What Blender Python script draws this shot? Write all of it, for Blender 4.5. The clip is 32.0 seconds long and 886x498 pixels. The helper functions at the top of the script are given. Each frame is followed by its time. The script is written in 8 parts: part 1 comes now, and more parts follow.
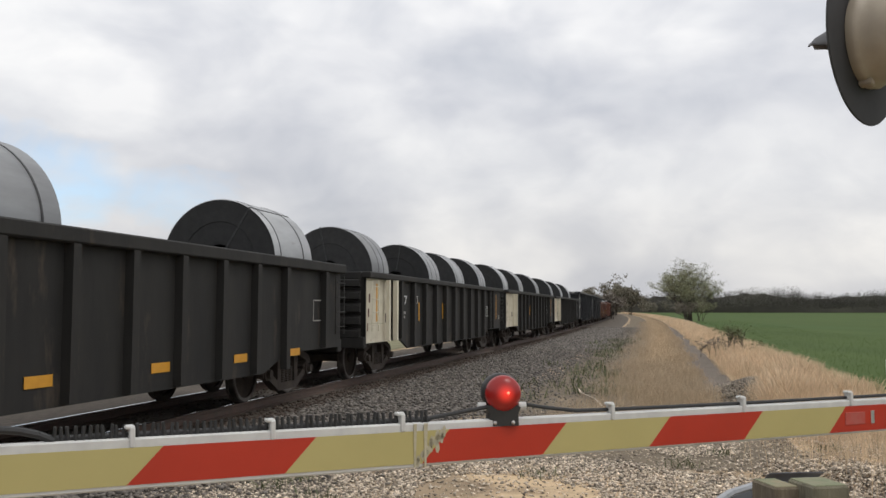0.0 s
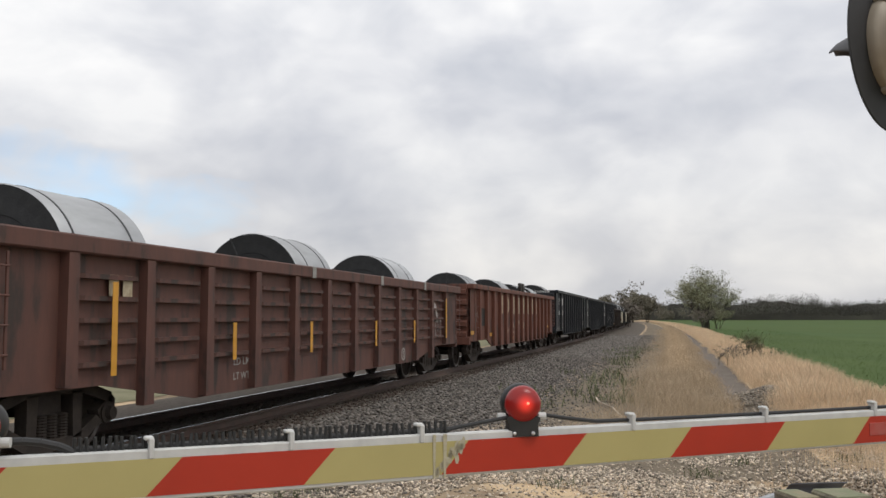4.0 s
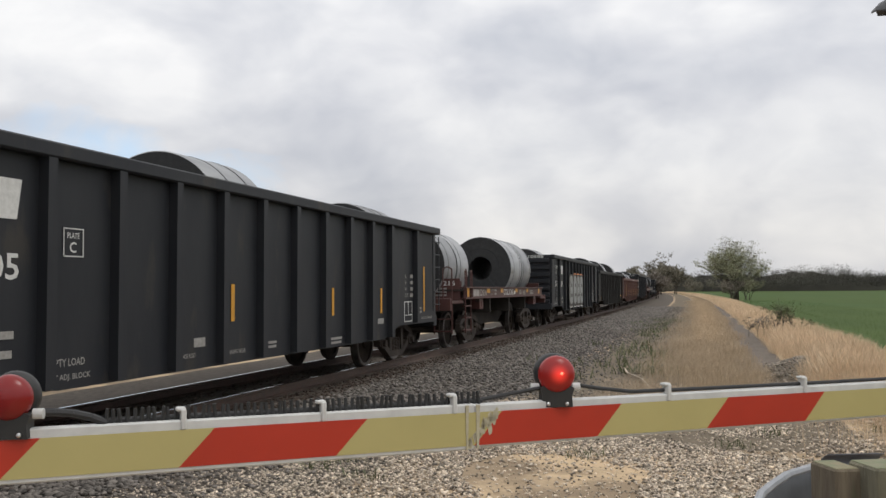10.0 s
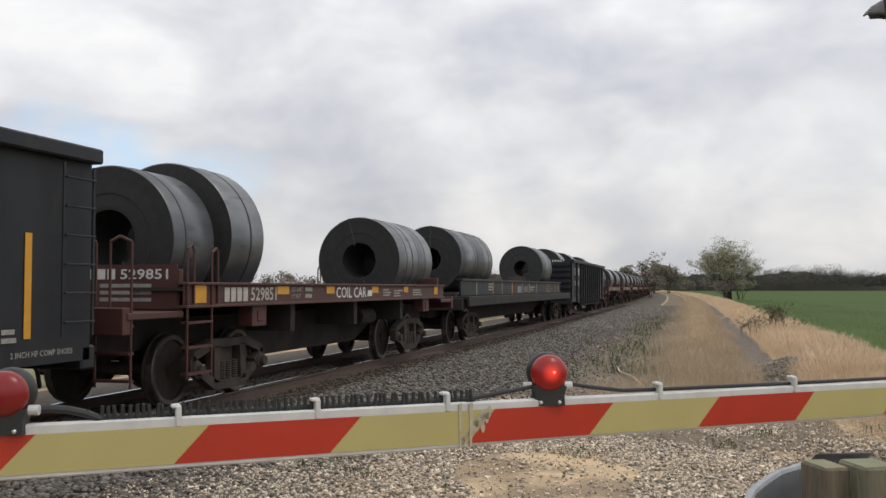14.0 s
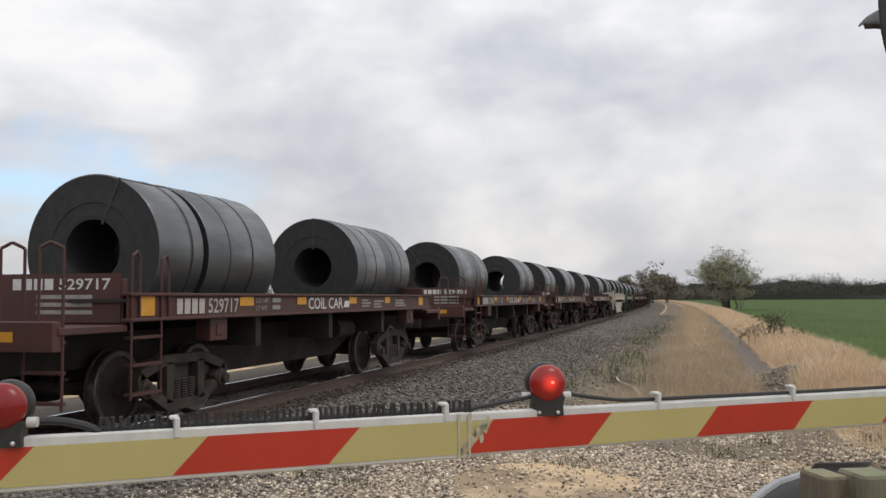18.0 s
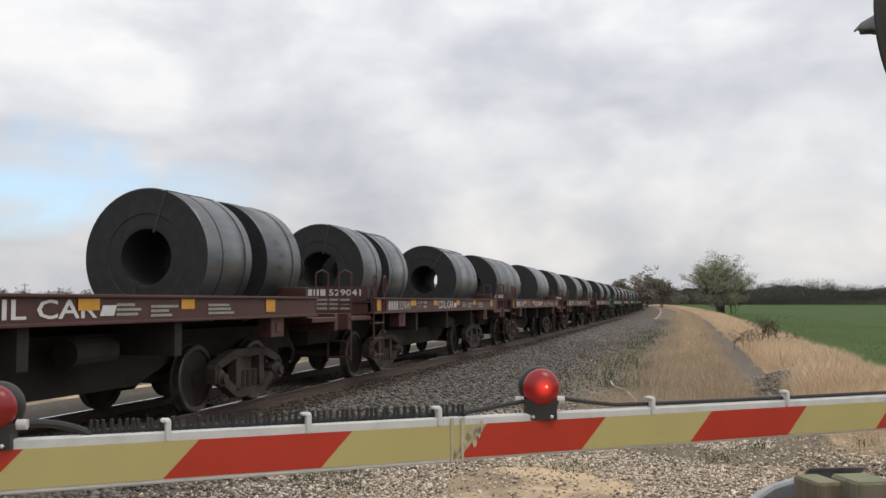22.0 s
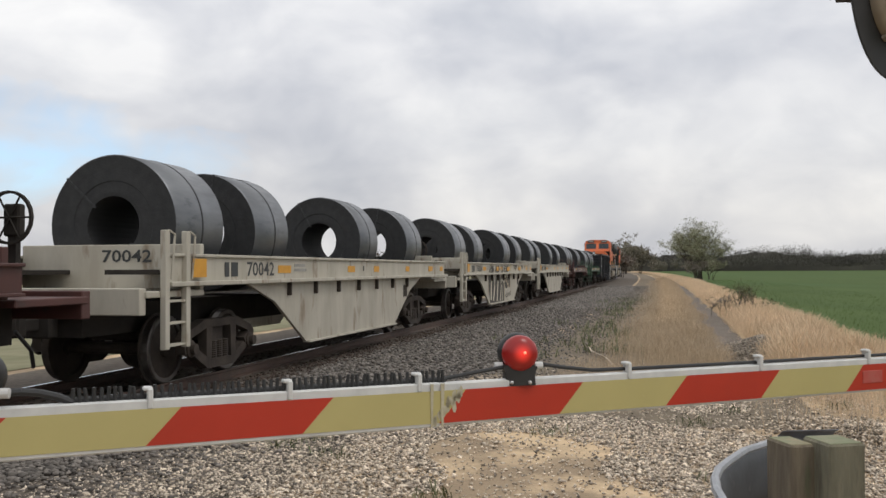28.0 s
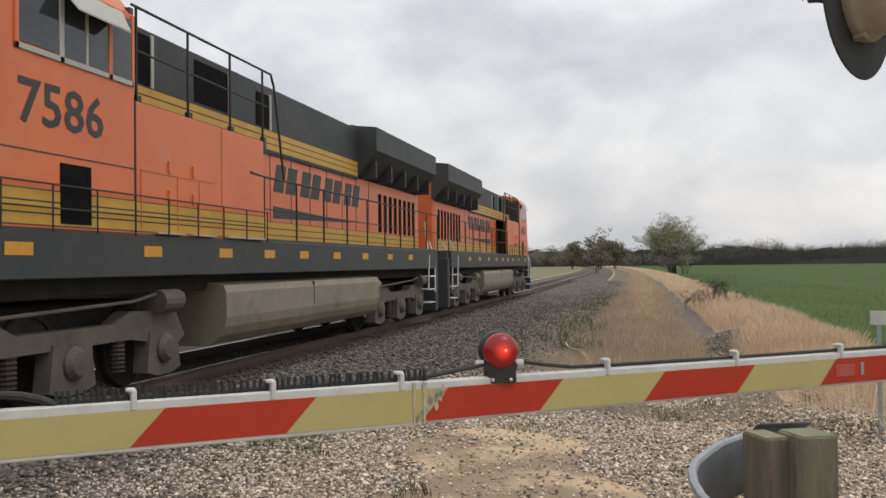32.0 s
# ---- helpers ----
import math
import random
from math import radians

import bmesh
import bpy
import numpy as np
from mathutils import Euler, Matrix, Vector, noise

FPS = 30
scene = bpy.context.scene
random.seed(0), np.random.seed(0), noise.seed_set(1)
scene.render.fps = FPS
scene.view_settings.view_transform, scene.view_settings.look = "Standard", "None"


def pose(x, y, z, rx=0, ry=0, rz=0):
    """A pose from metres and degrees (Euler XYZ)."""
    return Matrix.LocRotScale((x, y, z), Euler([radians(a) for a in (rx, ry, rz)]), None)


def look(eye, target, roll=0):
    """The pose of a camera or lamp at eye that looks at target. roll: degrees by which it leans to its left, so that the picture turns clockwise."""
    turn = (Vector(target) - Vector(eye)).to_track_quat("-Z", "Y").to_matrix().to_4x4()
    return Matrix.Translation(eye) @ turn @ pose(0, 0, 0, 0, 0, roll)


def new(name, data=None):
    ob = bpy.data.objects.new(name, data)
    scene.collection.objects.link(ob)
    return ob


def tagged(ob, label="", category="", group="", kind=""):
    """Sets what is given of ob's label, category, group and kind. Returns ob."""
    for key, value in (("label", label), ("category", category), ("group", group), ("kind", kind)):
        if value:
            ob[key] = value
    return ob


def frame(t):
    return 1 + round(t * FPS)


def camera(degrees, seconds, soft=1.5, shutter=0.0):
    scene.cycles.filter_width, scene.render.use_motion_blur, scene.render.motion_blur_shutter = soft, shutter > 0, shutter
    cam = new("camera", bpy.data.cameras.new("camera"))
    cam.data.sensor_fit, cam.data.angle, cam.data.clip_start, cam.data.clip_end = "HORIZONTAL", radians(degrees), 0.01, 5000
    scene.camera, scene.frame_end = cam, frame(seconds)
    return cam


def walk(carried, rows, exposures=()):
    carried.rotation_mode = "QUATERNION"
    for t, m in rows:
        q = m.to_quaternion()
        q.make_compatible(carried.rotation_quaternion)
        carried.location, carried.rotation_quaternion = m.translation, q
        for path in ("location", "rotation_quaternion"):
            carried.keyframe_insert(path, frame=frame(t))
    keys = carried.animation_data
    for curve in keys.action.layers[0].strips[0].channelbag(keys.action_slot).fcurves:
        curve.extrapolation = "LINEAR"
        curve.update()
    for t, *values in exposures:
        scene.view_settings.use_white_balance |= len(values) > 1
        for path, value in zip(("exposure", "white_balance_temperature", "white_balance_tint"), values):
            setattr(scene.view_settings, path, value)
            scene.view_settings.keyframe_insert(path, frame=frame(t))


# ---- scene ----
cam = camera(51.0, 32.0)
# seconds, x, y, z, yaw, pitch, roll of the hand-held camera
ROWS = [
    (0.0, 0.029, -0.051, 1.607, -2.06, 3.71, -0.05),
    (0.5, 0.026, -0.055, 1.608, -1.81, 3.79, -0.46),
    (1.0, 0.024, -0.048, 1.605, -1.56, 3.69, -0.47),
    (1.5, 0.024, -0.040, 1.605, -1.42, 3.39, -0.04),
    (2.0, 0.027, -0.047, 1.609, -1.46, 3.61, 0.00),
    (2.5, 0.026, -0.042, 1.605, -1.66, 3.78, -0.03),
    (4.5, 0.018, -0.034, 1.614, -0.83, 4.25, 0.19),
    (5.0, 0.016, -0.027, 1.612, -0.68, 4.11, 0.41),
    (5.5, 0.019, -0.033, 1.614, -0.57, 3.97, 0.44),
    (6.0, 0.020, -0.040, 1.613, -0.61, 4.10, 0.34),
    (6.5, 0.024, -0.051, 1.612, -0.82, 4.23, 0.28),
    (7.0, 0.023, -0.042, 1.610, -0.97, 4.05, 0.33),
    (7.5, 0.012, -0.037, 1.607, -0.70, 3.66, 0.19),
    (8.0, 0.014, -0.031, 1.606, -0.30, 3.30, 0.25),
    (8.5, 0.010, -0.027, 1.605, -0.20, 3.24, 0.28),
    (9.0, 0.011, -0.014, 1.601, 0.16, 2.97, 0.19),
    (9.5, 0.003, 0.004, 1.601, 0.39, 2.69, 0.28),
    (10.0, 0.007, 0.007, 1.604, 0.59, 2.52, 0.33),
    (10.5, 0.013, 0.002, 1.602, 0.40, 2.47, 0.28),
    (11.0, 0.012, 0.007, 1.600, 0.24, 2.24, 0.25),
    (11.5, 0.008, -0.000, 1.600, 0.10, 2.19, 0.15),
    (12.0, 0.003, -0.007, 1.600, 0.04, 2.25, 0.04),
    (12.5, 0.003, -0.004, 1.602, -0.09, 2.27, 0.04),
    (13.0, -0.000, 0.000, 1.600, 0.00, 2.33, -0.00),
    (13.5, -0.000, 0.001, 1.605, 0.19, 2.29, 0.08),
    (14.0, 0.006, -0.011, 1.607, 0.19, 2.39, 0.04),
    (14.5, 0.002, -0.008, 1.611, 0.32, 2.56, 0.10),
    (15.0, 0.008, -0.009, 1.607, 0.26, 2.81, 0.24),
    (15.5, 0.013, -0.012, 1.606, 0.11, 2.86, 0.18),
    (17.5, 0.001, -0.023, 1.610, 0.31, 2.87, 0.40),
    (18.0, 0.007, -0.016, 1.608, 0.10, 3.01, 0.24),
    (18.5, 0.007, -0.001, 1.603, 0.26, 2.47, 0.13),
    (19.0, -0.001, 0.002, 1.604, 0.85, 2.29, 0.03),
    (19.5, 0.001, -0.005, 1.609, 0.23, 3.12, -0.03),
    (20.0, 0.000, -0.016, 1.607, 0.15, 3.19, -0.10),
    (20.5, 0.001, -0.007, 1.609, 0.35, 3.28, -0.22),
    (21.0, 0.004, -0.004, 1.611, 0.16, 3.35, -0.19),
    (21.5, 0.007, -0.010, 1.610, 0.11, 3.28, -0.09),
    (22.0, 0.010, -0.006, 1.608, -0.22, 3.22, -0.04),
    (22.5, 0.003, -0.013, 1.609, -0.44, 3.48, -0.03),
    (23.0, 0.012, -0.024, 1.609, -0.76, 2.99, -0.03),
    (23.5, 0.014, -0.015, 1.606, -0.79, 2.27, 0.26),
    (24.0, 0.017, -0.025, 1.611, -2.46, 2.14, -0.70),
    (24.5, 0.020, -0.028, 1.610, -2.27, 1.82, -0.56),
    (25.0, 0.012, -0.031, 1.612, -1.57, 1.83, -0.12),
    (25.5, 0.015, -0.029, 1.611, -1.56, 1.55, -0.36),
    (27.5, 0.007, -0.025, 1.611, -1.23, 1.57, 0.07),
    (28.0, 0.011, -0.026, 1.608, -1.46, 1.23, 0.22),
    (28.5, 0.015, -0.030, 1.610, -1.92, 1.16, 0.12),
    (29.0, 0.013, -0.033, 1.611, -2.23, 1.15, 0.14),
    (29.5, 0.014, -0.036, 1.612, -2.53, 1.22, 0.14),
    (30.0, 0.017, -0.039, 1.612, -2.72, 0.93, 0.23),
    (30.5, 0.011, -0.033, 1.613, -2.94, 0.87, 0.21),
    (31.0, 0.006, -0.038, 1.614, -2.74, 0.87, 0.23),
    (31.5, -0.000, -0.040, 1.617, -2.75, 1.01, 0.51),
    (32.0, -0.006, -0.049, 1.618, -2.96, 0.97, 0.61),
]
walk(cam, [(t, pose(x, y, z, 90 + pitch, roll, yaw)) for t, x, y, z, yaw, pitch, roll in ROWS])

# world and light: a bright overcast sky with one thin patch of blue
SUN = Vector((0.45, -0.25, 0.86)).normalized()
world = bpy.data.worlds.new("sky")
scene.world = world
world.use_nodes = True


def wire(tree, a, i, b, j):
    tree.links.new(a.outputs[i], b.inputs[j])


def build_world():
    t = world.node_tree
    t.nodes.clear()
    N = t.nodes.new
    out, bg = N("ShaderNodeOutputWorld"), N("ShaderNodeBackground")
    sky = N("ShaderNodeTexSky")
    sky.sky_type, sky.sun_disc = "NISHITA", False
    sky.sun_elevation, sky.sun_rotation = math.asin(SUN.z), math.atan2(SUN.x, SUN.y)
    dim = N("ShaderNodeMix")
    dim.data_type, dim.blend_type = "RGBA", "MULTIPLY"
    dim.inputs[0].default_value = 1.0
    dim.inputs[7].default_value = (0.11, 0.11, 0.11, 1)
    wire(t, sky, 0, dim, 6)
    tc, mp = N("ShaderNodeTexCoord"), N("ShaderNodeMapping")
    mp.inputs["Scale"].default_value = (1.0, 1.0, 1.7)
    wire(t, tc, "Generated", mp, 0)

    def cloud(scale, detail, rough, loc):
        m2 = N("ShaderNodeMapping")
        m2.inputs["Location"].default_value = loc
        wire(t, mp, 0, m2, 0)
        n = N("ShaderNodeTexNoise")
        n.inputs["Scale"].default_value, n.inputs["Detail"].default_value = scale, detail
        n.inputs["Roughness"].default_value, n.inputs["Distortion"].default_value = rough, 0.35
        wire(t, m2, 0, n, 0)
        return n

    def ramp(src, stops, out_i=0):
        r = N("ShaderNodeValToRGB")
        while len(r.color_ramp.elements) < len(stops):
            r.color_ramp.elements.new(0.5)
        for e, (pos, col) in zip(r.color_ramp.elements, stops):
            e.position, e.color = pos, (*col, 1)
        wire(t, src, out_i, r, 0)
        return r

    def blend(a, b, fac=1.0, kind="MIX"):
        x = N("ShaderNodeMix")
        x.data_type, x.blend_type = "RGBA", kind
        if isinstance(fac, float):
            x.inputs[0].default_value = fac
        else:
            wire(t, fac, 0, x, 0)
        t.links.new(a, x.inputs[6])
        t.links.new(b, x.inputs[7])
        return x

    big, small = cloud(3.1, 4, 0.5, (0.4, 0.2, 0.1)), cloud(9.0, 5, 0.5, (2.0, 1.0, 0.0))
    grey = ramp(big, [(0.36, (0.60, 0.625, 0.675)), (0.50, (0.745, 0.755, 0.785)), (0.61, (0.91, 0.91, 0.912))])
    puff = ramp(small, [(0.36, (0.90, 0.91, 0.93)), (0.64, (1.09, 1.085, 1.07))])
    clouds = blend(grey.outputs[0], puff.outputs[0], 1.0, "MULTIPLY")
    # brighter overhead and in a band above the horizon
    sep = N("ShaderNodeSeparateXYZ")
    wire(t, tc, "Generated", sep, 0)
    height = ramp(sep, [(0.0, (0.76, 0.75, 0.745)), (0.06, (0.87, 0.855, 0.835)), (0.13, (0.82, 0.825, 0.84)), (0.23, (0.90, 0.905, 0.925)), (0.33, (1.09, 1.085, 1.08)), (0.42, (1.22, 1.205, 1.19)), (1.0, (1.2, 1.19, 1.16))], 2)
    clouds = blend(clouds.outputs[2], height.outputs[0], 1.0, "MULTIPLY")
    # a thin patch of blue low in the sky to the north-west
    shift = N("ShaderNodeVectorMath")
    shift.operation = "SUBTRACT"
    wire(t, tc, "Generated", shift, 0)
    shift.inputs[1].default_value = (-0.370, 0.915, 0.115)
    flat = N("ShaderNodeVectorMath")
    flat.operation = "MULTIPLY"
    wire(t, shift, 0, flat, 0)
    flat.inputs[1].default_value = (5.0, 5.0, 19.0)
    size = N("ShaderNodeVectorMath")
    size.operation = "LENGTH"
    wire(t, flat, 0, size, 0)
    ragged = N("ShaderNodeMath")
    ragged.operation = "MULTIPLY_ADD"
    wire(t, small, 0, ragged, 0)
    ragged.inputs[1].default_value = 2.2
    wire(t, size, 1, ragged, 2)
    hole = ramp(ragged, [(0.0, (0.9, 0.9, 0.9)), (1.0, (0.0, 0.0, 0.0))])
    shrink = N("ShaderNodeMapRange")
    shrink.inputs[1].default_value, shrink.inputs[2].default_value = 1.25, 2.1
    wire(t, ragged, 0, shrink, 0)
    t.links.new(shrink.outputs[0], hole.inputs[0])
    blue = N("ShaderNodeMix")
    blue.data_type, blue.blend_type = "RGBA", "ADD"
    blue.inputs[0].default_value = 1.0
    wire(t, dim, 2, blue, 6)
    blue.inputs[7].default_value = (0.16, 0.28, 0.42, 1)
    mix = blend(clouds.outputs[2], blue.outputs[2], hole)
    wire(t, mix, 2, bg, 0)
    bg.inputs[1].default_value = 1.05
    wire(t, bg, 0, out, 0)


build_world()
sun = new("sun", bpy.data.lights.new("sun", "SUN"))
sun.data.energy, sun.data.angle, sun.data.color = 0.75, radians(18), (1.0, 0.96, 0.9)
sun.matrix_world = look(SUN * 100, (0, 0, 0))


# ---- materials ----
def mat(name, col, col2=None, rough=0.6, metal=0.0, scale=6.0, bump=0.0, bscale=60.0, spots=None, spot_at=0.62, spot_scale=2.5,
        stretch=(1, 1, 1), vary=0.0, emit=0.0, random_per=None, spec=0.5, rough2=None):
    """Procedural surface: two colours mixed by noise, optional stains (spots), bump and variation per object or island."""
    m = bpy.data.materials.new(name)
    m.use_nodes = True
    t = m.node_tree
    b = t.nodes["Principled BSDF"]
    N = t.nodes.new
    b.inputs["Roughness"].default_value, b.inputs["Metallic"].default_value = rough, metal
    b.inputs["Specular IOR Level"].default_value = spec
    tc, mp = N("ShaderNodeTexCoord"), N("ShaderNodeMapping")
    mp.inputs["Scale"].default_value = stretch
    wire(t, tc, "Object", mp, 0)
    cur = N("ShaderNodeRGB")
    cur.outputs[0].default_value = (*col, 1)

    def mix(a, b2, fac, i=0, blend="MIX"):
        x = N("ShaderNodeMix")
        x.data_type, x.blend_type = "RGBA", blend
        if isinstance(fac, float):
            x.inputs[0].default_value = fac
        else:
            wire(t, fac, i, x, 0)
        t.links.new(a, x.inputs[6])
        if isinstance(b2, tuple):
            x.inputs[7].default_value = (*b2, 1)
        else:
            t.links.new(b2, x.inputs[7])
        return x.outputs[2]

    def noise_fac(s, lo, hi, detail=5):
        n = N("ShaderNodeTexNoise")
        n.inputs["Scale"].default_value, n.inputs["Detail"].default_value, n.inputs["Roughness"].default_value = s, detail, 0.6
        wire(t, mp, 0, n, 0)
        r = N("ShaderNodeMapRange")
        r.inputs[1].default_value, r.inputs[2].default_value = lo, hi
        wire(t, n, 0, r, 0)
        return r

    o = cur.outputs[0]
    if col2:
        o = mix(o, col2, noise_fac(scale, 0.35, 0.65))
    if spots:
        o = mix(o, spots, noise_fac(spot_scale, spot_at, spot_at + 0.1, 7))
    if vary:
        src = N("ShaderNodeObjectInfo") if random_per != "island" else N("ShaderNodeNewGeometry")
        idx = "Random" if random_per != "island" else "Random Per Island"
        r = N("ShaderNodeMapRange")
        r.inputs[3].default_value, r.inputs[4].default_value = 1 - vary, 1 + vary
        t.links.new(src.outputs[idx], r.inputs[0])
        v = N("ShaderNodeVectorMath")
        v.operation = "SCALE"
        t.links.new(o, v.inputs[0])
        wire(t, r, 0, v, 3)
        o = v.outputs[0]
    t.links.new(o, b.inputs["Base Color"])
    if rough2 is not None:
        rr = noise_fac(scale * 1.7, 0.3, 0.7)
        rr.inputs[3].default_value, rr.inputs[4].default_value = rough, rough2
        wire(t, rr, 0, b, "Roughness")
    if bump:
        n = N("ShaderNodeTexNoise")
        n.inputs["Scale"].default_value, n.inputs["Detail"].default_value = bscale, 4
        wire(t, mp, 0, n, 0)
        bp = N("ShaderNodeBump")
        bp.inputs["Strength"].default_value, bp.inputs["Distance"].default_value = bump, 0.02
        wire(t, n, 0, bp, "Height")
        wire(t, bp, 0, b, "Normal")
    if emit:
        t.links.new(o, b.inputs["Emission Color"])
        b.inputs["Emission Strength"].default_value = emit
    return m

# ---- plan ----
RAIL_Z = 0.093
P0X, P0Y, TH0, KURV, U1 = -20.329, -46.989, radians(15.132), 0.0002323, 80.5
SPEED = 25.714


def track(u):
    """Centre of the track and its heading (from +y towards +x) at u metres along it: straight, then a wide left-hand curve."""
    if u <= U1:
        return P0X + u * math.sin(TH0), P0Y + u * math.cos(TH0), TH0
    x, y = P0X + U1 * math.sin(TH0), P0Y + U1 * math.cos(TH0)
    h = TH0 - KURV * (u - U1)
    r = 1 / KURV
    return x - r * math.cos(TH0) + r * math.cos(h), y + r * math.sin(TH0) - r * math.sin(h), h


def beside(u, lat, z=0.0):
    """The point lat metres to the camera's side of the track's centre."""
    x, y, h = track(u)
    return Vector((x + lat * math.cos(h), y - lat * math.sin(h), z))


def on_track(u, z=RAIL_Z):
    x, y, h = track(u)
    return pose(x, y, z, 0, 0, 90 - math.degrees(h))


def mesh_of(name, bm, material):
    me = bpy.data.meshes.new(name)
    bm.to_mesh(me)
    bm.free()
    if material:
        me.materials.append(material)
    return me


def part(name, bm, material, parent=None, label="", smooth=False):
    ob = new(name, mesh_of(name, bm, material))
    if smooth:
        for p in ob.data.polygons:
            p.use_smooth = True
    if parent:
        ob.parent = parent
    if label:
        ob["label"] = label
    return ob


def box(bm, x0, x1, y0, y1, z0, z1, bevel=0.0):
    n = len(bm.verts)
    m = Matrix.Translation(((x0 + x1) / 2, (y0 + y1) / 2, (z0 + z1) / 2)) @ Matrix.Diagonal((x1 - x0, y1 - y0, z1 - z0, 1))
    g = bmesh.ops.create_cube(bm, size=1, matrix=m)
    if bevel:
        es = list({e for v in g["verts"] for e in v.link_edges})
        bmesh.ops.bevel(bm, geom=es, offset=bevel, segments=1, affect="EDGES", profile=0.5)
    return g["verts"]


def prism(bm, pts, depth, m=Matrix()):
    """A closed outline in x, z extruded along y from 0 to depth, then placed by m."""
    a = [bm.verts.new(m @ Vector((x, 0, z))) for x, z in pts]
    b = [bm.verts.new(m @ Vector((x, depth, z))) for x, z in pts]
    n = len(pts)
    fs = [bm.faces.new(a), bm.faces.new(b[::-1])]
    for i in range(n):
        fs.append(bm.faces.new((a[i], b[i], b[(i + 1) % n], a[(i + 1) % n])))
    bmesh.ops.recalc_face_normals(bm, faces=fs)


def flat_band(bm, o, q, depth):
    """A flat closed band between two outlines in x, z, given a depth along y."""
    f = [[bm.verts.new((x, y, z)) for x, z in pts] for pts in (o, q) for y in (0, depth)]
    n = len(o)
    fs = []
    for i in range(n):
        j = (i + 1) % n
        for a, b in ((f[0], f[2]), (f[3], f[1]), (f[1], f[0]), (f[2], f[3])):
            fs.append(bm.faces.new((a[i], a[j], b[j], b[i])))
    bmesh.ops.recalc_face_normals(bm, faces=fs)


def cyl(bm, p, q, r, seg=12, r2=None, caps=True):
    p, q = Vector(p), Vector(q)
    d = q - p
    m = Matrix.Translation((p + q) / 2) @ d.to_track_quat("Z", "Y").to_matrix().to_4x4()
    return bmesh.ops.create_cone(bm, cap_ends=caps, segments=seg, radius1=r, radius2=r if r2 is None else r2, depth=d.length, matrix=m)["verts"]


def pipe(bm, pts, r, seg=6):
    for a, b in zip(pts, pts[1:]):
        cyl(bm, a, b, r, seg)


def lathe(bm, prof, m=Matrix(), seg=24):
    """A profile of (radius, height) turned about z, placed by m."""
    rings = []
    for r, z in prof:
        rings.append([bm.verts.new(m @ Vector((max(r, 1e-4) * math.cos(2 * math.pi * i / seg), max(r, 1e-4) * math.sin(2 * math.pi * i / seg), z))) for i in range(seg)])
    fs = []
    for a, b in zip(rings, rings[1:]):
        for i in range(seg):
            fs.append(bm.faces.new((a[i], a[(i + 1) % seg], b[(i + 1) % seg], b[i])))
    bmesh.ops.recalc_face_normals(bm, faces=fs)


def thing(name, label, category, m=Matrix(), group="", kind=""):
    ob = new(name)
    ob.empty_display_size = 0.2
    ob.matrix_basis = m
    return tagged(ob, label, category, group, kind)

# ---- materials of the place ----
M_SOIL = mat("gravelly_soil", (0.36, 0.275, 0.185), (0.27, 0.205, 0.14), rough=0.95, spec=0.1, scale=1.3, bump=0.6, bscale=30, spots=(0.60, 0.45, 0.29), spot_scale=0.6, spot_at=0.48)
M_ASPHALT = mat("asphalt", (0.16, 0.145, 0.125), (0.20, 0.18, 0.15), rough=0.9, scale=3, bump=0.5, bscale=120)
M_BED = mat("ballast_bed", (0.10, 0.086, 0.073), (0.15, 0.128, 0.108), rough=0.95, spec=0.1, scale=9, bump=1.0, bscale=25)
M_STONE_MID = mat("grey_tan_stone", (0.36, 0.31, 0.25), (0.21, 0.18, 0.145), rough=0.9, scale=20, vary=0.5, random_per="island")
M_STONE_RUST = mat("rust_stained_stone", (0.060, 0.043, 0.034), (0.095, 0.070, 0.054), rough=0.9, scale=20, vary=0.5, random_per="island")
M_STONE_DARK = mat("ballast_stone", (0.118, 0.106, 0.095), (0.185, 0.164, 0.143), rough=0.9, scale=20, vary=0.6, random_per="island")
M_STONE_PALE = mat("limestone_chip", (0.65, 0.555, 0.445), (0.35, 0.29, 0.225), rough=0.9, scale=30, vary=0.80, random_per="island")
M_DRY = mat("dry_grass", (0.76, 0.595, 0.415), (0.64, 0.495, 0.335), rough=0.8, spec=0.15, scale=0.5, vary=0.22, random_per="island")
M_DRY_DULL = mat("weathered_dry_grass", (0.55, 0.43, 0.30), (0.42, 0.33, 0.225), rough=0.85, spec=0.1, scale=0.5, vary=0.3, random_per="island")
M_DRY_SOIL = mat("dry_thatch", (0.50, 0.385, 0.25), (0.41, 0.315, 0.20), rough=0.95, spec=0.1, scale=1.0, bump=0.8, bscale=20)
M_EDGE_SOIL = mat("stony_edge_soil", (0.15, 0.124, 0.094), (0.205, 0.167, 0.122), rough=0.95, spec=0.1, scale=0.9, bump=0.8, bscale=22, spots=(0.28, 0.222, 0.155), spot_scale=0.8, spot_at=0.58)
M_VERGE = mat("grey_green_verge", (0.24, 0.225, 0.145), (0.18, 0.175, 0.105), rough=0.95, spec=0.1, scale=0.8, bump=0.6, bscale=14)
M_DITCH = mat("ditch_soil", (0.115, 0.093, 0.075), (0.155, 0.126, 0.100), rough=0.95, scale=1.2, bump=0.8, bscale=18)
M_CROP = mat("young_wheat", (0.053, 0.086, 0.020), (0.066, 0.102, 0.025), rough=0.8, spec=0.08, scale=0.15, bump=0.6, bscale=8, stretch=(1, 0.25, 1), spots=(0.057, 0.097, 0.026), spot_scale=0.03, spot_at=0.5)
M_WEED = mat("green_weed", (0.085, 0.105, 0.045), (0.13, 0.135, 0.06), rough=0.8, scale=3, vary=0.4, random_per="island")
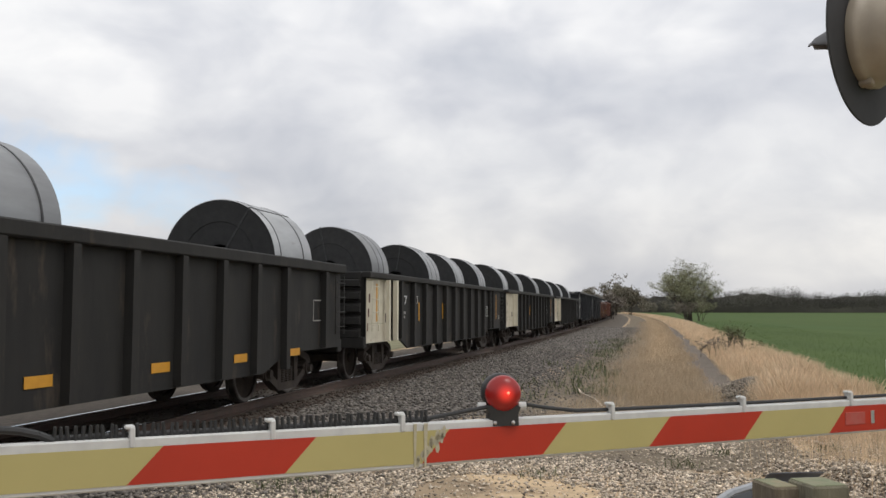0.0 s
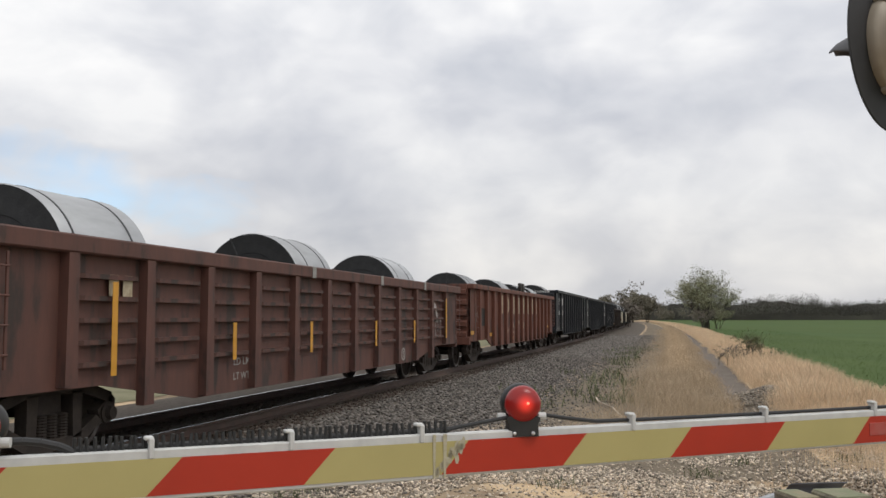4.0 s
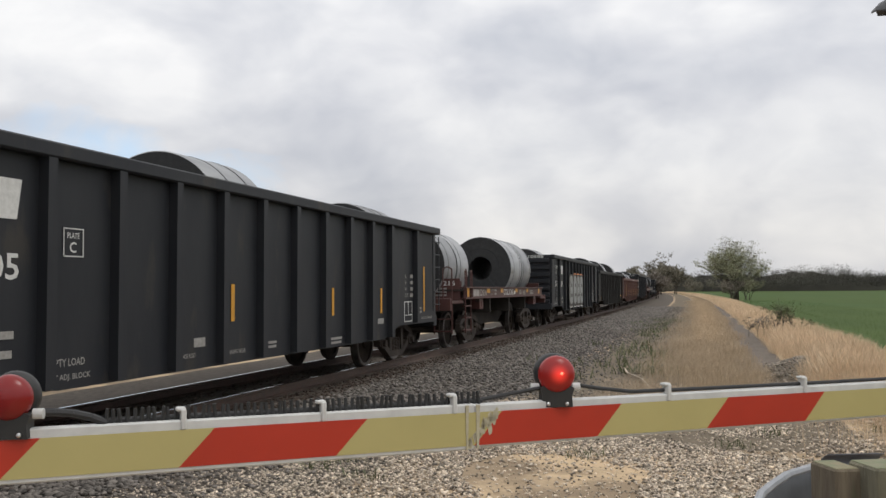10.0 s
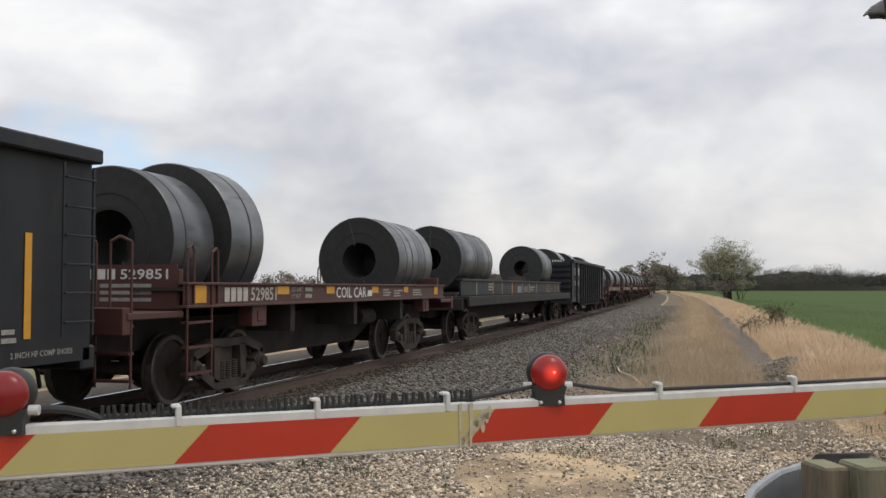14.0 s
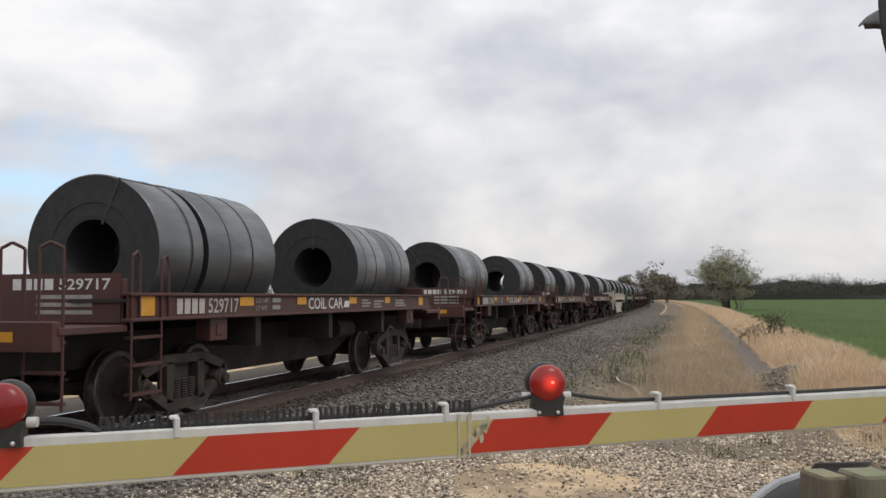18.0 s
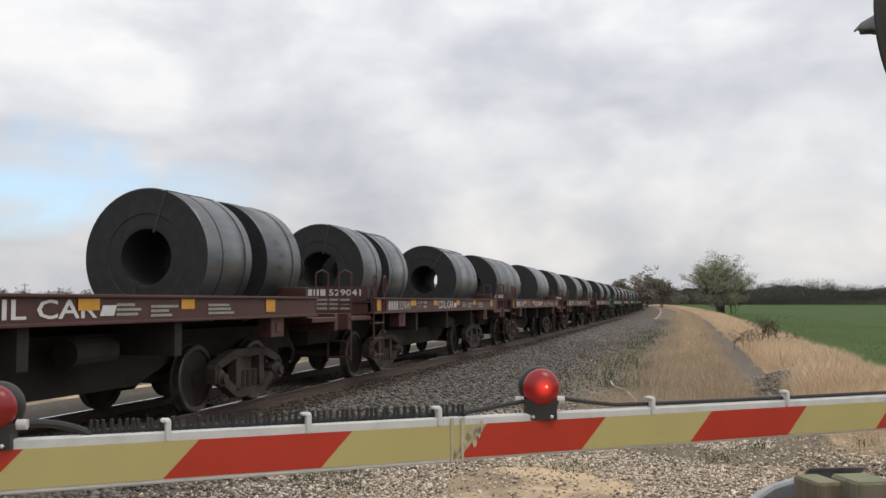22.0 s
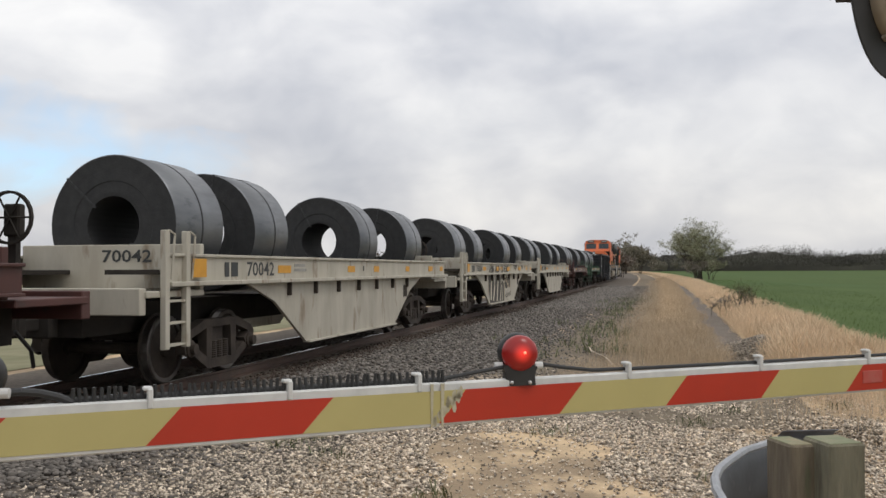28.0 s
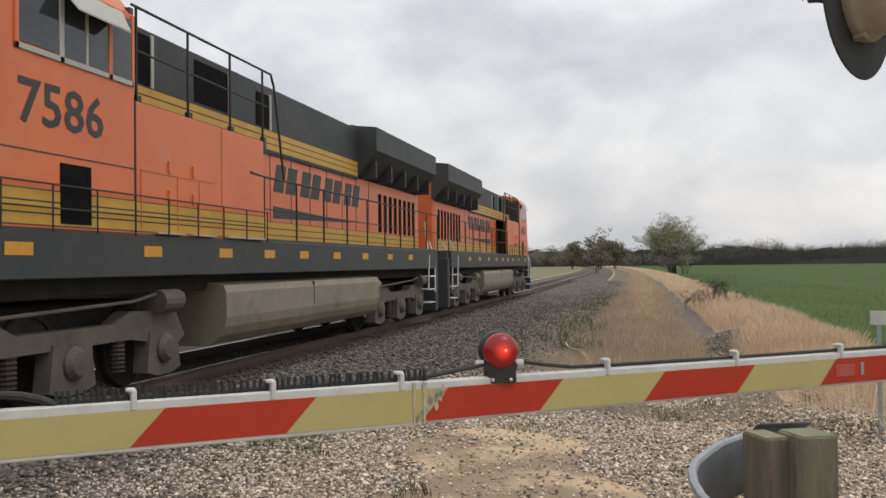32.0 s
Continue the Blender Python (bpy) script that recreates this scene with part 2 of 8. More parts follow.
M_LEAF = mat("spring_leaf", (0.31, 0.31, 0.19), (0.23, 0.235, 0.14), rough=0.8, scale=0.6, vary=0.45, random_per="island")
M_TWIG = mat("bare_twig", (0.24, 0.21, 0.175), (0.17, 0.145, 0.12), rough=0.9, scale=2, vary=0.3, random_per="island")
# distance haze is painted in: the twig colour itself is paled
M_HAZE = mat("haze_painted_twigs", (0.235, 0.215, 0.165), (0.18, 0.165, 0.135), rough=0.95, spec=0.05, scale=0.10, vary=0.25, random_per="island")
M_WOODS = mat("far_woods", (0.105, 0.100, 0.092), (0.145, 0.138, 0.118), rough=0.95, spec=0.05, scale=0.05, vary=0.30, random_per="island")
M_BARK = mat("bark", (0.09, 0.075, 0.06), (0.05, 0.042, 0.035), rough=0.9, scale=8, bump=0.6, bscale=30)
M_RAIL = mat("rusty_rail", (0.10, 0.06, 0.045), (0.07, 0.05, 0.04), rough=0.7, scale=5, bump=0.2)
M_RAILTOP = mat("polished_rail_head", (0.55, 0.55, 0.56), (0.45, 0.45, 0.47), rough=0.22, metal=1.0, scale=6)
M_TIE = mat("creosoted_tie", (0.055, 0.042, 0.033), (0.085, 0.068, 0.055), rough=0.95, scale=4, bump=0.6, bscale=25, stretch=(1, 6, 1), vary=0.25)

rng = np.random.default_rng(7)


def strip(name, material, u0, u1, lat0, lat1, z, step=5.0, z1=None, label="", kind="structure", wob=0.0):
    """A band of ground beside the track between two distances from its centre."""
    us = np.arange(u0, u1 + step / 2, step)
    vs, fs = [], []
    for i, u in enumerate(us):
        w = wob * (noise.noise(Vector((u * 0.35, lat0, 3))) if wob else 0)
        w2 = wob * (noise.noise(Vector((u * 0.35, lat1, 8))) if wob else 0)
        vs += [beside(u, lat0 + w, z), beside(u, lat1 + w2, z if z1 is None else z1)]
        if i:
            fs.append((2 * i - 2, 2 * i - 1, 2 * i + 1, 2 * i))
    me = bpy.data.meshes.new(name)
    me.from_pydata(vs, [], fs)
    me.materials.append(material)
    return tagged(new(name, me), label, kind=kind)


GROUND = -0.10
# ground: one sheet to the horizon
bm = bmesh.new()
bmesh.ops.create_grid(bm, x_segments=4, y_segments=4, size=3000)
for v in bm.verts:
    v.co.z = GROUND
tagged(part("ground", bm, M_SOIL), "dry gravelly soil beside the railway", kind="structure")
strip("field", M_CROP, 40, 1400, 10.6, 420, GROUND + 0.02, 20, label="green field of young wheat")
strip("far_verge", M_VERGE, -100, 1200, -3.5, -60, GROUND + 0.012, 20, label="pale dry ground on the far side of the track")
strip("grass_bank", M_DRY_SOIL, 64, 700, 9.1, 11.0, GROUND + 0.012, 2, wob=0.4, label="thatch of dry grass under the tall blades")
strip("ballast_edge", M_EDGE_SOIL, 61, 700, 4.6, 9.0, GROUND + 0.004, 3, wob=0.3, label="stony brown soil at the foot of the ballast")
strip("grass_bank", M_DRY_DULL, 80, 700, 7.0, 7.9, GROUND + 0.012, 2, wob=0.6, label="thatch of weathered dry grass")
strip("ditch", M_DITCH, 71, 600, 8.35, 9.15, GROUND + 0.008, 1, wob=0.45, label="bare brown drainage ditch between the grass banks")
# ballast: crown under the sleepers, then a shoulder
strip("ballast_bed", M_BED, -900, 1200, -1.9, 1.9, RAIL_Z - 0.165, 6, label="dark crushed-stone ballast under the track")
strip("ballast_shoulder", M_BED, -900, 1200, 1.9, 5.2, RAIL_Z - 0.165, 6, z1=GROUND - 0.01, label="grey crushed-stone ballast shoulder")
strip("ballast_shoulder", M_BED, -900, 1200, -1.9, -3.6, RAIL_Z - 0.165, 6, z1=GROUND - 0.01, label="grey crushed-stone ballast shoulder")
# the road that crosses the track: asphalt, before and beyond
road = bmesh.new()
A_ROAD = Vector((0.92, 0.392, 0)).normalized()          # along the gate arm, across the road
B_ROAD = Vector((-0.392, 0.92, 0)).normalized()         # along the road
for k in range(1):
    c = Vector((-6.6, 3.0, 0))
    q = [c + A_ROAD * a + B_ROAD * b for a, b in ((-4.0, -60), (4.1, -60), (4.1, 5.6), (-4.0, 5.6))]
    road.faces.new([road.verts.new(Vector((p.x, p.y, GROUND + 0.008))) for p in q])
tagged(part("road", road, M_ASPHALT), "worn grey asphalt road up to the crossing", kind="structure")


def rock_shapes(n, seed):
    """A few angular pebbles as vertex and face arrays."""
    r = np.random.default_rng(seed)
    out = []
    for _ in range(n):
        b = bmesh.new()
        bmesh.ops.create_icosphere(b, subdivisions=1, radius=0.5)
        b.verts.ensure_lookup_table()
        d = r.uniform(0.65, 1.15, len(b.verts))
        vs = np.array([v.co * k for v, k in zip(b.verts, d)]) * np.array([1, r.uniform(0.6, 0.95), r.uniform(0.4, 0.7)])
        fs = np.array([[v.index for v in f.verts] for f in b.faces])
        b.free()
        out.append((vs, fs))
    return out


def scatter(name, material, pts, sizes, shapes, label, smooth=False, squash=1.0):
    """Many small pieces in one mesh."""
    P, S = np.asarray(pts, float).reshape(-1, 3), np.asarray(sizes, float)
    A = rng.uniform(0, 6.28, len(P))
    V, Fc, base = [], [], 0
    for k, (vs, fs) in enumerate(shapes):
        p, sc, c, sn = P[k::len(shapes)], S[k::len(shapes)], np.cos(A[k::len(shapes)]), np.sin(A[k::len(shapes)])
        n = len(p)
        if not n:
            continue
        x = vs[None, :, 0] * c[:, None] - vs[None, :, 1] * sn[:, None]
        y = vs[None, :, 0] * sn[:, None] + vs[None, :, 1] * c[:, None]
        z = np.repeat(vs[None, :, 2] * squash, n, 0)
        V.append((np.stack([x, y, z], 2) * sc[:, None, None] + p[:, None, :]).reshape(-1, 3))
        Fc.append((fs[None] + base + (np.arange(n) * len(vs))[:, None, None]).reshape(-1, fs.shape[1]))
        base += n * len(vs)
    V, Fc = np.concatenate(V), np.concatenate(Fc)
    me = bpy.data.meshes.new(name)
    me.vertices.add(len(V))
    me.vertices.foreach_set("co", V.ravel().astype(np.float32))
    k = Fc.shape[1]
    me.loops.add(Fc.size)
    me.loops.foreach_set("vertex_index", Fc.ravel().astype(np.int32))
    me.polygons.add(len(Fc))
    me.polygons.foreach_set("loop_start", np.arange(0, Fc.size, k, dtype=np.int32))
    me.update(calc_edges=True)
    me.materials.append(material)
    return tagged(new(name, me), label, kind="stuff")


ROCKS = rock_shapes(14, 3)


def chip_shapes(n, seed):
    """Flat angular chips with eight faces."""
    r = np.random.default_rng(seed)
    out = []
    for _ in range(n):
        vs = np.array([[1, 0, 0], [0, 1, 0], [-1, 0, 0], [0, -1, 0], [0, 0, 1], [0, 0, -1]]) * 0.6
        vs = vs * np.array([1, r.uniform(0.40, 0.80), r.uniform(0.30, 0.55)]) * r.uniform(0.75, 1.25, (6, 1)) + r.normal(0, 0.13, (6, 3))
        out.append((vs, np.array([[0, 1, 4], [1, 2, 4], [2, 3, 4], [3, 0, 4], [1, 0, 5], [2, 1, 5], [3, 2, 5], [0, 3, 5]])))
    return out


CHIPS = chip_shapes(20, 8)


def around(u, lat):
    return np.array(beside(u, lat, GROUND))


def shoulder_z(lat):
    return RAIL_Z - 0.165 if lat < 1.9 else (RAIL_Z - 0.165) + (lat - 1.9) / 3.3 * (GROUND - RAIL_Z + 0.165)


# ballast stones, dense near the crossing and thinner far off
pts, sz, rpts, rsz = [], [], [], []
for _ in range(60000):
    u = 55 + 85 * rng.random() ** 1.9
    wide = min(4.9, 2.3 + max(0.0, u - 57) * 0.28)
    k = rng.random()
    lat = rng.uniform(0.95, wide + rng.normal(0, 0.15)) if k < 0.84 else (rng.uniform(-0.65, 0.65) if k < 0.90 else wide + abs(rng.normal(0, 0.75)))
    p = around(u, lat)
    p[2] = shoulder_z(min(lat, 5.2)) + rng.uniform(-0.01, 0.025)
    size = rng.uniform(0.05, 0.10) * (1 if u < 90 else 1.5)
    if lat < 1.62 + 0.12 * rng.normal():
        rpts.append(p)
        rsz.append(size * 0.8)
    else:
        pts.append(p)
        sz.append(size * (1.0 if lat < wide else 0.7))
scatter("ballast_stones", M_STONE_DARK, pts, sz, ROCKS, "angular grey ballast stones along the track")
scatter("ballast_stones", M_STONE_RUST, rpts, rsz, ROCKS, "rust-brown ballast stones against the rails and sleeper ends")
# pale limestone chips over the ground by the crossing
pts, sz = [], []
while len(pts) < 105000:
    x, y = rng.uniform(-6, 9.5), 3.6 + 14.5 * rng.random() ** 1.25
    lat = (x - P0X) * math.cos(TH0) - (y - P0Y) * math.sin(TH0)
    lat_u = (x - P0X) * math.sin(TH0) + (y - P0Y) * math.cos(TH0)
    off = Vector((x + 6.6, y - 3.0, 0)).dot(A_ROAD)
    if lat < min(5.2, 2.2 + max(0.0, lat_u - 57) * 0.28) or off < 4.0 + rng.uniform(-0.1, 0.4) or abs(x) > 0.52 * y + 0.8:
        continue
    if y > 12.5 and rng.random() < (y - 12.5) / 4:
        continue
    bare = noise.noise(Vector((x * 0.55, y * 0.55, 4.0)))
    if bare > 0.12 and rng.random() < 0.88:
        continue
    pts.append((x, y, GROUND + rng.uniform(0.0, 0.018)))
    sz.append(rng.uniform(0.016, 0.042) if rng.random() < 0.93 else rng.uniform(0.042, 0.065))
scatter("gravel", M_STONE_PALE, pts, sz, CHIPS, "loose pale limestone chips on bare soil")
# a small heap of stone at the end of the ditch
pts, sz = [], []
for _ in range(5200):
    a, r = rng.uniform(0, 6.28), abs(rng.normal(0, 0.75))
    x, y = 6.95 + r * math.cos(a) * 0.75 + r * math.sin(a) * 0.45, 18.6 + r * math.sin(a) * 1.9
    pts.append((x, y, GROUND + 0.34 * math.exp(-(r / 0.8) ** 2) * rng.uniform(0.5, 1)))
    sz.append(rng.uniform(0.03, 0.08))
scatter("stone_heap", M_STONE_MID, pts, sz, ROCKS, "low heap of pale broken stone at the ditch")
stick = thing("fallen_branch", "bleached bare branch lying on the gravel", "branch")
bm = bmesh.new()
pipe(bm, [(3.48, 19.0, GROUND + 0.10), (3.40, 18.2, GROUND + 0.07), (3.47, 17.2, GROUND + 0.05), (3.36, 16.0, GROUND + 0.03)], 0.018, 7)
pipe(bm, [(3.40, 18.2, GROUND + 0.07), (3.62, 17.7, GROUND + 0.10)], 0.010, 6)
part("branch_wood", bm, M_STONE_PALE, stick)
pts, sz = [], []
for _ in range(4200):
    a, r = rng.uniform(0, 6.28), abs(rng.normal(0, 0.8))
    x, y = 4.6 + r * math.cos(a) * 1.1, 9.2 + r * math.sin(a) * 1.2
    pts.append((x, y, GROUND + 0.14 * math.exp(-(r / 0.8) ** 2) * rng.uniform(0.4, 1)))
    sz.append(rng.uniform(0.022, 0.055))
scatter("stone_heap", M_STONE_PALE, pts, sz, CHIPS, "low heap of pale gravel beside the guardrail")


def blade_shapes(n, seed, w=0.012, lean=0.35):
    """Thin bent blades of unit height, as crossed triangles."""
    r = np.random.default_rng(seed)
    out = []
    for _ in range(n):
        dx, dy = r.uniform(-lean, lean, 2)
        a = r.uniform(0, 3.14)
        cx, cy = math.cos(a) * w, math.sin(a) * w
        vs = np.array([[-cx, -cy, 0], [cx, cy, 0], [dx * 0.35 + cx * 0.8, dy * 0.35 + cy * 0.8, 0.6], [dx * 0.35 - cx * 0.8, dy * 0.35 - cy * 0.8, 0.6],
                       [dx, dy, 1.0], [dx * 0.8 + cx * 1.6, dy * 0.8 + cy * 1.6, 0.86]])
        fs = np.array([[0, 1, 2], [0, 2, 3], [3, 2, 5], [3, 5, 4]])
        out.append((vs, fs))
    return out


BLADES, BLADES_WIDE = blade_shapes(60, 5, 0.0052, 0.38), blade_shapes(24, 6, 0.014)
for lat0, lat1, h0, h1, n, ustart, soft, m_grass in ((8.95, 11.1, 0.30, 0.62, 180000, 63.0, 0.5, M_DRY), (5.7, 8.5, 0.10, 0.36, 140000, 64.5, 1.4, M_DRY_DULL)):
    pts, sz = [], []
    for _ in range(n):
        u = ustart + 110 * rng.random() ** 1.9
        edge = 0.40 * noise.noise(Vector((u * 0.4, lat0, 1)))
        lat = rng.uniform(lat0 + edge, lat1 + edge)
        rim = min(1.0, (lat - lat0 - edge) / soft + 0.03, (lat1 + edge - lat) / 0.35 + 0.25, (u - ustart) / 3.5 + 0.02)
        clump = noise.noise(Vector((u * 0.9, lat * 1.3, 5)))
        if clump < -0.35 or rng.random() > rim:
            continue
        pts.append(around(u, lat))
        sz.append(rng.uniform(h0, h1) * (0.55 + 0.45 * rim) * (0.9 + 0.35 * clump))
    scatter("dry_grass", m_grass, pts, sz, BLADES, "tall straw-coloured dry grass on the bank" if lat0 > 8 else "low weathered dry grass beside the ballast")
    pts, sz = [], []
    for _ in range(18000):
        u = 140 + 340 * rng.random() ** 1.3
        pts.append(around(u, rng.uniform(max(lat0 - 0.1, 6.9), lat1 + 0.1)))
        sz.append(rng.uniform(h0, h1))
    scatter("dry_grass", m_grass, pts, sz, BLADES_WIDE, "tall straw-coloured dry grass far along the bank")
# thin dry grass round the marker
pts, sz = [], []
for _ in range(3800):
    x, y = 5.7 + rng.normal(0, 0.75), 9.4 + rng.normal(0, 1.3)
    pts.append((x, y, GROUND))
    sz.append(rng.uniform(0.12, 0.5))
scatter("dry_grass", M_DRY, pts, sz, BLADES, "thin dry grass round the marker post")
# green weeds on the edge of the ballast and among the chips
pts, sz = [], []
for k in range(60):
    u, lat = 68 + 36 * rng.random() ** 1.3, rng.normal(5.5, 0.6)
    for _ in range(22):
        pts.append(around(u + rng.normal(0, 0.22), lat + rng.normal(0, 0.22)))
        sz.append(rng.uniform(0.06, 0.2))
for k in range(26):
    x, y = rng.uniform(-1.5, 6), rng.uniform(5.0, 14)
    for _ in range(34):
        pts.append(np.array((x + rng.normal(0, 0.1), y + rng.normal(0, 0.1), GROUND)))
        sz.append(rng.uniform(0.04, 0.11))
scatter("weeds", M_WEED, pts, sz, blade_shapes(16, 9, 0.06, 0.8), "low green weeds between the stones")
# young wheat along the near edge of the field
pts, sz = [], []
for _ in range(16000):
    u = 62 + 120 * rng.random() ** 1.6
    pts.append(around(u, 10.9 + 9 * rng.random() ** 1.5))
    sz.append(rng.uniform(0.05, 0.10))
scatter("wheat", M_CROP, pts, sz, blade_shapes(16, 12, 0.05, 0.5), "young green wheat at the edge of the field")

# ---- track ----
track_thing = thing("railway_track", "single railway track of steel rails on creosoted wooden sleepers", "railway track", kind="structure")
for lat in (-0.7525, 0.7525):
    for nm, prof, m_ in (("rail", ((-0.07, -0.17), (0.07, -0.17), (0.07, -0.155), (0.012, -0.135), (0.012, -0.05), (0.036, -0.035), (0.036, -0.004), (-0.036, -0.004), (-0.036, -0.035), (-0.012, -0.05), (-0.012, -0.135), (-0.07, -0.155)), M_RAIL),
                         ("rail_head", ((-0.033, -0.004), (0.033, -0.004), (0.026, 0.0), (-0.026, 0.0)), M_RAILTOP)):
        us = list(range(-900, 0, 60)) + list(range(0, 700, 6)) + list(range(700, 1201, 25))
        vs, fs, n = [], [], len(prof)
        for i, u in enumerate(us):
            vs += [beside(u, lat + dl, RAIL_Z + dz) for dl, dz in prof]
            if i:
                a, b = (i - 1) * n, i * n
                fs += [(a + j, a + (j + 1) % n, b + (j + 1) % n, b + j) for j in range(n)]
        me = bpy.data.meshes.new(nm)
        me.from_pydata(vs, [], fs)
        me.materials.append(m_)
        ob = new(nm, me)
        ob.parent = track_thing
bm = bmesh.new()
box(bm, -0.115, 0.115, -1.3, 1.3, -0.30, -0.172, 0.012)
TIE = mesh_of("sleeper", bm, M_TIE)
for i in range(300):
    ob = new("sleeper", TIE)
    ob.parent = track_thing
    ob.matrix_basis = on_track(44 + i * 0.5, RAIL_Z + rng.uniform(-0.004, 0.004)) @ pose(0, 0, 0, 0, 0, rng.uniform(-1, 1))


# ---- trees ----
def limb(bm, p, d, r, depth, tips, spread=0.5):
    q = p + d
    cyl(bm, p, q, r, 6, r * 0.62, caps=False)
    if depth == 0:
        tips.append(q)
        return
    for _ in range(3):
        nd = (d.normalized() + Vector(rng.normal(0, spread, 3))).normalized()
        nd.z = abs(nd.z) * 0.9 + 0.20
        limb(bm, p + d * rng.uniform(0.55, 1.0), nd * d.length * rng.uniform(0.6, 0.85), r * 0.58, depth - 1, tips, spread)
    tips.append(q)


def leaf_shapes(seed):
    r = np.random.default_rng(seed)
    out = []
    for _ in range(12):
        a = r.normal(0, 1, (3, 3))
        vs = np.concatenate([a * 0.5, a[::-1] * 0.5 + r.normal(0, 0.35, (3, 3))])
        out.append((vs, np.array([[0, 1, 2], [3, 4, 5]])))
    return out


LEAVES = leaf_shapes(2)


def tree(pos, h, spread, n_leaf, leaf, m_leaf, label, stems=3, name="tree", group="", depth=3, puff=0.055):
    t = thing(name, label, "tree" if name == "tree" else "bush", Matrix.Translation(pos), group)
    bm, tips = bmesh.new(), []
    for i in range(stems):
        d = Vector((rng.normal(0, spread * 0.16), rng.normal(0, spread * 0.16), h * rng.uniform(0.34, 0.50)))
        limb(bm, Vector((rng.normal(0, 0.15), rng.normal(0, 0.15), 0)) * (0.5 if stems == 1 else 1.5), d, 0.022 * h * (1.0 if stems == 1 else 0.7), depth, tips, 0.62)
    part("trunk", bm, M_BARK, t, "grey-brown forked trunk and limbs")
    T = np.array(tips)
    pts = [T[rng.integers(len(T))] + rng.normal(0, puff * h, 3) * np.array([1.1, 1.1, 0.8]) for _ in range(n_leaf)]
    pts = [p for p in pts if p[2] > h * 0.06]
    cr = scatter("crown", m_leaf, pts, rng.uniform(0.5, 1.2, len(pts)) * leaf, LEAVES, "sparse young spring leaves")
    del cr["kind"]
    cr.parent = t
    return t


tree(Vector((38.2, 126, 0)), 6.0, 2.2, 20000, 0.10, M_LEAF, "round young tree just coming into olive-green leaf", 8, depth=4, puff=0.042)
tree(Vector((36.9, 124, 0)), 2.3, 1.4, 1500, 0.10, M_TWIG, "low bare thicket at the foot of the tree", 5, name="bush")
tree(Vector((39.4, 125, 0)), 2.6, 1.4, 1500, 0.10, M_LEAF, "low leafy thicket at the foot of the tree", 5, name="bush")
tree(Vector((33.0, 150, 0)), 3.2, 2.0, 1500, 0.22, M_TWIG, "low dark thicket at the end of the grass bank", 4, name="bush")
tree(Vector((10.75, 30.4, 0)), 1.05, 0.06, 520, 0.045, M_WEED, "dry green-brown shrub in the grass", 5, name="bush")
tree(Vector((10.35, 30.8, 0)), 0.70, 0.08, 220, 0.045, M_TWIG, "small dry brown shrub in the grass", 4, name="bush")
for x, y, h in ((58.5, 262, 7.6), (66, 276, 6.8), (52, 270, 6.2)):
    tree(Vector((x, y, 0)), h, 4, 2600, 0.34, M_HAZE, "tree beyond the bend of the track with haze in its colour", 5, group="trees beyond the bend")


tree(Vector((-50.5, 297, 0)), 6.0, 3, 900, 0.30, M_TWIG, "bare grey tree far beyond the track", 4, puff=0.04)


def utility_pole(x, y, h):
    """A wooden pole with a cross-arm and insulators."""
    pole = thing("utility_pole", "distant wooden utility pole with a cross-arm", "utility pole", pose(x, y, GROUND, 0, 0, 20), "utility poles beyond the track")
    bm = bmesh.new()
    cyl(bm, (0, 0, 0), (0, 0, h), 0.16, 8, 0.11)
    part("pole", bm, M_BARK, pole)
    bm = bmesh.new()
    box(bm, -1.3, 1.3, -0.07, 0.07, h - 0.75, h - 0.57, 0.01)
    part("cross_arm", bm, M_BARK, pole)
    for dx in (-1.2, -0.5, 0.5, 1.2):
        bm = bmesh.new()
        cyl(bm, (dx, 0, h - 0.57), (dx, 0, h - 0.35), 0.06, 6)
        part("insulator", bm, M_BARK, pole)


for x, y, h in ((-155, 348, 8.3), (-258, 602, 8.0), (-250, 604, 8.0)):
    utility_pole(x, y, h)


def woods(n_trees, xs, y_of, h_of, per, leaf, m_leaf, label):
    """A belt of bare crowns of uneven height, each a loose dome of twigs over its trunk line."""
    pts, sz = [], []
    for _ in range(n_trees):
        x = rng.uniform(*xs)
        y, h = y_of(x), h_of(x) * rng.uniform(0.72, 1.08)
        w = h * rng.uniform(0.28, 0.5)
        for _ in range(per):
            d = Vector(rng.normal(0, 1, 3)).normalized() * rng.random() ** 0.6
            pts.append((x + d.x * w, y + d.y * w, max(0.3, h * 0.58 + d.z * h * 0.38)))
            sz.append(rng.uniform(0.5, 1.2) * leaf)
    return scatter("woods", m_leaf, pts, sz, LEAVES, label)


woods(760, (10, 640), lambda x: 470 - 0.10 * x + rng.uniform(0, 30), lambda x: 12.0 + 3.5 * noise.noise(Vector((x * 0.03, 0, 1))), 300, 0.33, M_WOODS, "dark bare woods along the far edge of the field")
woods(150, (-330, 40), lambda x: rng.uniform(300, 410), lambda x: 7.5 + 2.5 * noise.noise(Vector((x * 0.03, 9, 1))), 170, 0.42, M_WOODS, "low bare woods beyond the track")
woods(60, (18, 84), lambda x: rng.uniform(262, 300), lambda x: 5.6 + 2 * noise.noise(Vector((x * 0.06, 3, 1))), 320, 0.26, M_HAZE, "low thicket of bare trees beyond the bend with haze in its colour")
bm = bmesh.new()
prism(bm, [(10, -0.02), (640, -0.02)] + [(x, 8.2 + 2.2 * noise.noise(Vector((x * 0.03, 0, 1))) + 1.8 * noise.noise(Vector((x * 0.21, 7, 1)))) for x in range(640, 9, -3)], 6.0, Matrix.Translation((0, 486, 0)))
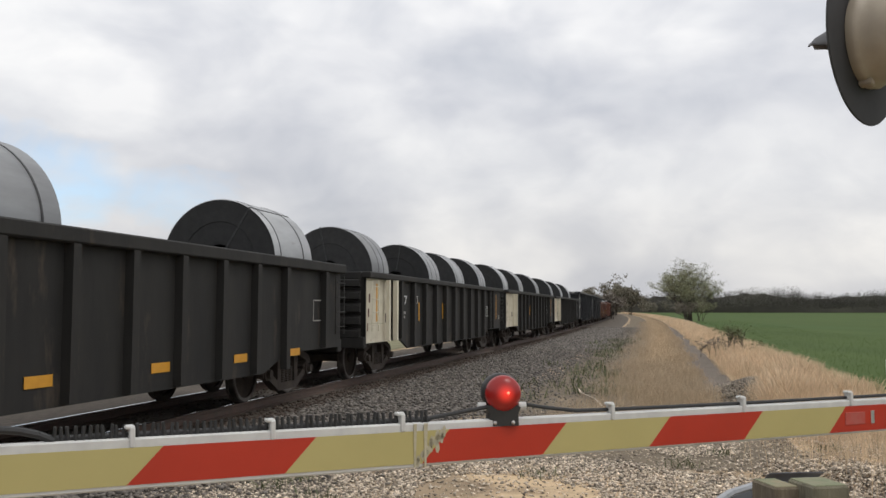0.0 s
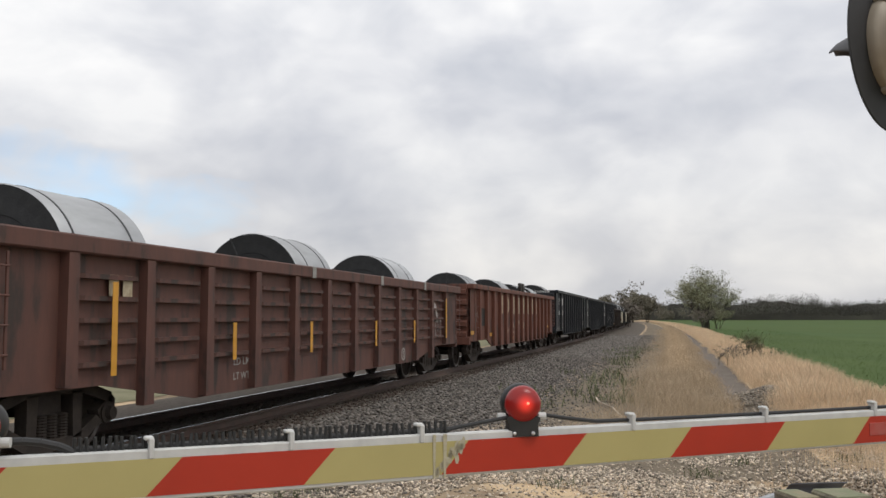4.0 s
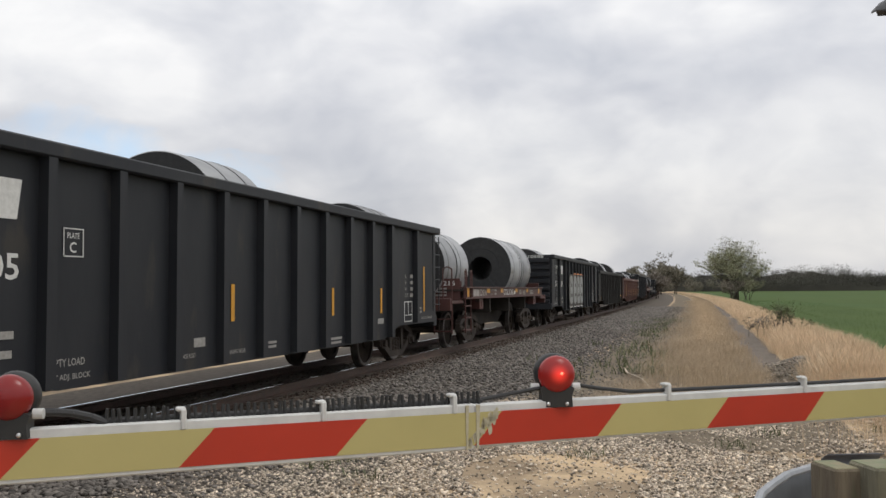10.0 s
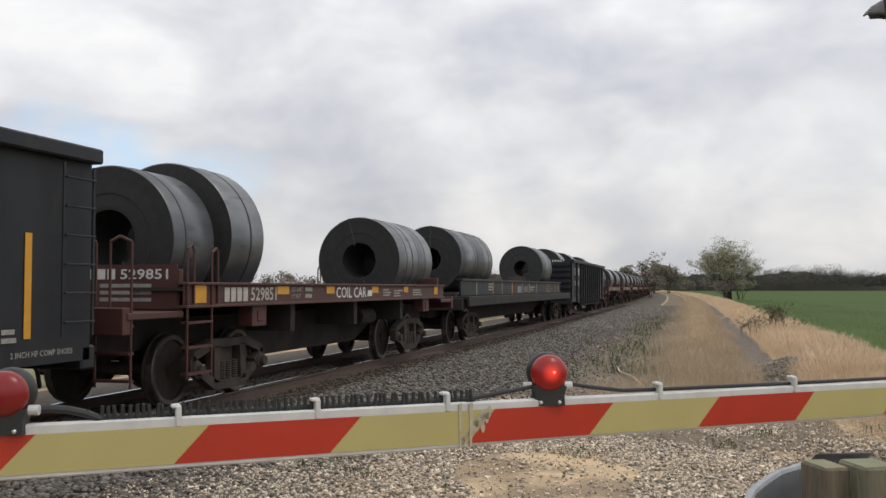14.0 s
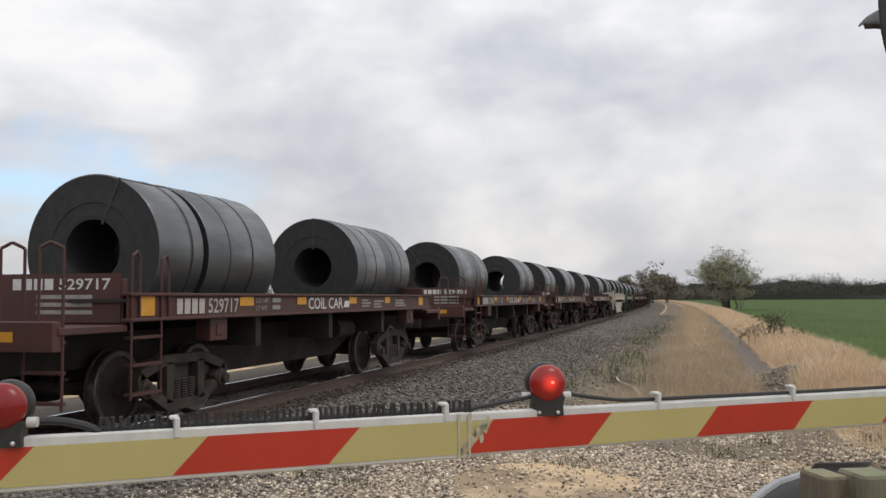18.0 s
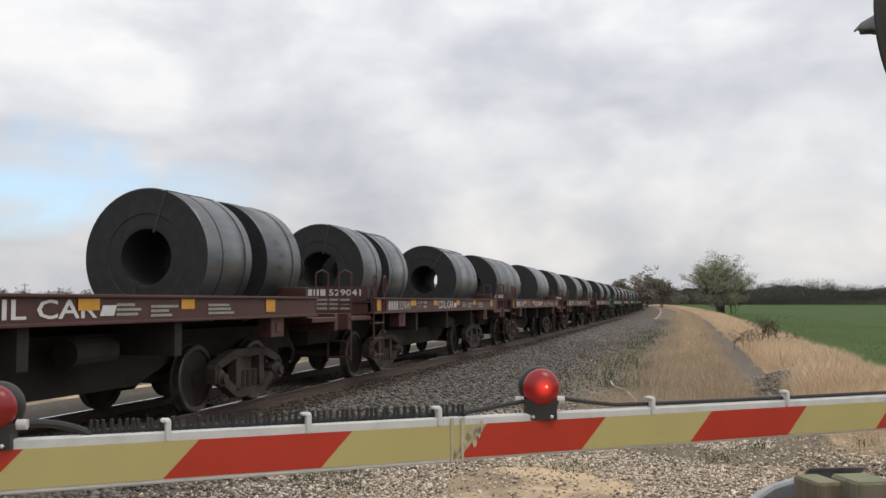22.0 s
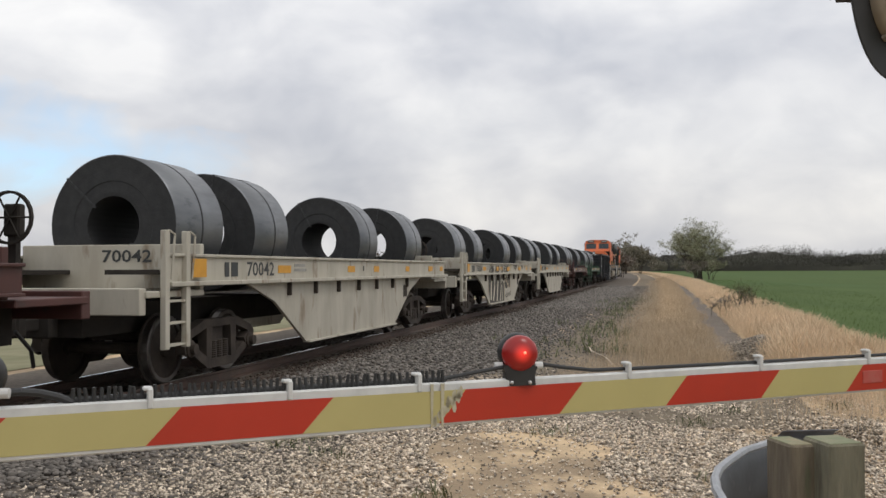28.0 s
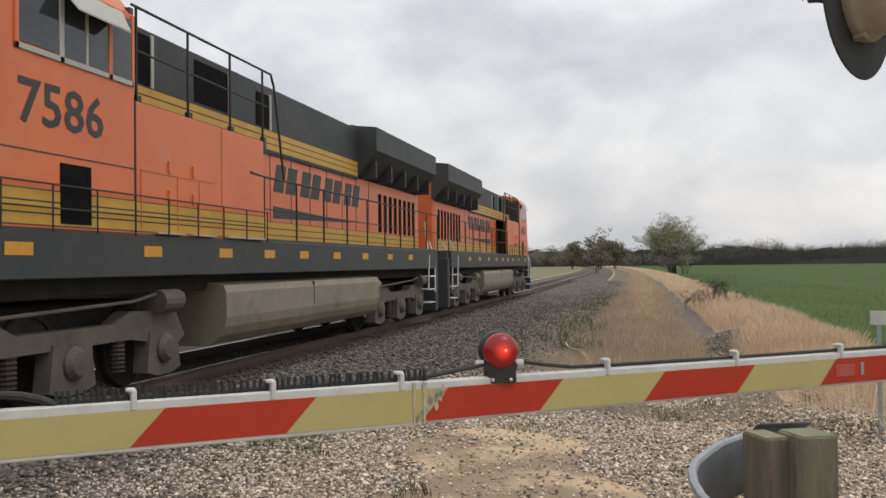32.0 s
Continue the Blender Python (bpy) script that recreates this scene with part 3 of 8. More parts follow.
tagged(part("backdrop", bm, M_WOODS), "dense dark interior of the far woods", kind="structure")

# ---- crossing gate, signal and guardrail ----
M_RED = mat("red_reflective_tape", (0.46, 0.032, 0.012), (0.40, 0.028, 0.010), rough=0.45, scale=3)
M_CREAM = mat("aged_cream_tape", (0.47, 0.405, 0.165), (0.43, 0.37, 0.15), rough=0.5, scale=2.5, spots=(0.62, 0.55, 0.29), spot_scale=5, spot_at=0.66)
M_ALU = mat("white_aluminium", (0.62, 0.62, 0.60), (0.52, 0.52, 0.51), rough=0.45, scale=12, bump=0.05)
M_BLACK = mat("black_plastic", (0.018, 0.018, 0.018), (0.028, 0.027, 0.026), rough=0.55, scale=10)
M_CABLE = mat("black_cable", (0.022, 0.022, 0.023), rough=0.6)
M_SCREW = mat("zinc_screw", (0.62, 0.62, 0.62), rough=0.35, metal=0.9)
M_WORN = mat("bare_worn_patch", (0.50, 0.46, 0.33), (0.38, 0.34, 0.24), rough=0.6, scale=25)
M_LENS_OFF = mat("red_lens", (0.24, 0.010, 0.010), (0.19, 0.008, 0.008), rough=0.28, scale=4)
M_LENS_ON = mat("lit_red_lens", (0.27, 0.009, 0.008), (0.22, 0.008, 0.007), rough=0.30, scale=4, emit=0.06)
M_GLOW = mat("glowing_lamp_core", (1.0, 0.16, 0.09), rough=0.4, emit=2.2)


def glow_round(m, at, reach, power):
    """Lets the lens glow round its bulb, fading with the distance from it."""
    t = m.node_tree
    b = t.nodes["Principled BSDF"]
    tc, d, r = t.nodes.new("ShaderNodeTexCoord"), t.nodes.new("ShaderNodeVectorMath"), t.nodes.new("ShaderNodeMapRange")
    d.operation = "DISTANCE"
    d.inputs[1].default_value = at
    r.interpolation_type = "SMOOTHSTEP"
    r.inputs[1].default_value, r.inputs[2].default_value, r.inputs[3].default_value, r.inputs[4].default_value = 0.0, reach, power, 0.03
    wire(t, tc, "Object", d, 0)
    t.links.new(d.outputs["Value"], r.inputs[0])
    wire(t, r, 0, b, "Emission Strength")
    b.inputs["Emission Color"].default_value = (1.0, 0.05, 0.03, 1)
    for l in list(b.inputs["Emission Color"].links):
        t.links.remove(l)


glow_round(M_LENS_ON, (0.002, -0.036, 0.076), 0.036, 0.8)
M_BEIGE = mat("weathered_beige_housing", (0.34, 0.29, 0.22), (0.27, 0.225, 0.17), rough=0.5, scale=6, spots=(0.16, 0.12, 0.09), spot_scale=4, spot_at=0.66)
M_DISC = mat("black_signal_disc", (0.022, 0.021, 0.023), (0.03, 0.029, 0.03), rough=0.75, scale=9)
M_HOOD = mat("grey_signal_hood", (0.12, 0.12, 0.125), rough=0.6)
M_GALV = mat("galvanised_steel", (0.40, 0.41, 0.43), (0.32, 0.33, 0.35), rough=0.5, metal=0.55, scale=10, spots=(0.22, 0.22, 0.23), spot_scale=6, spot_at=0.64)
# darkened copy of the galvanised steel: shade inside the rounded end, put into colour
M_SHADED_ZINC = mat("zinc_with_painted_shade", (0.085, 0.089, 0.097), (0.055, 0.057, 0.062), rough=0.7, metal=0.2, scale=5, spots=(0.13, 0.13, 0.138), spot_scale=5, spot_at=0.62)
M_TIMBER = mat("weathered_timber", (0.20, 0.165, 0.115), (0.13, 0.105, 0.075), rough=0.9, scale=7, bump=0.5, bscale=18, stretch=(4, 4, 0.5), spots=(0.11, 0.13, 0.07), spot_scale=2.2, spot_at=0.55)
M_GREY_TIMBER = mat("green_grey_timber", (0.24, 0.22, 0.155), (0.165, 0.155, 0.108), rough=0.9, scale=5, bump=0.6, bscale=22, stretch=(3.5, 3.5, 0.6), spots=(0.11, 0.10, 0.072), spot_scale=3.0, spot_at=0.55)
M_TIMBER_TOP = mat("sawn_timber_end", (0.30, 0.25, 0.16), (0.20, 0.22, 0.13), rough=0.9, scale=9, bump=0.3)
M_MOSS = mat("mossy_timber_end", (0.20, 0.225, 0.13), (0.26, 0.25, 0.165), rough=0.9, scale=9, bump=0.3)
M_PLATE = mat("pale_marker_plate", (0.50, 0.53, 0.48), (0.44, 0.47, 0.43), rough=0.5)

STRIPE = 0.4062
GATE = Matrix.Translation((-0.592, 2.376, 1.265)) @ pose(0, 0, 0, 0, 0.16, 23.52)   # x along the arm, front face towards -y
arm = thing("crossing_gate_arm", "lowered crossing gate arm with slanted red and cream stripes", "gate arm", GATE)
Z1, Z0 = 0.0165, -0.112         # top and bottom of the plank
SLANT = 0.094                    # lean of the stripes across the plank
X0, X1 = -3 * STRIPE, 7.3 * STRIPE
bm = bmesh.new()
box(bm, X0, 1.78 * STRIPE, 0.002, 0.034, Z0, Z1, 0.004)
part("arm_plank", bm, M_ALU, arm, "white aluminium channel")
bm = bmesh.new()
box(bm, 1.78 * STRIPE - 0.02, X1, 0.003, 0.036, Z0 + 0.004, Z1 - 0.002, 0.004)
part("arm_plank", bm, M_ALU, arm, "white aluminium channel of the outer section")
for i in range(-4, 8):
    a, b = i * STRIPE, (i + 1) * STRIPE
    s0, s1 = -0.007, -0.100
    lean0, lean1 = -SLANT * (0 - s0) / 0.1, -SLANT * (0 - s1) / 0.1
    q = [(a + lean0, s0), (b + lean0, s0), (b + lean1, s1), (a + lean1, s1)]
    q = [(min(max(x, X0 + 0.002), X1 - 0.002), z) for x, z in q]
    bm = bmesh.new()
    prism(bm, q, 0.0015, Matrix.Translation((0, -0.0005, 0)))
    part("red_stripe" if i % 2 == 0 else "cream_stripe", bm, M_RED if i % 2 == 0 else M_CREAM, arm)
# splice of the two sections, with worn paint
for x, w in ((1.70, 0.010), (1.78, 0.012)):
    bm = bmesh.new()
    q = [(x * STRIPE, 0.014), (x * STRIPE + w, 0.014), (x * STRIPE + w * 0.7, -0.11), (x * STRIPE + 0.002, -0.11)]
    prism(bm, q, 0.003, Matrix.Translation((0, -0.003, 0)))
    part("splice_edge", bm, M_WORN, arm)
for k in range(30):
    bm = bmesh.new()
    z = rng.uniform(-0.098, -0.010)
    x = 1.92 * STRIPE + z * 0.86 + abs(rng.normal(0, 0.014)) + 0.09 * (abs(z) < 0.0)
    bmesh.ops.create_circle(bm, cap_ends=True, segments=7, radius=1, matrix=Matrix.Translation((x, -0.0018, z)) @ pose(0, 0, 0, 90, 0, 0) @ Matrix.Diagonal((rng.uniform(0.003, 0.009), rng.uniform(0.006, 0.020), 1, 1)))
    part("paint_chip", bm, M_WORN, arm)
# spikes along the top edge
bm = bmesh.new()
cyl(bm, (0, 0.02, 0.002), (0, 0.022, 0.040), 0.0056, 7, 0.0046)
SPIKE = mesh_of("bristle", bm, M_BLACK)
x = -0.265
while x < 1.78 * STRIPE + 0.02:
    ob = new("bristle", SPIKE)
    ob.parent = arm
    ob.matrix_basis = Matrix.Translation((x, 0, Z1 - 0.006)) @ pose(0, 0, 0, rng.uniform(-6, 6), rng.uniform(-8, 8), 0)
    x += 0.0165
# corrugated conduit that carries the bristles
bm = bmesh.new()
cyl(bm, (-0.265, 0.026, Z1 + 0.006), (1.78 * STRIPE + 0.03, 0.026, Z1 + 0.006), 0.0075, 10)
part("conduit", bm, M_CABLE, arm)
# cable clips and cable
bm = bmesh.new()
box(bm, -0.007, 0.007, -0.004, 0.030, -0.022, 0.030, 0.003)
box(bm, -0.018, 0.006, 0.000, 0.026, 0.024, 0.034, 0.003)
CLIP = mesh_of("cable_clip", bm, M_ALU)
for k in (-0.205, 0.685, 1.62, 3.42, 4.78, 6.06):
    ob = new("cable_clip", CLIP)
    ob.parent = arm
    ob.matrix_basis = Matrix.Translation((k * STRIPE, 0, Z1 - 0.002))
bm = bmesh.new()
pipe(bm, [(-0.41, 0.02, 0.050), (-0.38, 0.02, 0.050), (-0.34, 0.02, 0.045), (-0.30, 0.02, 0.034), (-0.265, 0.02, 0.018)], 0.010, 8)
part("cable", bm, M_CABLE, arm)
bm = bmesh.new()
pipe(bm, [(0.66, 0.03, 0.02), (0.76, 0.026, 0.026), (0.86, 0.02, 0.040), (0.94, 0.02, 0.050)], 0.006, 8)
part("cable", bm, M_CABLE, arm)
bm = bmesh.new()
pipe(bm, [(1.08, 0.02, 0.052), (1.15, 0.02, 0.040), (1.26, 0.02, 0.026), (1.42, 0.02, 0.024), (1.9, 0.02, 0.022), (2.4, 0.02, 0.023), (2.95, 0.02, 0.024)], 0.006, 8)
part("cable", bm, M_CABLE, arm)
bm = bmesh.new()
box(bm, 5.97 * STRIPE, 6.22 * STRIPE, -0.003, 0.0, -0.075, -0.030, 0.001)
part("faded_sticker", bm, mat("faded_sticker", (0.42, 0.06, 0.045), (0.40, 0.10, 0.08), rough=0.6, scale=20), arm)
bm = bmesh.new()
box(bm, 6.30 * STRIPE, 6.34 * STRIPE, -0.004, 0.0, -0.075, -0.028, 0.001)
part("bolt_plate", bm, M_SCREW, arm)


def gate_lamp(x, lit, lean):
    """A round red lamp clamped on the arm: black base and shell, red dome lens, cable glands, screws."""
    lamp = part("gate_lamp", _lamp_base(), M_BLACK, arm, "black clamp base of a gate lamp")
    lamp.matrix_basis = Matrix.Translation((x, 0.012, Z1)) @ pose(0, 0, 0, 0, lean, -17)
    bm = bmesh.new()
    lathe(bm, [(0.0, 0.0), (0.052, 0.0), (0.058, -0.012), (0.060, -0.03), (0.055, -0.042), (0.0, -0.046)], pose(0, 0.0, 0.074, 90, 0, 0) @ pose(0, 0, -0.012, 0, 0, 0), 28)
    part("shell", bm, M_BLACK, lamp, smooth=True)
    bm = bmesh.new()
    prof = [(0.055, 0.0)] + [(0.055 * math.cos(a), 0.034 * math.sin(a) + 0.004) for a in [i * math.pi / 16 for i in range(1, 9)]]
    lathe(bm, prof, pose(0, -0.004, 0.074, 90, 0, 0), 28)
    lens = part("lens", bm, M_LENS_ON if lit else M_LENS_OFF, lamp, "lit red dome lens" if lit else "dark red dome lens", smooth=True)
    if lit:
        for dx, r in ((-0.010, 0.0062), (0.008, 0.0075), (0.022, 0.005)):
            bm = bmesh.new()
            bmesh.ops.create_icosphere(bm, subdivisions=2, radius=r, matrix=Matrix.Translation((dx, -0.038 + abs(dx) * 0.3, 0.078)))
            part("glowing_core", bm, M_GLOW, lamp, smooth=True)
    for s in (-1, 1):
        bm = bmesh.new()
        cyl(bm, (s * 0.050, 0.01, 0.034), (s * 0.074, 0.01, 0.034), 0.0125, 12)
        part("cable_gland", bm, M_ALU, lamp)
        bm = bmesh.new()
        bmesh.ops.create_icosphere(bm, subdivisions=2, radius=0.0062, matrix=Matrix.Translation((s * 0.028, -0.022, -0.012)))
        part("screw", bm, M_SCREW, lamp)


def _lamp_base():
    bm = bmesh.new()
    prism(bm, [(-0.046, -0.022), (0.046, -0.022), (0.044, 0.012), (0.052, 0.034), (0.030, 0.044), (-0.030, 0.044), (-0.052, 0.034), (-0.044, 0.012)], 0.055, Matrix.Translation((0, -0.02, 0)))
    return bm


gate_lamp(2.44 * STRIPE, True, 0)
gate_lamp(-1.18 * STRIPE, False, 0)

# mast, which carries the arm and the flashing signal
MAST_AT = GATE @ Vector((8.1 * STRIPE, 0.25, 0))
mast = thing("crossing_signal_mast", "galvanised crossing signal mast beside the road", "signal mast", Matrix.Translation((MAST_AT.x, MAST_AT.y, -0.03)))
bm = bmesh.new()
lathe(bm, [(0.0, 0.0), (0.22, 0.0), (0.22, 0.03), (0.09, 0.12), (0.062, 0.14), (0.062, 3.6), (0.0, 3.62)], seg=20)
part("pole", bm, M_GALV, mast, smooth=False)
bm = bmesh.new()
box(bm, -0.18, 0.18, -0.55, -0.10, 0.75, 1.45, 0.03)
part("gate_mechanism", bm, M_GALV, mast)
bm = bmesh.new()
q = mast.matrix_basis.inverted() @ (GATE @ Vector((X1, 0.02, -0.05)))
pipe(bm, [q, (0.0, -0.3, 1.22)], 0.04, 10)
part("arm_bracket", bm, M_GALV, mast)
HEAD = Vector((1.657, 3.173, 2.569))
FACE = Vector((-0.661, 0.750, 0.0)).normalized()
turn = FACE.to_track_quat("Z", "Y").to_matrix().to_4x4()
head = thing("flashing_signal", "crossing signal with black round disc, hood and beige housing", "signal light", Matrix.Translation(HEAD) @ turn)
bm = bmesh.new()
lathe(bm, [(0.10, -0.004), (0.302, -0.004), (0.306, 0.0), (0.302, 0.004), (0.10, 0.004)], seg=56)
part("disc", bm, M_DISC, head)
bm = bmesh.new()
lathe(bm, [(0.175, -0.006), (0.178, -0.03), (0.172, -0.045), (0.160, -0.05), (0.158, -0.085), (0.150, -0.13), (0.118, -0.165), (0.05, -0.18), (0.0, -0.18)], seg=40)
part("housing", bm, M_BEIGE, head, "weathered beige lamp housing", smooth=True)
for ang in (55, 165, 290):
    bm = bmesh.new()
    box(bm, -0.016, 0.016, -0.012, 0.012, -0.052, -0.006, 0.004)
    o = part("latch", bm, M_BEIGE, head)
    o.matrix_basis = pose(0.178 * math.cos(radians(ang)), 0.178 * math.sin(radians(ang)), 0, 0, 0, ang + 90)
# hood: the upper half of a tube in front of the lens
bm = bmesh.new()
ring = []
for zz, ext, rr in ((0.0, 1.0, 0.150), (0.05, 0.9, 0.105), (0.11, 0.75, 0.068), (0.165, 0.6, 0.050), (0.195, 0.5, 0.030)):
    a0 = radians(90 - 125 * ext), radians(90 + 125 * ext)
    ring.append([bm.verts.new((rr * math.cos(a), rr * math.sin(a), zz)) for a in np.linspace(a0[0], a0[1], 20)])
for r0, r1 in zip(ring, ring[1:]):
    for i in range(19):
        bm.faces.new((r0[i], r0[i + 1], r1[i + 1], r1[i]))
hood = part("hood", bm, M_HOOD, head, smooth=True)
sol = hood.modifiers.new("thickness", "SOLIDIFY")
sol.thickness = 0.004
bm = bmesh.new()
lathe(bm, [(0.0, 0.03), (0.07, 0.022), (0.12, 0.004), (0.105, 0.0)], seg=32)
part("lens", bm, M_LENS_OFF, head, smooth=True)
bm = bmesh.new()
inv = head.matrix_basis.inverted()
pipe(bm, [(0, 0, -0.17), inv @ (HEAD - FACE * 0.26), inv @ Vector((MAST_AT.x, MAST_AT.y, HEAD.z))], 0.032, 12)
part("support_arm", bm, M_GALV, head)

# guardrail with its rounded end and two timber posts
W_PROF = [(0.0, 0.155), (0.035, 0.140), (0.078, 0.105), (0.078, 0.070), (0.022, 0.025), (0.0, 0.0), (0.022, -0.025), (0.078, -0.070), (0.078, -0.105), (0.035, -0.140), (0.0, -0.155)]
END_PROF = [(0.0, 0.15), (0.022, 0.13), (0.036, 0.07), (0.040, 0.0), (0.036, -0.07), (0.022, -0.13), (0.0, -0.15)]
rail_end = thing("guardrail", "galvanised steel guardrail with a rounded end section", "guardrail")


def w_beam(name, plan, z, label, W_PROF=W_PROF, metal=M_GALV):
    """A corrugated beam swept along a plan of points; the profile bulges to the left of the way."""
    bm = bmesh.new()
    rows = []
    for i, p in enumerate(plan):
        a, b = plan[max(i - 1, 0)], plan[min(i + 1, len(plan) - 1)]
        d = Vector((b[0] - a[0], b[1] - a[1], 0)).normalized()
        n = Vector((-d.y, d.x, 0))
        rows.append([bm.verts.new(Vector((p[0], p[1], z)) + n * o + Vector((0, 0, h))) for o, h in W_PROF])
    for r0, r1 in zip(rows, rows[1:]):
        for i in range(len(W_PROF) - 1):
            bm.faces.new((r0[i], r1[i], r1[i + 1], r0[i + 1]))
    ob = part(name, bm, metal, rail_end, label, smooth=True)
    s = ob.modifiers.new("thickness", "SOLIDIFY")
    s.thickness = 0.005
    return ob


plan = [(1.96, 4.79), (1.80, 4.74), (1.62, 4.56), (1.45, 4.30), (1.35, 4.13), (1.28, 3.96), (1.22, 3.75), (1.18, 3.53), (1.17, 3.38), (1.19, 3.23), (1.25, 3.09), (1.36, 2.98), (1.52, 2.90), (1.8, 2.85)]
# the inner sheet carries painted shade; the outer sheet keeps the plain zinc
w_beam("rounded_end", plan, 0.555, "rounded end section with shade painted on its inner face", END_PROF, M_SHADED_ZINC)
OUTER = [(o - 0.016, h * 0.99) for o, h in END_PROF]
w_beam("outer_face", plan, 0.555, "galvanised outer face", OUTER, M_GALV)
bm = bmesh.new()
pipe(bm, [(x, y, 0.700) for x, y in plan], 0.021, 8)
part("rolled_rim", bm, M_GALV, rail_end, "pale galvanised rim")
w_beam("beam", [(2.04, 5.12), (2.20, 5.14), (2.36, 5.15)], 0.545, "dull blue-grey corrugated beam", metal=mat("dull_blue_grey_zinc", (0.17, 0.18, 0.205), (0.12, 0.125, 0.14), rough=0.6, metal=0.2, scale=6))


def timber_post(x, y, w, d, top, yaw, m_top, label, m_side=M_TIMBER):
    p = thing("guardrail_post", label, "post", pose(x, y, 0, 0, 0, yaw), "timber guardrail posts")
    bm = bmesh.new()
    box(bm, -w / 2, w / 2, -d / 2, d / 2, -0.1, top - 0.004, 0.008)
    part("post", bm, m_side, p)
    bm = bmesh.new()
    box(bm, -w / 2 + 0.008, w / 2 - 0.008, -d / 2 + 0.008, d / 2 - 0.008, top - 0.006, top, 0.002)
    part("post_top", bm, m_top, p)
    return p


timber_post(1.752, 3.86, 0.165, 0.20, 0.885, 8, M_MOSS, "weathered timber guardrail post with a mossy top", M_GREY_TIMBER)
timber_post(1.605, 3.95, 0.115, 0.20, 0.865, 8, M_TIMBER_TOP, "weathered timber block beside the guardrail post")
timber_post(2.10, 3.62, 0.20, 0.20, 0.62, 20, M_MOSS, "low weathered timber post with a mossy top")
# a small pale marker on a post in the grass
mk = thing("marker_post", "small pale marker plate on a thin post in the grass", "marker", pose(4.60, 8.6, 0, 0, 0, -28))
bm = bmesh.new()
box(bm, -0.02, 0.02, -0.01, 0.03, -0.05, 1.10, 0.003)
part("post", bm, M_GALV, mk)
bm = bmesh.new()
box(bm, -0.075, 0.16, -0.022, -0.011, 1.0, 1.135, 0.003)
part("plate", bm, M_PLATE, mk)

# ---- train: materials ----
M_NSBLACK = mat("black_car_paint", (0.0125, 0.014, 0.018), (0.019, 0.0205, 0.024), rough=0.55, spec=0.35, scale=2.2, stretch=(1, 1, 0.35), spots=(0.034, 0.031, 0.028), spot_scale=2.6, spot_at=0.58, bump=0.06, bscale=14)
M_GRW = mat("faded_black_car_paint", (0.0165, 0.016, 0.0155), (0.026, 0.0245, 0.0225), rough=0.7, spec=0.3, scale=2.4, stretch=(1, 1, 0.3), spots=(0.052, 0.041, 0.032), spot_scale=3.0, spot_at=0.60, bump=0.12, bscale=10)
M_NW = mat("sooty_brown_black_paint", (0.022, 0.0175, 0.015), (0.036, 0.026, 0.021), rough=0.8, spec=0.3, scale=3.0, stretch=(1, 1, 0.35), spots=(0.075, 0.038, 0.025), spot_scale=3.0, spot_at=0.59, bump=0.15, bscale=10)
M_CR = mat("brown_car_paint", (0.120, 0.050, 0.036), (0.078, 0.036, 0.028), rough=0.7, scale=3.2, stretch=(1, 1, 0.3), spots=(0.042, 0.027, 0.022), spot_scale=3.2, spot_at=0.55, bump=0.12, bscale=10)
M_SOU = mat("rusty_red_car_paint", (0.155, 0.056, 0.035), (0.090, 0.036, 0.026), rough=0.75, scale=3.4, stretch=(1, 1, 0.3), spots=(0.048, 0.028, 0.022), spot_scale=3.4, spot_at=0.53, bump=0.15, bscale=10)
M_OXIDE = mat("red_oxide_paint", (0.080, 0.027, 0.022), (0.060, 0.023, 0.019), rough=0.6, scale=2, spots=(0.05, 0.03, 0.025), spot_scale=3, spot_at=0.6, bump=0.08)
M_GREEN = mat("faded_green_paint", (0.050, 0.096, 0.055), (0.038, 0.075, 0.045), rough=0.65, scale=2, spots=(0.05, 0.055, 0.035), spot_scale=3, spot_at=0.6, bump=0.08)
M_LW = mat("dirty_cream_paint", (0.46, 0.43, 0.36), (0.36, 0.33, 0.27), rough=0.6, scale=2.6, stretch=(1, 1, 0.3), spots=(0.24, 0.19, 0.135), spot_scale=3.2, spot_at=0.59, bump=0.06)
M_WHITE_PANEL = mat("chalky_white_panel", (0.66, 0.62, 0.50), (0.56, 0.51, 0.40), rough=0.7, scale=2.2, spots=(0.34, 0.24, 0.15), spot_scale=5, spot_at=0.65)
M_GRIME = mat("grimy_running_gear", (0.034, 0.0275, 0.0235), (0.058, 0.046, 0.0375), rough=0.85, spec=0.3, scale=4, bump=0.3, bscale=25)
M_LTRUCK = mat("dusty_brown_truck", (0.115, 0.098, 0.082), (0.075, 0.064, 0.054), rough=0.8, scale=3, bump=0.2, bscale=20)
M_TREAD = mat("wheel_rim", (0.16, 0.15, 0.14), (0.09, 0.08, 0.075), rough=0.4, metal=0.7, scale=5)
M_UNDER = mat("dark_underframe", (0.024, 0.0205, 0.018), (0.037, 0.0315, 0.027), rough=0.9, spec=0.3, scale=3)
M_STENCIL = mat("white_stencil", (0.66, 0.66, 0.64), (0.54, 0.54, 0.52), rough=0.7, scale=18)
M_DIM = mat("dusty_stencil", (0.34, 0.33, 0.31), (0.24, 0.23, 0.21), rough=0.7, scale=18)
M_FADED = mat("faded_white_stencil", (0.50, 0.47, 0.44), (0.36, 0.32, 0.30), rough=0.7, scale=14)
M_OLDGOLD = mat("faded_ivory_lettering", (0.50, 0.43, 0.30), (0.34, 0.27, 0.18), rough=0.75, scale=12)
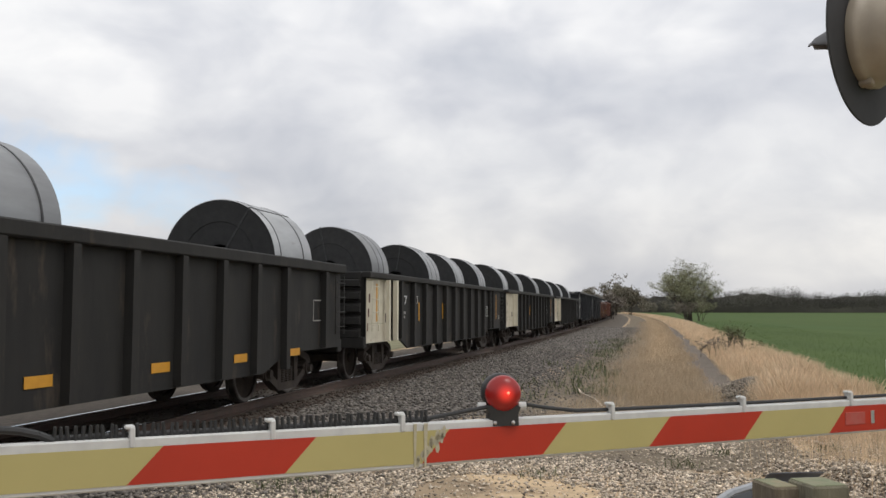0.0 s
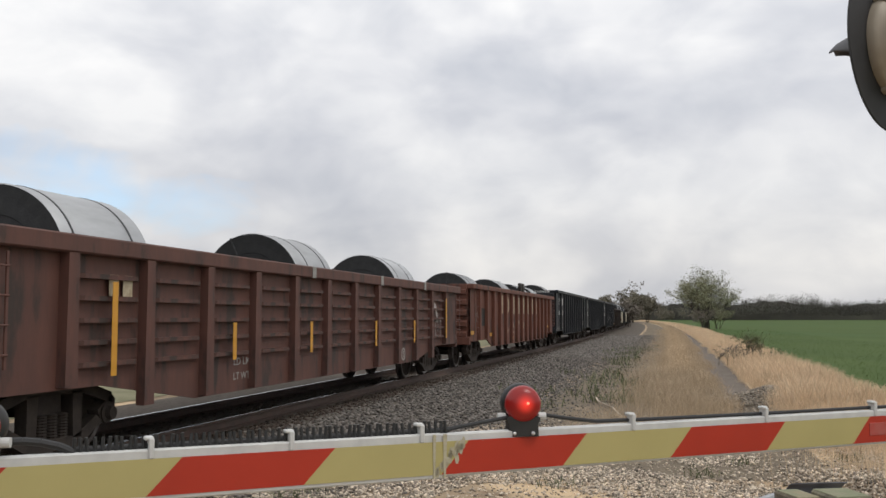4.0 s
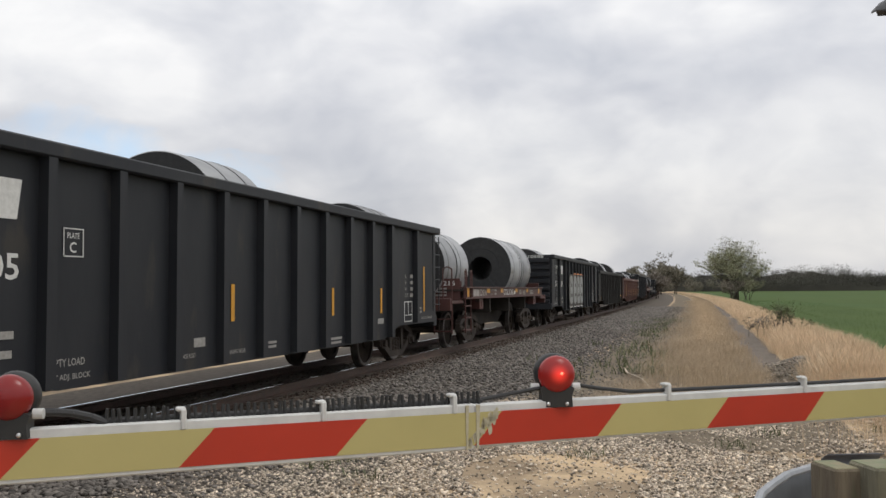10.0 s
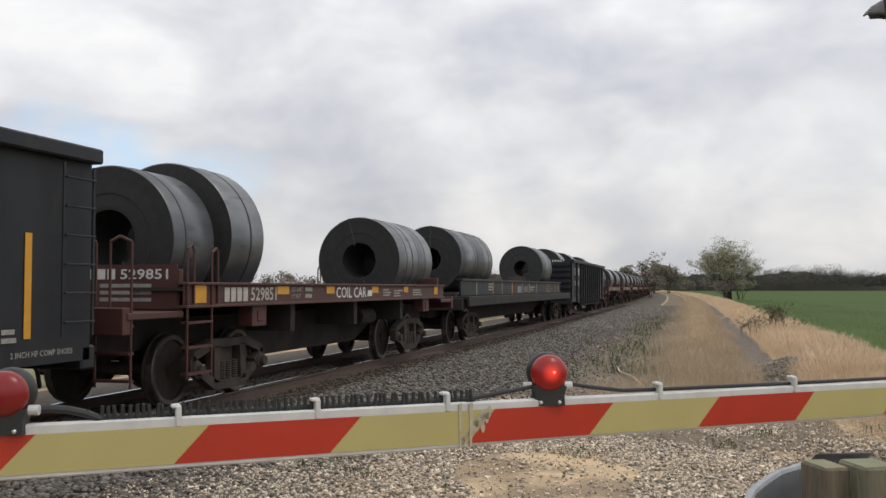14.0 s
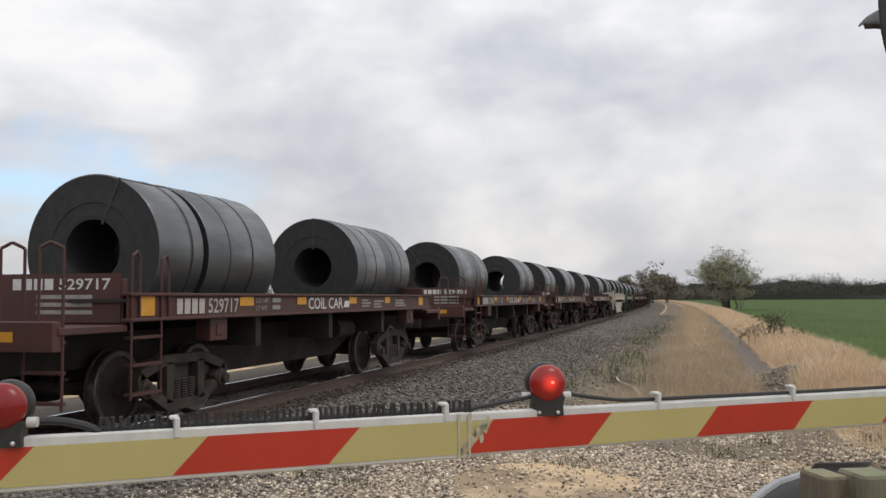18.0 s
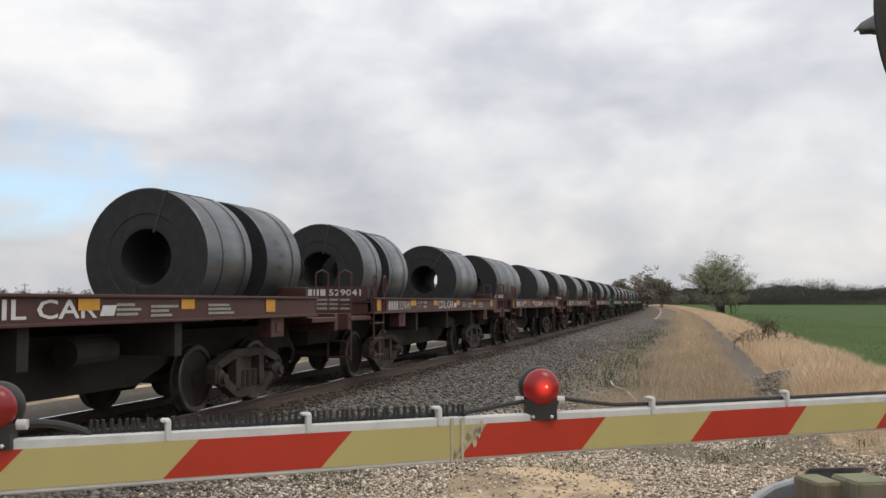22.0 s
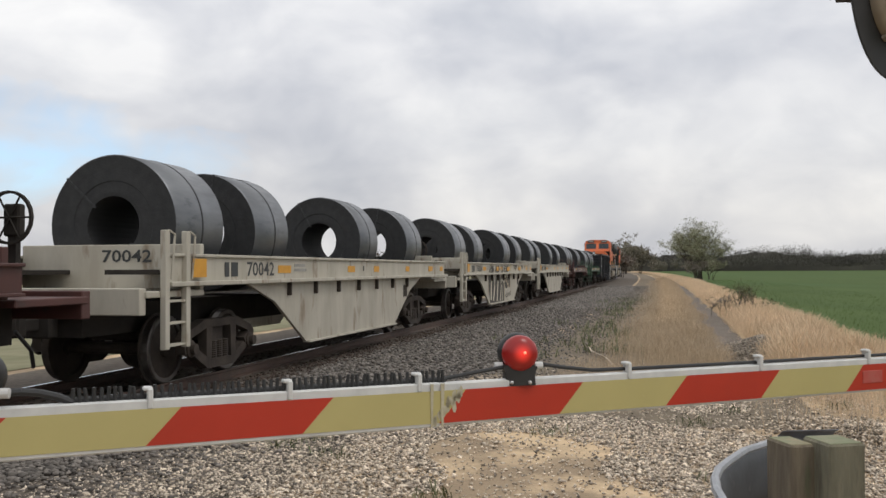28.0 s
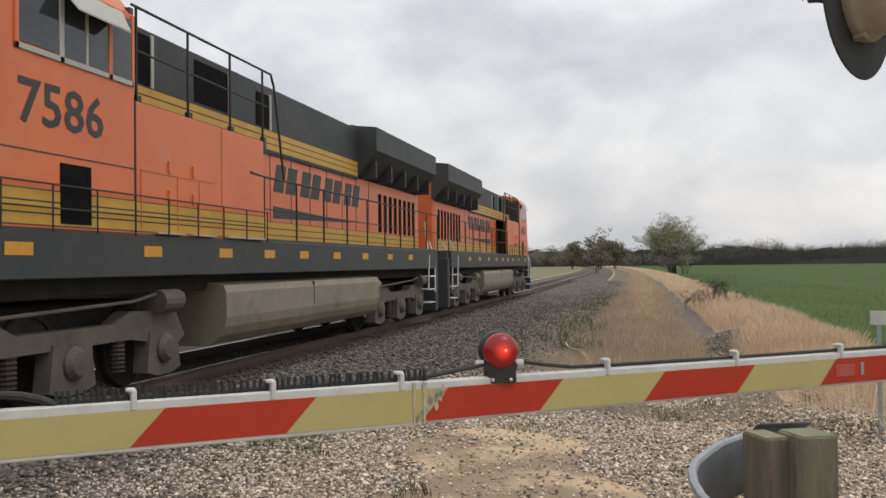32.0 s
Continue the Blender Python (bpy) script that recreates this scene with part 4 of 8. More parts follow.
M_YELLOW = mat("yellow_reflector", (0.62, 0.30, 0.025), (0.55, 0.26, 0.02), rough=0.5, scale=8)
M_COIL = mat("hot_rolled_steel", (0.125, 0.131, 0.140), (0.185, 0.192, 0.202), rough=0.30, metal=0.80, scale=1.6, rough2=0.50, spots=(0.075, 0.080, 0.087), spot_scale=2.5, spot_at=0.6, stretch=(0.4, 1.5, 1.5), vary=0.22)
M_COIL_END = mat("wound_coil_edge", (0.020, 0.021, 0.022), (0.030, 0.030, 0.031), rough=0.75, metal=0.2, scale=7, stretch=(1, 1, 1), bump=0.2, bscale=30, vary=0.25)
M_WRAP = mat("pale_steel_wrap", (0.40, 0.41, 0.42), (0.30, 0.305, 0.315), rough=0.42, metal=0.6, scale=1.4, rough2=0.65, spots=(0.20, 0.185, 0.165), spot_scale=2.0, spot_at=0.62, stretch=(0.4, 1.5, 1.5), vary=0.25)
# near-black paint stands in for the shade inside a hollow coil
M_BORE_SHADE = mat("coil_bore_shade", (0.022, 0.022, 0.023), rough=0.9)
M_STRAP = mat("steel_strap", (0.028, 0.028, 0.03), (0.05, 0.05, 0.052), rough=0.5, metal=0.4, scale=20)
M_VOID = mat("black_grille_opening", (0.006, 0.006, 0.007), (0.010, 0.010, 0.010), rough=0.9, spec=0.1)
M_ORANGE = mat("orange_locomotive_paint", (0.68, 0.165, 0.052), (0.60, 0.145, 0.050), rough=0.42, scale=1.1, spots=(0.60, 0.19, 0.08), spot_scale=1.6, spot_at=0.6, bump=0.03)
M_LDARK = mat("dark_locomotive_paint", (0.030, 0.034, 0.036), (0.045, 0.047, 0.047), rough=0.6, scale=1.5, spots=(0.07, 0.065, 0.058), spot_scale=2, spot_at=0.62)
M_LYELLOW = mat("yellow_stripe_paint", (0.58, 0.33, 0.035), (0.50, 0.28, 0.035), rough=0.5, scale=3)
M_TANK = mat("dusty_fuel_tank", (0.25, 0.215, 0.155), (0.195, 0.168, 0.12), rough=0.6, scale=1.6, spots=(0.13, 0.115, 0.095), spot_scale=1.5, spot_at=0.6)
M_GLASS = mat("dark_cab_glass", (0.030, 0.038, 0.042), (0.04, 0.05, 0.055), rough=0.06, scale=2)
M_HANDRAIL = mat("white_handrail", (0.66, 0.66, 0.64), rough=0.5)
M_VISOR = mat("pale_sun_shade", (0.42, 0.41, 0.37), rough=0.6)
M_HEADLAMP = mat("headlamp_glass", (0.45, 0.45, 0.44), rough=0.15, metal=0.4)
M_GRAF_W = mat("white_spray_paint", (0.60, 0.60, 0.58), (0.48, 0.48, 0.47), rough=0.7, scale=8)
M_GRAF_G = mat("grey_spray_paint", (0.30, 0.31, 0.30), (0.19, 0.20, 0.19), rough=0.65, scale=2.5)
M_GRAF_O = mat("orange_spray_paint", (0.62, 0.22, 0.07), (0.5, 0.16, 0.06), rough=0.7, scale=4)
M_GRAF_D = mat("dark_spray_paint", (0.040, 0.034, 0.028), (0.055, 0.046, 0.038), rough=0.7, scale=4)

# ---- train: shared meshes and small builders ----
MESHES = {}


def put(name, key, build, material, parent, m=None, label="", smooth=False):
    """A part under parent; alike parts share one mesh, made once by build(bm)."""
    key = (key, material.name)
    if key not in MESHES:
        bm = bmesh.new()
        build(bm)
        MESHES[key] = mesh_of(name, bm, material)
        if smooth:
            for p in MESHES[key].polygons:
                p.use_smooth = abs(p.normal.x) < 0.9
    ob = new(name, MESHES[key])
    ob.parent = parent
    if m is not None:
        ob.matrix_basis = m
    if label:
        ob["label"] = label
    return ob


def letters(s):
    """A flat mesh of the words, one unit high and starting at the origin."""
    if ("text", s) not in MESHES:
        cu = bpy.data.curves.new("lettering", "FONT")
        cu.body, cu.size, cu.resolution_u, cu.offset = s, 1.0, 2, 0.014
        ob = bpy.data.objects.new("lettering", cu)
        scene.collection.objects.link(ob)
        dg = bpy.context.evaluated_depsgraph_get()
        me = bpy.data.meshes.new_from_object(ob.evaluated_get(dg))
        bpy.data.objects.remove(ob)
        co = np.array([v.co for v in me.vertices])
        lo, hi = co.min(0), co.max(0)
        for v in me.vertices:
            v.co = ((v.co.x - lo[0]) / (hi[0] - lo[0]), (v.co.y - lo[1]) / (hi[1] - lo[1]), 0)
        me.materials.clear()
        MESHES[("text", s)] = me
    return MESHES[("text", s)]


def stencil(parent, s, x, z, w, h, y, material=None, end=False, name="lettering", far=False):
    """Painted words on the near side (facing -y), on the leading end (facing -x) or on the far side (facing +y)."""
    material = material or M_STENCIL
    key = ("text", s, material.name)
    if key not in MESHES:
        MESHES[key] = letters(s).copy()
        MESHES[key].materials.append(material)
    ob = new(name, MESHES[key])
    ob.parent = parent
    if end:
        ob.matrix_basis = Matrix(((0, 0, -1, x), (-w, 0, 0, y), (0, h, 0, z), (0, 0, 0, 1)))
    elif far:
        ob.matrix_basis = Matrix(((-w, 0, 0, x + w), (0, 0, 1, -y), (0, h, 0, z), (0, 0, 0, 1)))
    else:
        ob.matrix_basis = Matrix(((w, 0, 0, x), (0, 0, -1, y), (0, h, 0, z), (0, 0, 0, 1)))
    return ob


def plate(parent, name, x0, x1, z0, z1, y, material, slant=0.0, t=0.004):
    """A thin painted patch or sticker on the near side."""
    return put(name, ("plate", round(x1 - x0, 3), round(z1 - z0, 3), slant, t),
               lambda bm: prism(bm, [(0, 0), (x1 - x0, 0), (x1 - x0 + slant, z1 - z0), (slant, z1 - z0)], t),
               material, parent, Matrix.Translation((x0, y - t, z0)))


def bars(parent, x, z, w, h, rows, y, material=None, name="stencil_bar"):
    """Small unreadable lines of stencilling."""
    material = material or M_DIM
    r = random.Random(int(x * 100) + rows * 7)
    for k in range(rows):
        ww = w * r.uniform(0.6, 1.0)
        plate(parent, name, x, x + ww, z - k * h * 1.7, z - k * h * 1.7 + h, y, material)


def wheel_mesh(bm, r=0.457):
    lathe(bm, [(0.0, -0.075), (0.10, -0.075), (0.11, -0.035), (r - 0.075, -0.03), (r - 0.07, -0.06), (r - 0.012, -0.062), (r, -0.05),
               (r + 0.002, 0.045), (r + 0.026, 0.055), (r + 0.026, 0.075), (r - 0.07, 0.075), (r - 0.08, 0.03), (0.12, 0.03), (0.10, 0.09), (0.0, 0.09)],
          pose(0, 0, 0, -90, 0, 0), 28)


def rim_mesh(bm, r=0.457):
    lathe(bm, [(r - 0.065, -0.0635), (r - 0.012, -0.0665), (r + 0.003, -0.052), (r + 0.0035, 0.044)], pose(0, 0, 0, -90, 0, 0), 28)


def frame_mesh(bm):
    """A cast side frame with its two openings, as bars round them."""
    for p in ([(-1.03, 0.40), (-0.80, 0.36), (-0.72, 0.50), (-0.98, 0.66), (-1.05, 0.60)], [(1.03, 0.40), (1.05, 0.60), (0.98, 0.66), (0.72, 0.50), (0.80, 0.36)],
              [(-1.0, 0.56), (-0.42, 0.72), (0.42, 0.72), (1.0, 0.56), (0.98, 0.68), (0.50, 0.83), (-0.50, 0.83), (-0.98, 0.68)],
              [(-0.82, 0.37), (-0.70, 0.45), (-0.34, 0.27), (0.34, 0.27), (0.70, 0.45), (0.82, 0.37), (0.40, 0.15), (-0.40, 0.15)],
              [(-0.44, 0.25), (-0.30, 0.25), (-0.27, 0.74), (-0.44, 0.74)], [(0.30, 0.25), (0.44, 0.25), (0.44, 0.74), (0.27, 0.74)]):
        prism(bm, p, 0.14, Matrix.Translation((0, -1.16, 0)))
    for wx in (-0.889, 0.889):
        lathe(bm, [(0.0, -0.10), (0.07, -0.10), (0.075, -0.04), (0.115, -0.03), (0.115, 0.03), (0.0, 0.03)], Matrix.Translation((wx, -1.15, 0.457)) @ pose(0, 0, 0, -90, 0, 0), 14)


def spring_mesh(bm):
    for x in (-0.17, 0.0, 0.17):
        prof = []
        for k in range(9):
            prof += [(0.075, 0.27 + k * 0.03), (0.060, 0.285 + k * 0.03)]
        lathe(bm, [(0.0, 0.27)] + prof + [(0.0, 0.53)], Matrix.Translation((x, -1.10, 0)), 10)


def truck(car, x, material=None, small=False):
    """A two-axle freight truck: side frames, springs, bolster, wheels and axles."""
    material = material or M_GRIME
    b = put("truck", "bolster", lambda bm: box(bm, -0.2, 0.2, -1.08, 1.08, 0.50, 0.74, 0.02), material, car, Matrix.Translation((x, 0, 0)))
    for s in (1, -1):
        r = Matrix.Rotation(0 if s > 0 else math.pi, 4, "Z")
        put("side_frame", "frame", frame_mesh, material, b, r)
        put("spring_nest", "spring", spring_mesh, material, b, r)
        for wx in (-0.889, 0.889):
            w = put("wheel", "wheel", wheel_mesh, material, b, r @ Matrix.Translation((wx, -0.735, 0.457)), smooth=False)
            if s > 0:
                put("wheel_rim", "rim", rim_mesh, M_TREAD, b, r @ Matrix.Translation((wx, -0.735, 0.457)))
    for wx in (-0.889, 0.889):
        put("axle", "axle", lambda bm: cyl(bm, (0, -0.75, 0), (0, 0.75, 0), 0.085, 12), material, b, Matrix.Translation((wx, 0, 0.457)))
    return b


def coupler(car, x, face):
    def build(bm):
        box(bm, -0.62, 0.0, -0.07, 0.07, 0.79, 0.95, 0.02)
        box(bm, -0.10, 0.08, -0.16, 0.14, 0.74, 1.0, 0.03)
        box(bm, -0.62, -0.45, -0.22, 0.22, 0.70, 1.04, 0.02)
    put("coupler", "coupler", build, M_UNDER, car, Matrix.Translation((x, 0, 0)) @ Matrix.Rotation(0 if face > 0 else math.pi, 4, "Z"))

    def hose(bm):
        pipe(bm, [(-0.5, -0.45, 0.85), (-0.2, -0.42, 0.62), (0.0, -0.30, 0.42), (0.12, -0.2, 0.40)], 0.025, 6)
    put("air_hose", "hose", hose, M_BLACK, car, Matrix.Translation((x, 0, 0)) @ Matrix.Rotation(0 if face > 0 else math.pi, 4, "Z"))


def ladder(car, x, y, z0, z1, w, n, material, turn_end=False, key=""):
    """Stiles and rungs standing a little off the wall; turned for an end wall."""
    def build(bm):
        for s in (0, w):
            box(bm, s - 0.018, s + 0.018, -0.02, 0.0, z0, z1, 0.004)
        for i in range(n):
            z = z0 + (i + 0.5) * (z1 - z0) / n
            cyl(bm, (0, -0.035, z), (w, -0.035, z), 0.011, 6)
    m = Matrix.Translation((x, y, 0)) @ (Matrix.Rotation(-math.pi / 2, 4, "Z") if turn_end else Matrix())
    return put("ladder", ("ladder", z0, z1, w, n), build, material, car, m)


def coil_thing(r, length, wrap, tilt, nbands, bore=0.33):
    """A steel coil lying along the car, on its own: wound body, bore, end faces and straps. Its origin is on its axis at the leading end."""
    lab = ("pale grey steel coil with dark wound ends" if wrap else "dark hot-rolled steel coil bound with straps")
    c = thing("steel_coil", lab + (" resting inside a gondola" if wrap else " cradled on a coil car"), "steel coil", Matrix(), "steel coils on the train")
    flank = M_WRAP if wrap else M_COIL
    k = (round(r, 3), round(length, 2), round(bore, 2))
    yaxis = pose(0, 0, 0, 0, 90, 0)
    body = put("coil_body", ("coil",) + k, lambda bm: lathe(bm, [(r - 0.015, 0.0), (r, 0.012), (r, length - 0.012), (r - 0.015, length)], yaxis, 56), flank, c, pose(0, 0, 0, tilt, 0, 0), smooth=True)
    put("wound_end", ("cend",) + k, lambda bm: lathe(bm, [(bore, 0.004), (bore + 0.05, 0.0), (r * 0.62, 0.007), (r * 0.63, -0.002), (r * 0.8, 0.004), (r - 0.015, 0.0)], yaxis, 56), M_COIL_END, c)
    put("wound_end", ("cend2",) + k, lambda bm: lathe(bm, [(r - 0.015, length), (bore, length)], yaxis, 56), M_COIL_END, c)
    put("bore", ("cbore",) + k, lambda bm: lathe(bm, [(bore, 0.004), (bore * 0.97, length * 0.5), (bore, length)], yaxis, 32), M_BORE_SHADE, c)
    for i in range(nbands):
        at = length * (i + 0.5 + 0.25 * math.sin(tilt * 3 + i * 2)) / nbands
        put("strap", ("cband", k[0]), lambda bm: lathe(bm, [(r + 0.001, -0.018), (r + 0.006, -0.016), (r + 0.006, 0.016), (r + 0.001, 0.018)], yaxis, 56), M_STRAP, c, Matrix.Translation((at, 0, 0)))

    def eye(bm):
        box(bm, -0.006, 0.0, bore * 0.9, r + 0.004, -0.016, 0.016)
        box(bm, 0.0, length, r - 0.002, r + 0.006, -0.016, 0.016)
    for a in (35 + tilt, 215 + tilt):
        put("eye_strap", ("ceye",) + k, eye, M_STRAP, c, pose(0, 0, 0, a, 0, 0))
    return c


# ---- train: cars ----
RIDERS = []          # (thing, metres along the train, pose in the car's space)
CARS = []


def load(off, x, r, length, wrap, zc, tilt=20, nbands=2, bore=0.33, dy=0.0):
    RIDERS.append((coil_thing(r, length, wrap, tilt, nbands, bore), off, pose(x, dy, zc)))


def gondola(off, L, top, mid, paint, posts, label, chord=0.16, ribs=6, end_low=0.80, post_w=0.15, half=1.58, corrugated=False, slope=(2.6, 3.5), chord_m=None, ladder_m=None):
    """An open gondola with posts on the sides, ribbed ends, ladders, couplers and trucks. x runs from the leading coupler."""
    car = thing("gondola_car", label, "freight car", Matrix(), "cars of the freight train")
    CARS.append((car, off))
    x0, x1 = 0.76, L - 0.76
    wall = half - 0.11
    kk = (L, top, mid, end_low, half)

    def side(bm):
        prism(bm, [(x0, end_low), (x0 + slope[0], end_low), (x0 + slope[1], mid), (x1 - slope[1], mid), (x1 - slope[0], end_low), (x1, end_low), (x1, top - 0.02), (x0, top - 0.02)], 0.05, Matrix.Translation((0, -wall, 0)))
    for s in (1, -1):
        m = Matrix() if s > 0 else Matrix.Translation((L, 0, 0)) @ Matrix.Rotation(math.pi, 4, "Z")
        put("side_wall", ("gside",) + kk, side, paint, car, m)
        put("top_chord", ("gchord",) + kk, lambda bm: box(bm, x0 - 0.03, x1 + 0.03, -half - 0.01, -wall + 0.08, top - chord, top, 0.018), chord_m or paint, car, m)
        for i, px in enumerate(posts):
            lo = end_low if px - x0 < slope[0] or x1 - px < slope[0] else mid
            put("side_post", ("gpost", lo, top, post_w, half), lambda bm: prism(bm, [(-post_w / 2, lo + 0.03), (post_w / 2, lo + 0.03), (post_w * 0.42, top - chord), (-post_w * 0.42, top - chord)], 0.11, Matrix.Translation((0, -half, 0))), paint, car, m @ Matrix.Translation((px, 0, 0)))
            if corrugated and s > 0 and i + 1 < len(posts):
                gap = posts[i + 1] - px - post_w
                for k in range(5):
                    put("pressed_rib", ("grib", round(gap, 2)), lambda bm: prism(bm, [(0.03, 0.0), (gap - 0.03, 0.0), (gap - 0.13, 0.075), (0.13, 0.075)], 0.05, Matrix(((1, 0, 0, 0), (0, 0, -1, 0), (0, 1, 0, -0.025), (0, 0, 0, 1)))), paint, car, m @ Matrix.Translation((px + post_w / 2, -wall, top - chord - 0.22 - k * 0.23)))
        # corner posts and end ladders
        put("end_wall", ("gend",) + kk, lambda bm: box(bm, x0, x0 + 0.06, -wall + 0.0, wall - 0.05, end_low + 0.1, top - 0.02), paint, car, m)
        put("end_chord", ("gec",) + kk, lambda bm: box(bm, x0 - 0.06, x0 + 0.10, -wall + 0.09, wall - 0.09, top - chord - 0.03, top - 0.004, 0.015), chord_m or paint, car, m)
        for k in range(ribs):
            z = end_low + 0.22 + k * (top - end_low - 0.45) / max(1, ribs - 1)
            put("end_rib", ("gerib", half), lambda bm: prism(bm, [(-0.11, -0.075), (0.0, -0.10), (0.0, 0.10), (-0.11, 0.045)], 2 * wall - 0.2, Matrix.Translation((0, -wall + 0.1, 0))), paint, car, m @ Matrix.Translation((x0, 0, z)))
        put("end_sill", ("gsill",) + kk, lambda bm: box(bm, x0 - 0.10, x0 + 0.12, -wall, wall, end_low - 0.10, end_low + 0.14, 0.02), paint, car, m)
        for e in (x0 + 0.12, x1 - 0.57):
            lad = ladder(car, 0, 0, end_low + 0.25, top - chord - 0.05, 0.45, 6 if top > 2.6 else 4, (ladder_m if e < 2 and s > 0 else None) or paint)
            lad.matrix_basis = m @ Matrix.Translation((e, -half + 0.005, 0))
        lad = ladder(car, 0, 0, end_low + 0.2, top - chord - 0.1, 0.42, 5, paint)
        lad.matrix_basis = m @ Matrix.Translation((x0 - 0.12, wall - 0.35, 0)) @ Matrix.Rotation(-math.pi / 2, 4, "Z")
        coupler(car, 0.02 if s > 0 else L - 0.02, -1 if s > 0 else 1)
        truck(car, x0 + 1.85 if s > 0 else x1 - 1.85)
    put("floor", ("gfloor",) + kk, lambda bm: box(bm, x0 + 0.05, x1 - 0.05, -wall + 0.05, wall - 0.05, end_low + 0.18, end_low + 0.24), M_UNDER, car)
    put("centre_sill", ("gcs", L), lambda bm: box(bm, x0, x1, -0.32, 0.32, 0.66, 0.97, 0.01), M_UNDER, car)
    put("brake_reservoir", ("gres", L), lambda bm: cyl(bm, (L * 0.42, 0.7, 0.62), (L * 0.42 + 1.2, 0.7, 0.62), 0.20, 14), M_UNDER, car)
    return car


def emblem(car, x, z, y, s=1.0):
    """Slanted bars of a white emblem beside two plain letter-high blocks."""
    for k in range(5):
        plate(car, "emblem_bar", x + 0.02 * k * s, x + (0.62 - 0.06 * k) * s, z - 0.095 * k * s, z - 0.095 * k * s + 0.06 * s, y, M_STENCIL, 0.02)


def tall_gondola(off, number, coils=(), graffiti=None, L=17.82):
    posts = [2.40] + [4.03 + i * (L - 8.06) / 9 for i in range(10)] + [L - 2.40]
    car = gondola(off, L, 2.91, 0.58, M_NSBLACK, posts, "tall black gondola with white stencils and yellow reflector strips", chord=0.15, ribs=7)
    y = -1.474
    for k in range(5):
        plate(car, "emblem_bar", 1.74 + 0.02 * k, 1.74 + 0.50 - 0.05 * k, 2.44 - 0.07 * k, 2.485 - 0.07 * k, y, M_STENCIL, 0.02)
    # two plain slanted blocks stand for the emblem's initials
    plate(car, "emblem_block", 2.72, 3.14, 2.16, 2.52, y, M_STENCIL, 0.06)
    plate(car, "emblem_block", 3.26, 3.68, 2.16, 2.52, y, M_STENCIL, 0.06)
    plate(car, "initial_bar", 1.68, 1.88, 1.62, 1.86, y, M_STENCIL)
    plate(car, "initial_bar", 1.96, 2.14, 1.62, 1.86, y, M_STENCIL)
    if number:
        stencil(car, number, 2.53, 1.62, 1.19, 0.24, y)
        stencil(car, number, 0.69, 2.775, 0.80, 0.115, -0.35, end=True)
        for k in range(2):
            put("initial_bar", "nsend", lambda bm: box(bm, -0.004, 0.0, -0.055, 0.055, 0.0, 0.115), M_STENCIL, car, Matrix.Translation((0.694, 0.05 - 0.15 * k, 2.775)))
    stencil(car, "LD LMT", 2.74, 1.10, 0.36, 0.075, y, M_DIM)
    stencil(car, "LT WT", 2.74, 0.93, 0.32, 0.075, y, M_DIM)
    plate(car, "stencil_bar", 3.36, 3.66, 1.10, 1.17, y, M_DIM)
    plate(car, "stencil_bar", 3.36, 3.64, 0.93, 1.0, y, M_DIM)
    stencil(car, "2 INCH HF COMP SHOES", 1.15, 0.90, 0.95, 0.055, y, M_DIM)
    stencil(car, "2 INCH HF COMP SHOES", L - 1.88, 0.88, 0.85, 0.055, y, M_DIM)
    bars(car, 1.72, 1.12, 0.25, 0.045, 2, y)
    # plate mark in a square
    for a, b, c, d in ((0, 0.30, 0, 0.012), (0, 0.30, 0.268, 0.28), (0, 0.012, 0, 0.28), (0.288, 0.30, 0, 0.28)):
        plate(car, "mark_edge", 4.31 + a, 4.31 + b, 1.85 + c, 1.85 + d, y, M_STENCIL)
    stencil(car, "C", 4.405, 1.89, 0.10, 0.105, y)
    stencil(car, "PLATE", 4.37, 2.03, 0.18, 0.055, y)
    stencil(car, "EMPTY LOAD", 4.10, 0.80, 0.55, 0.075, y, M_DIM)
    stencil(car, "7/16\" ADJ. BLOCK", 4.08, 0.655, 0.66, 0.075, y, M_DIM)
    stencil(car, "RELEASE ROD", 6.30, 0.72, 0.42, 0.055, y, M_DIM)
    stencil(car, "RETAINING VALVE", 7.42, 0.70, 0.56, 0.055, y, M_DIM)
    plate(car, "label_patch", 6.68, 6.94, 0.84, 0.95, y, M_DIM)
    bars(car, 8.58, 0.77, 0.4, 0.035, 2, y)
    # capacity table near the trailing end
    tx = L - 3.05
    for k, w in enumerate(("IL", "IW", "IH", "CU FT")):
        stencil(car, w, tx + 0.05, 1.76 - k * 0.13, 0.10 if k < 3 else 0.24, 0.07, y, M_DIM)
        plate(car, "stencil_bar", tx + 0.40, tx + 0.58, 1.76 - k * 0.13, 1.83 - k * 0.13, y, M_DIM)
    for a, b, c, d in ((0, 0.52, 0, 0.02), (0, 0.52, 0.40, 0.42), (0, 0.02, 0, 0.42), (0.50, 0.52, 0, 0.42), (0.26, 0.275, 0.14, 0.40), (0, 0.52, 0.13, 0.145)):
        plate(car, "table_edge", tx + a, tx + b, 0.86 + c, 0.86 + d, y, M_STENCIL)
    plate(car, "label_patch", L - 4.64, L - 4.32, 0.88, 0.98, y, M_DIM)
    bars(car, L - 2.0, 1.10, 0.2, 0.045, 2, y)
    bars(car, L - 6.9, 0.70, 0.6, 0.04, 2, y)
    for x, z0, z1 in ((5.16, 1.10, 1.58), (7.58, 1.12, 1.60), (10.95, 1.10, 1.55), (13.32, 1.08, 1.55), (L - 1.72, 1.05, 2.02)):
        plate(car, "reflector_strip", x, x + 0.09, z0, z1, y - 0.002, M_YELLOW)
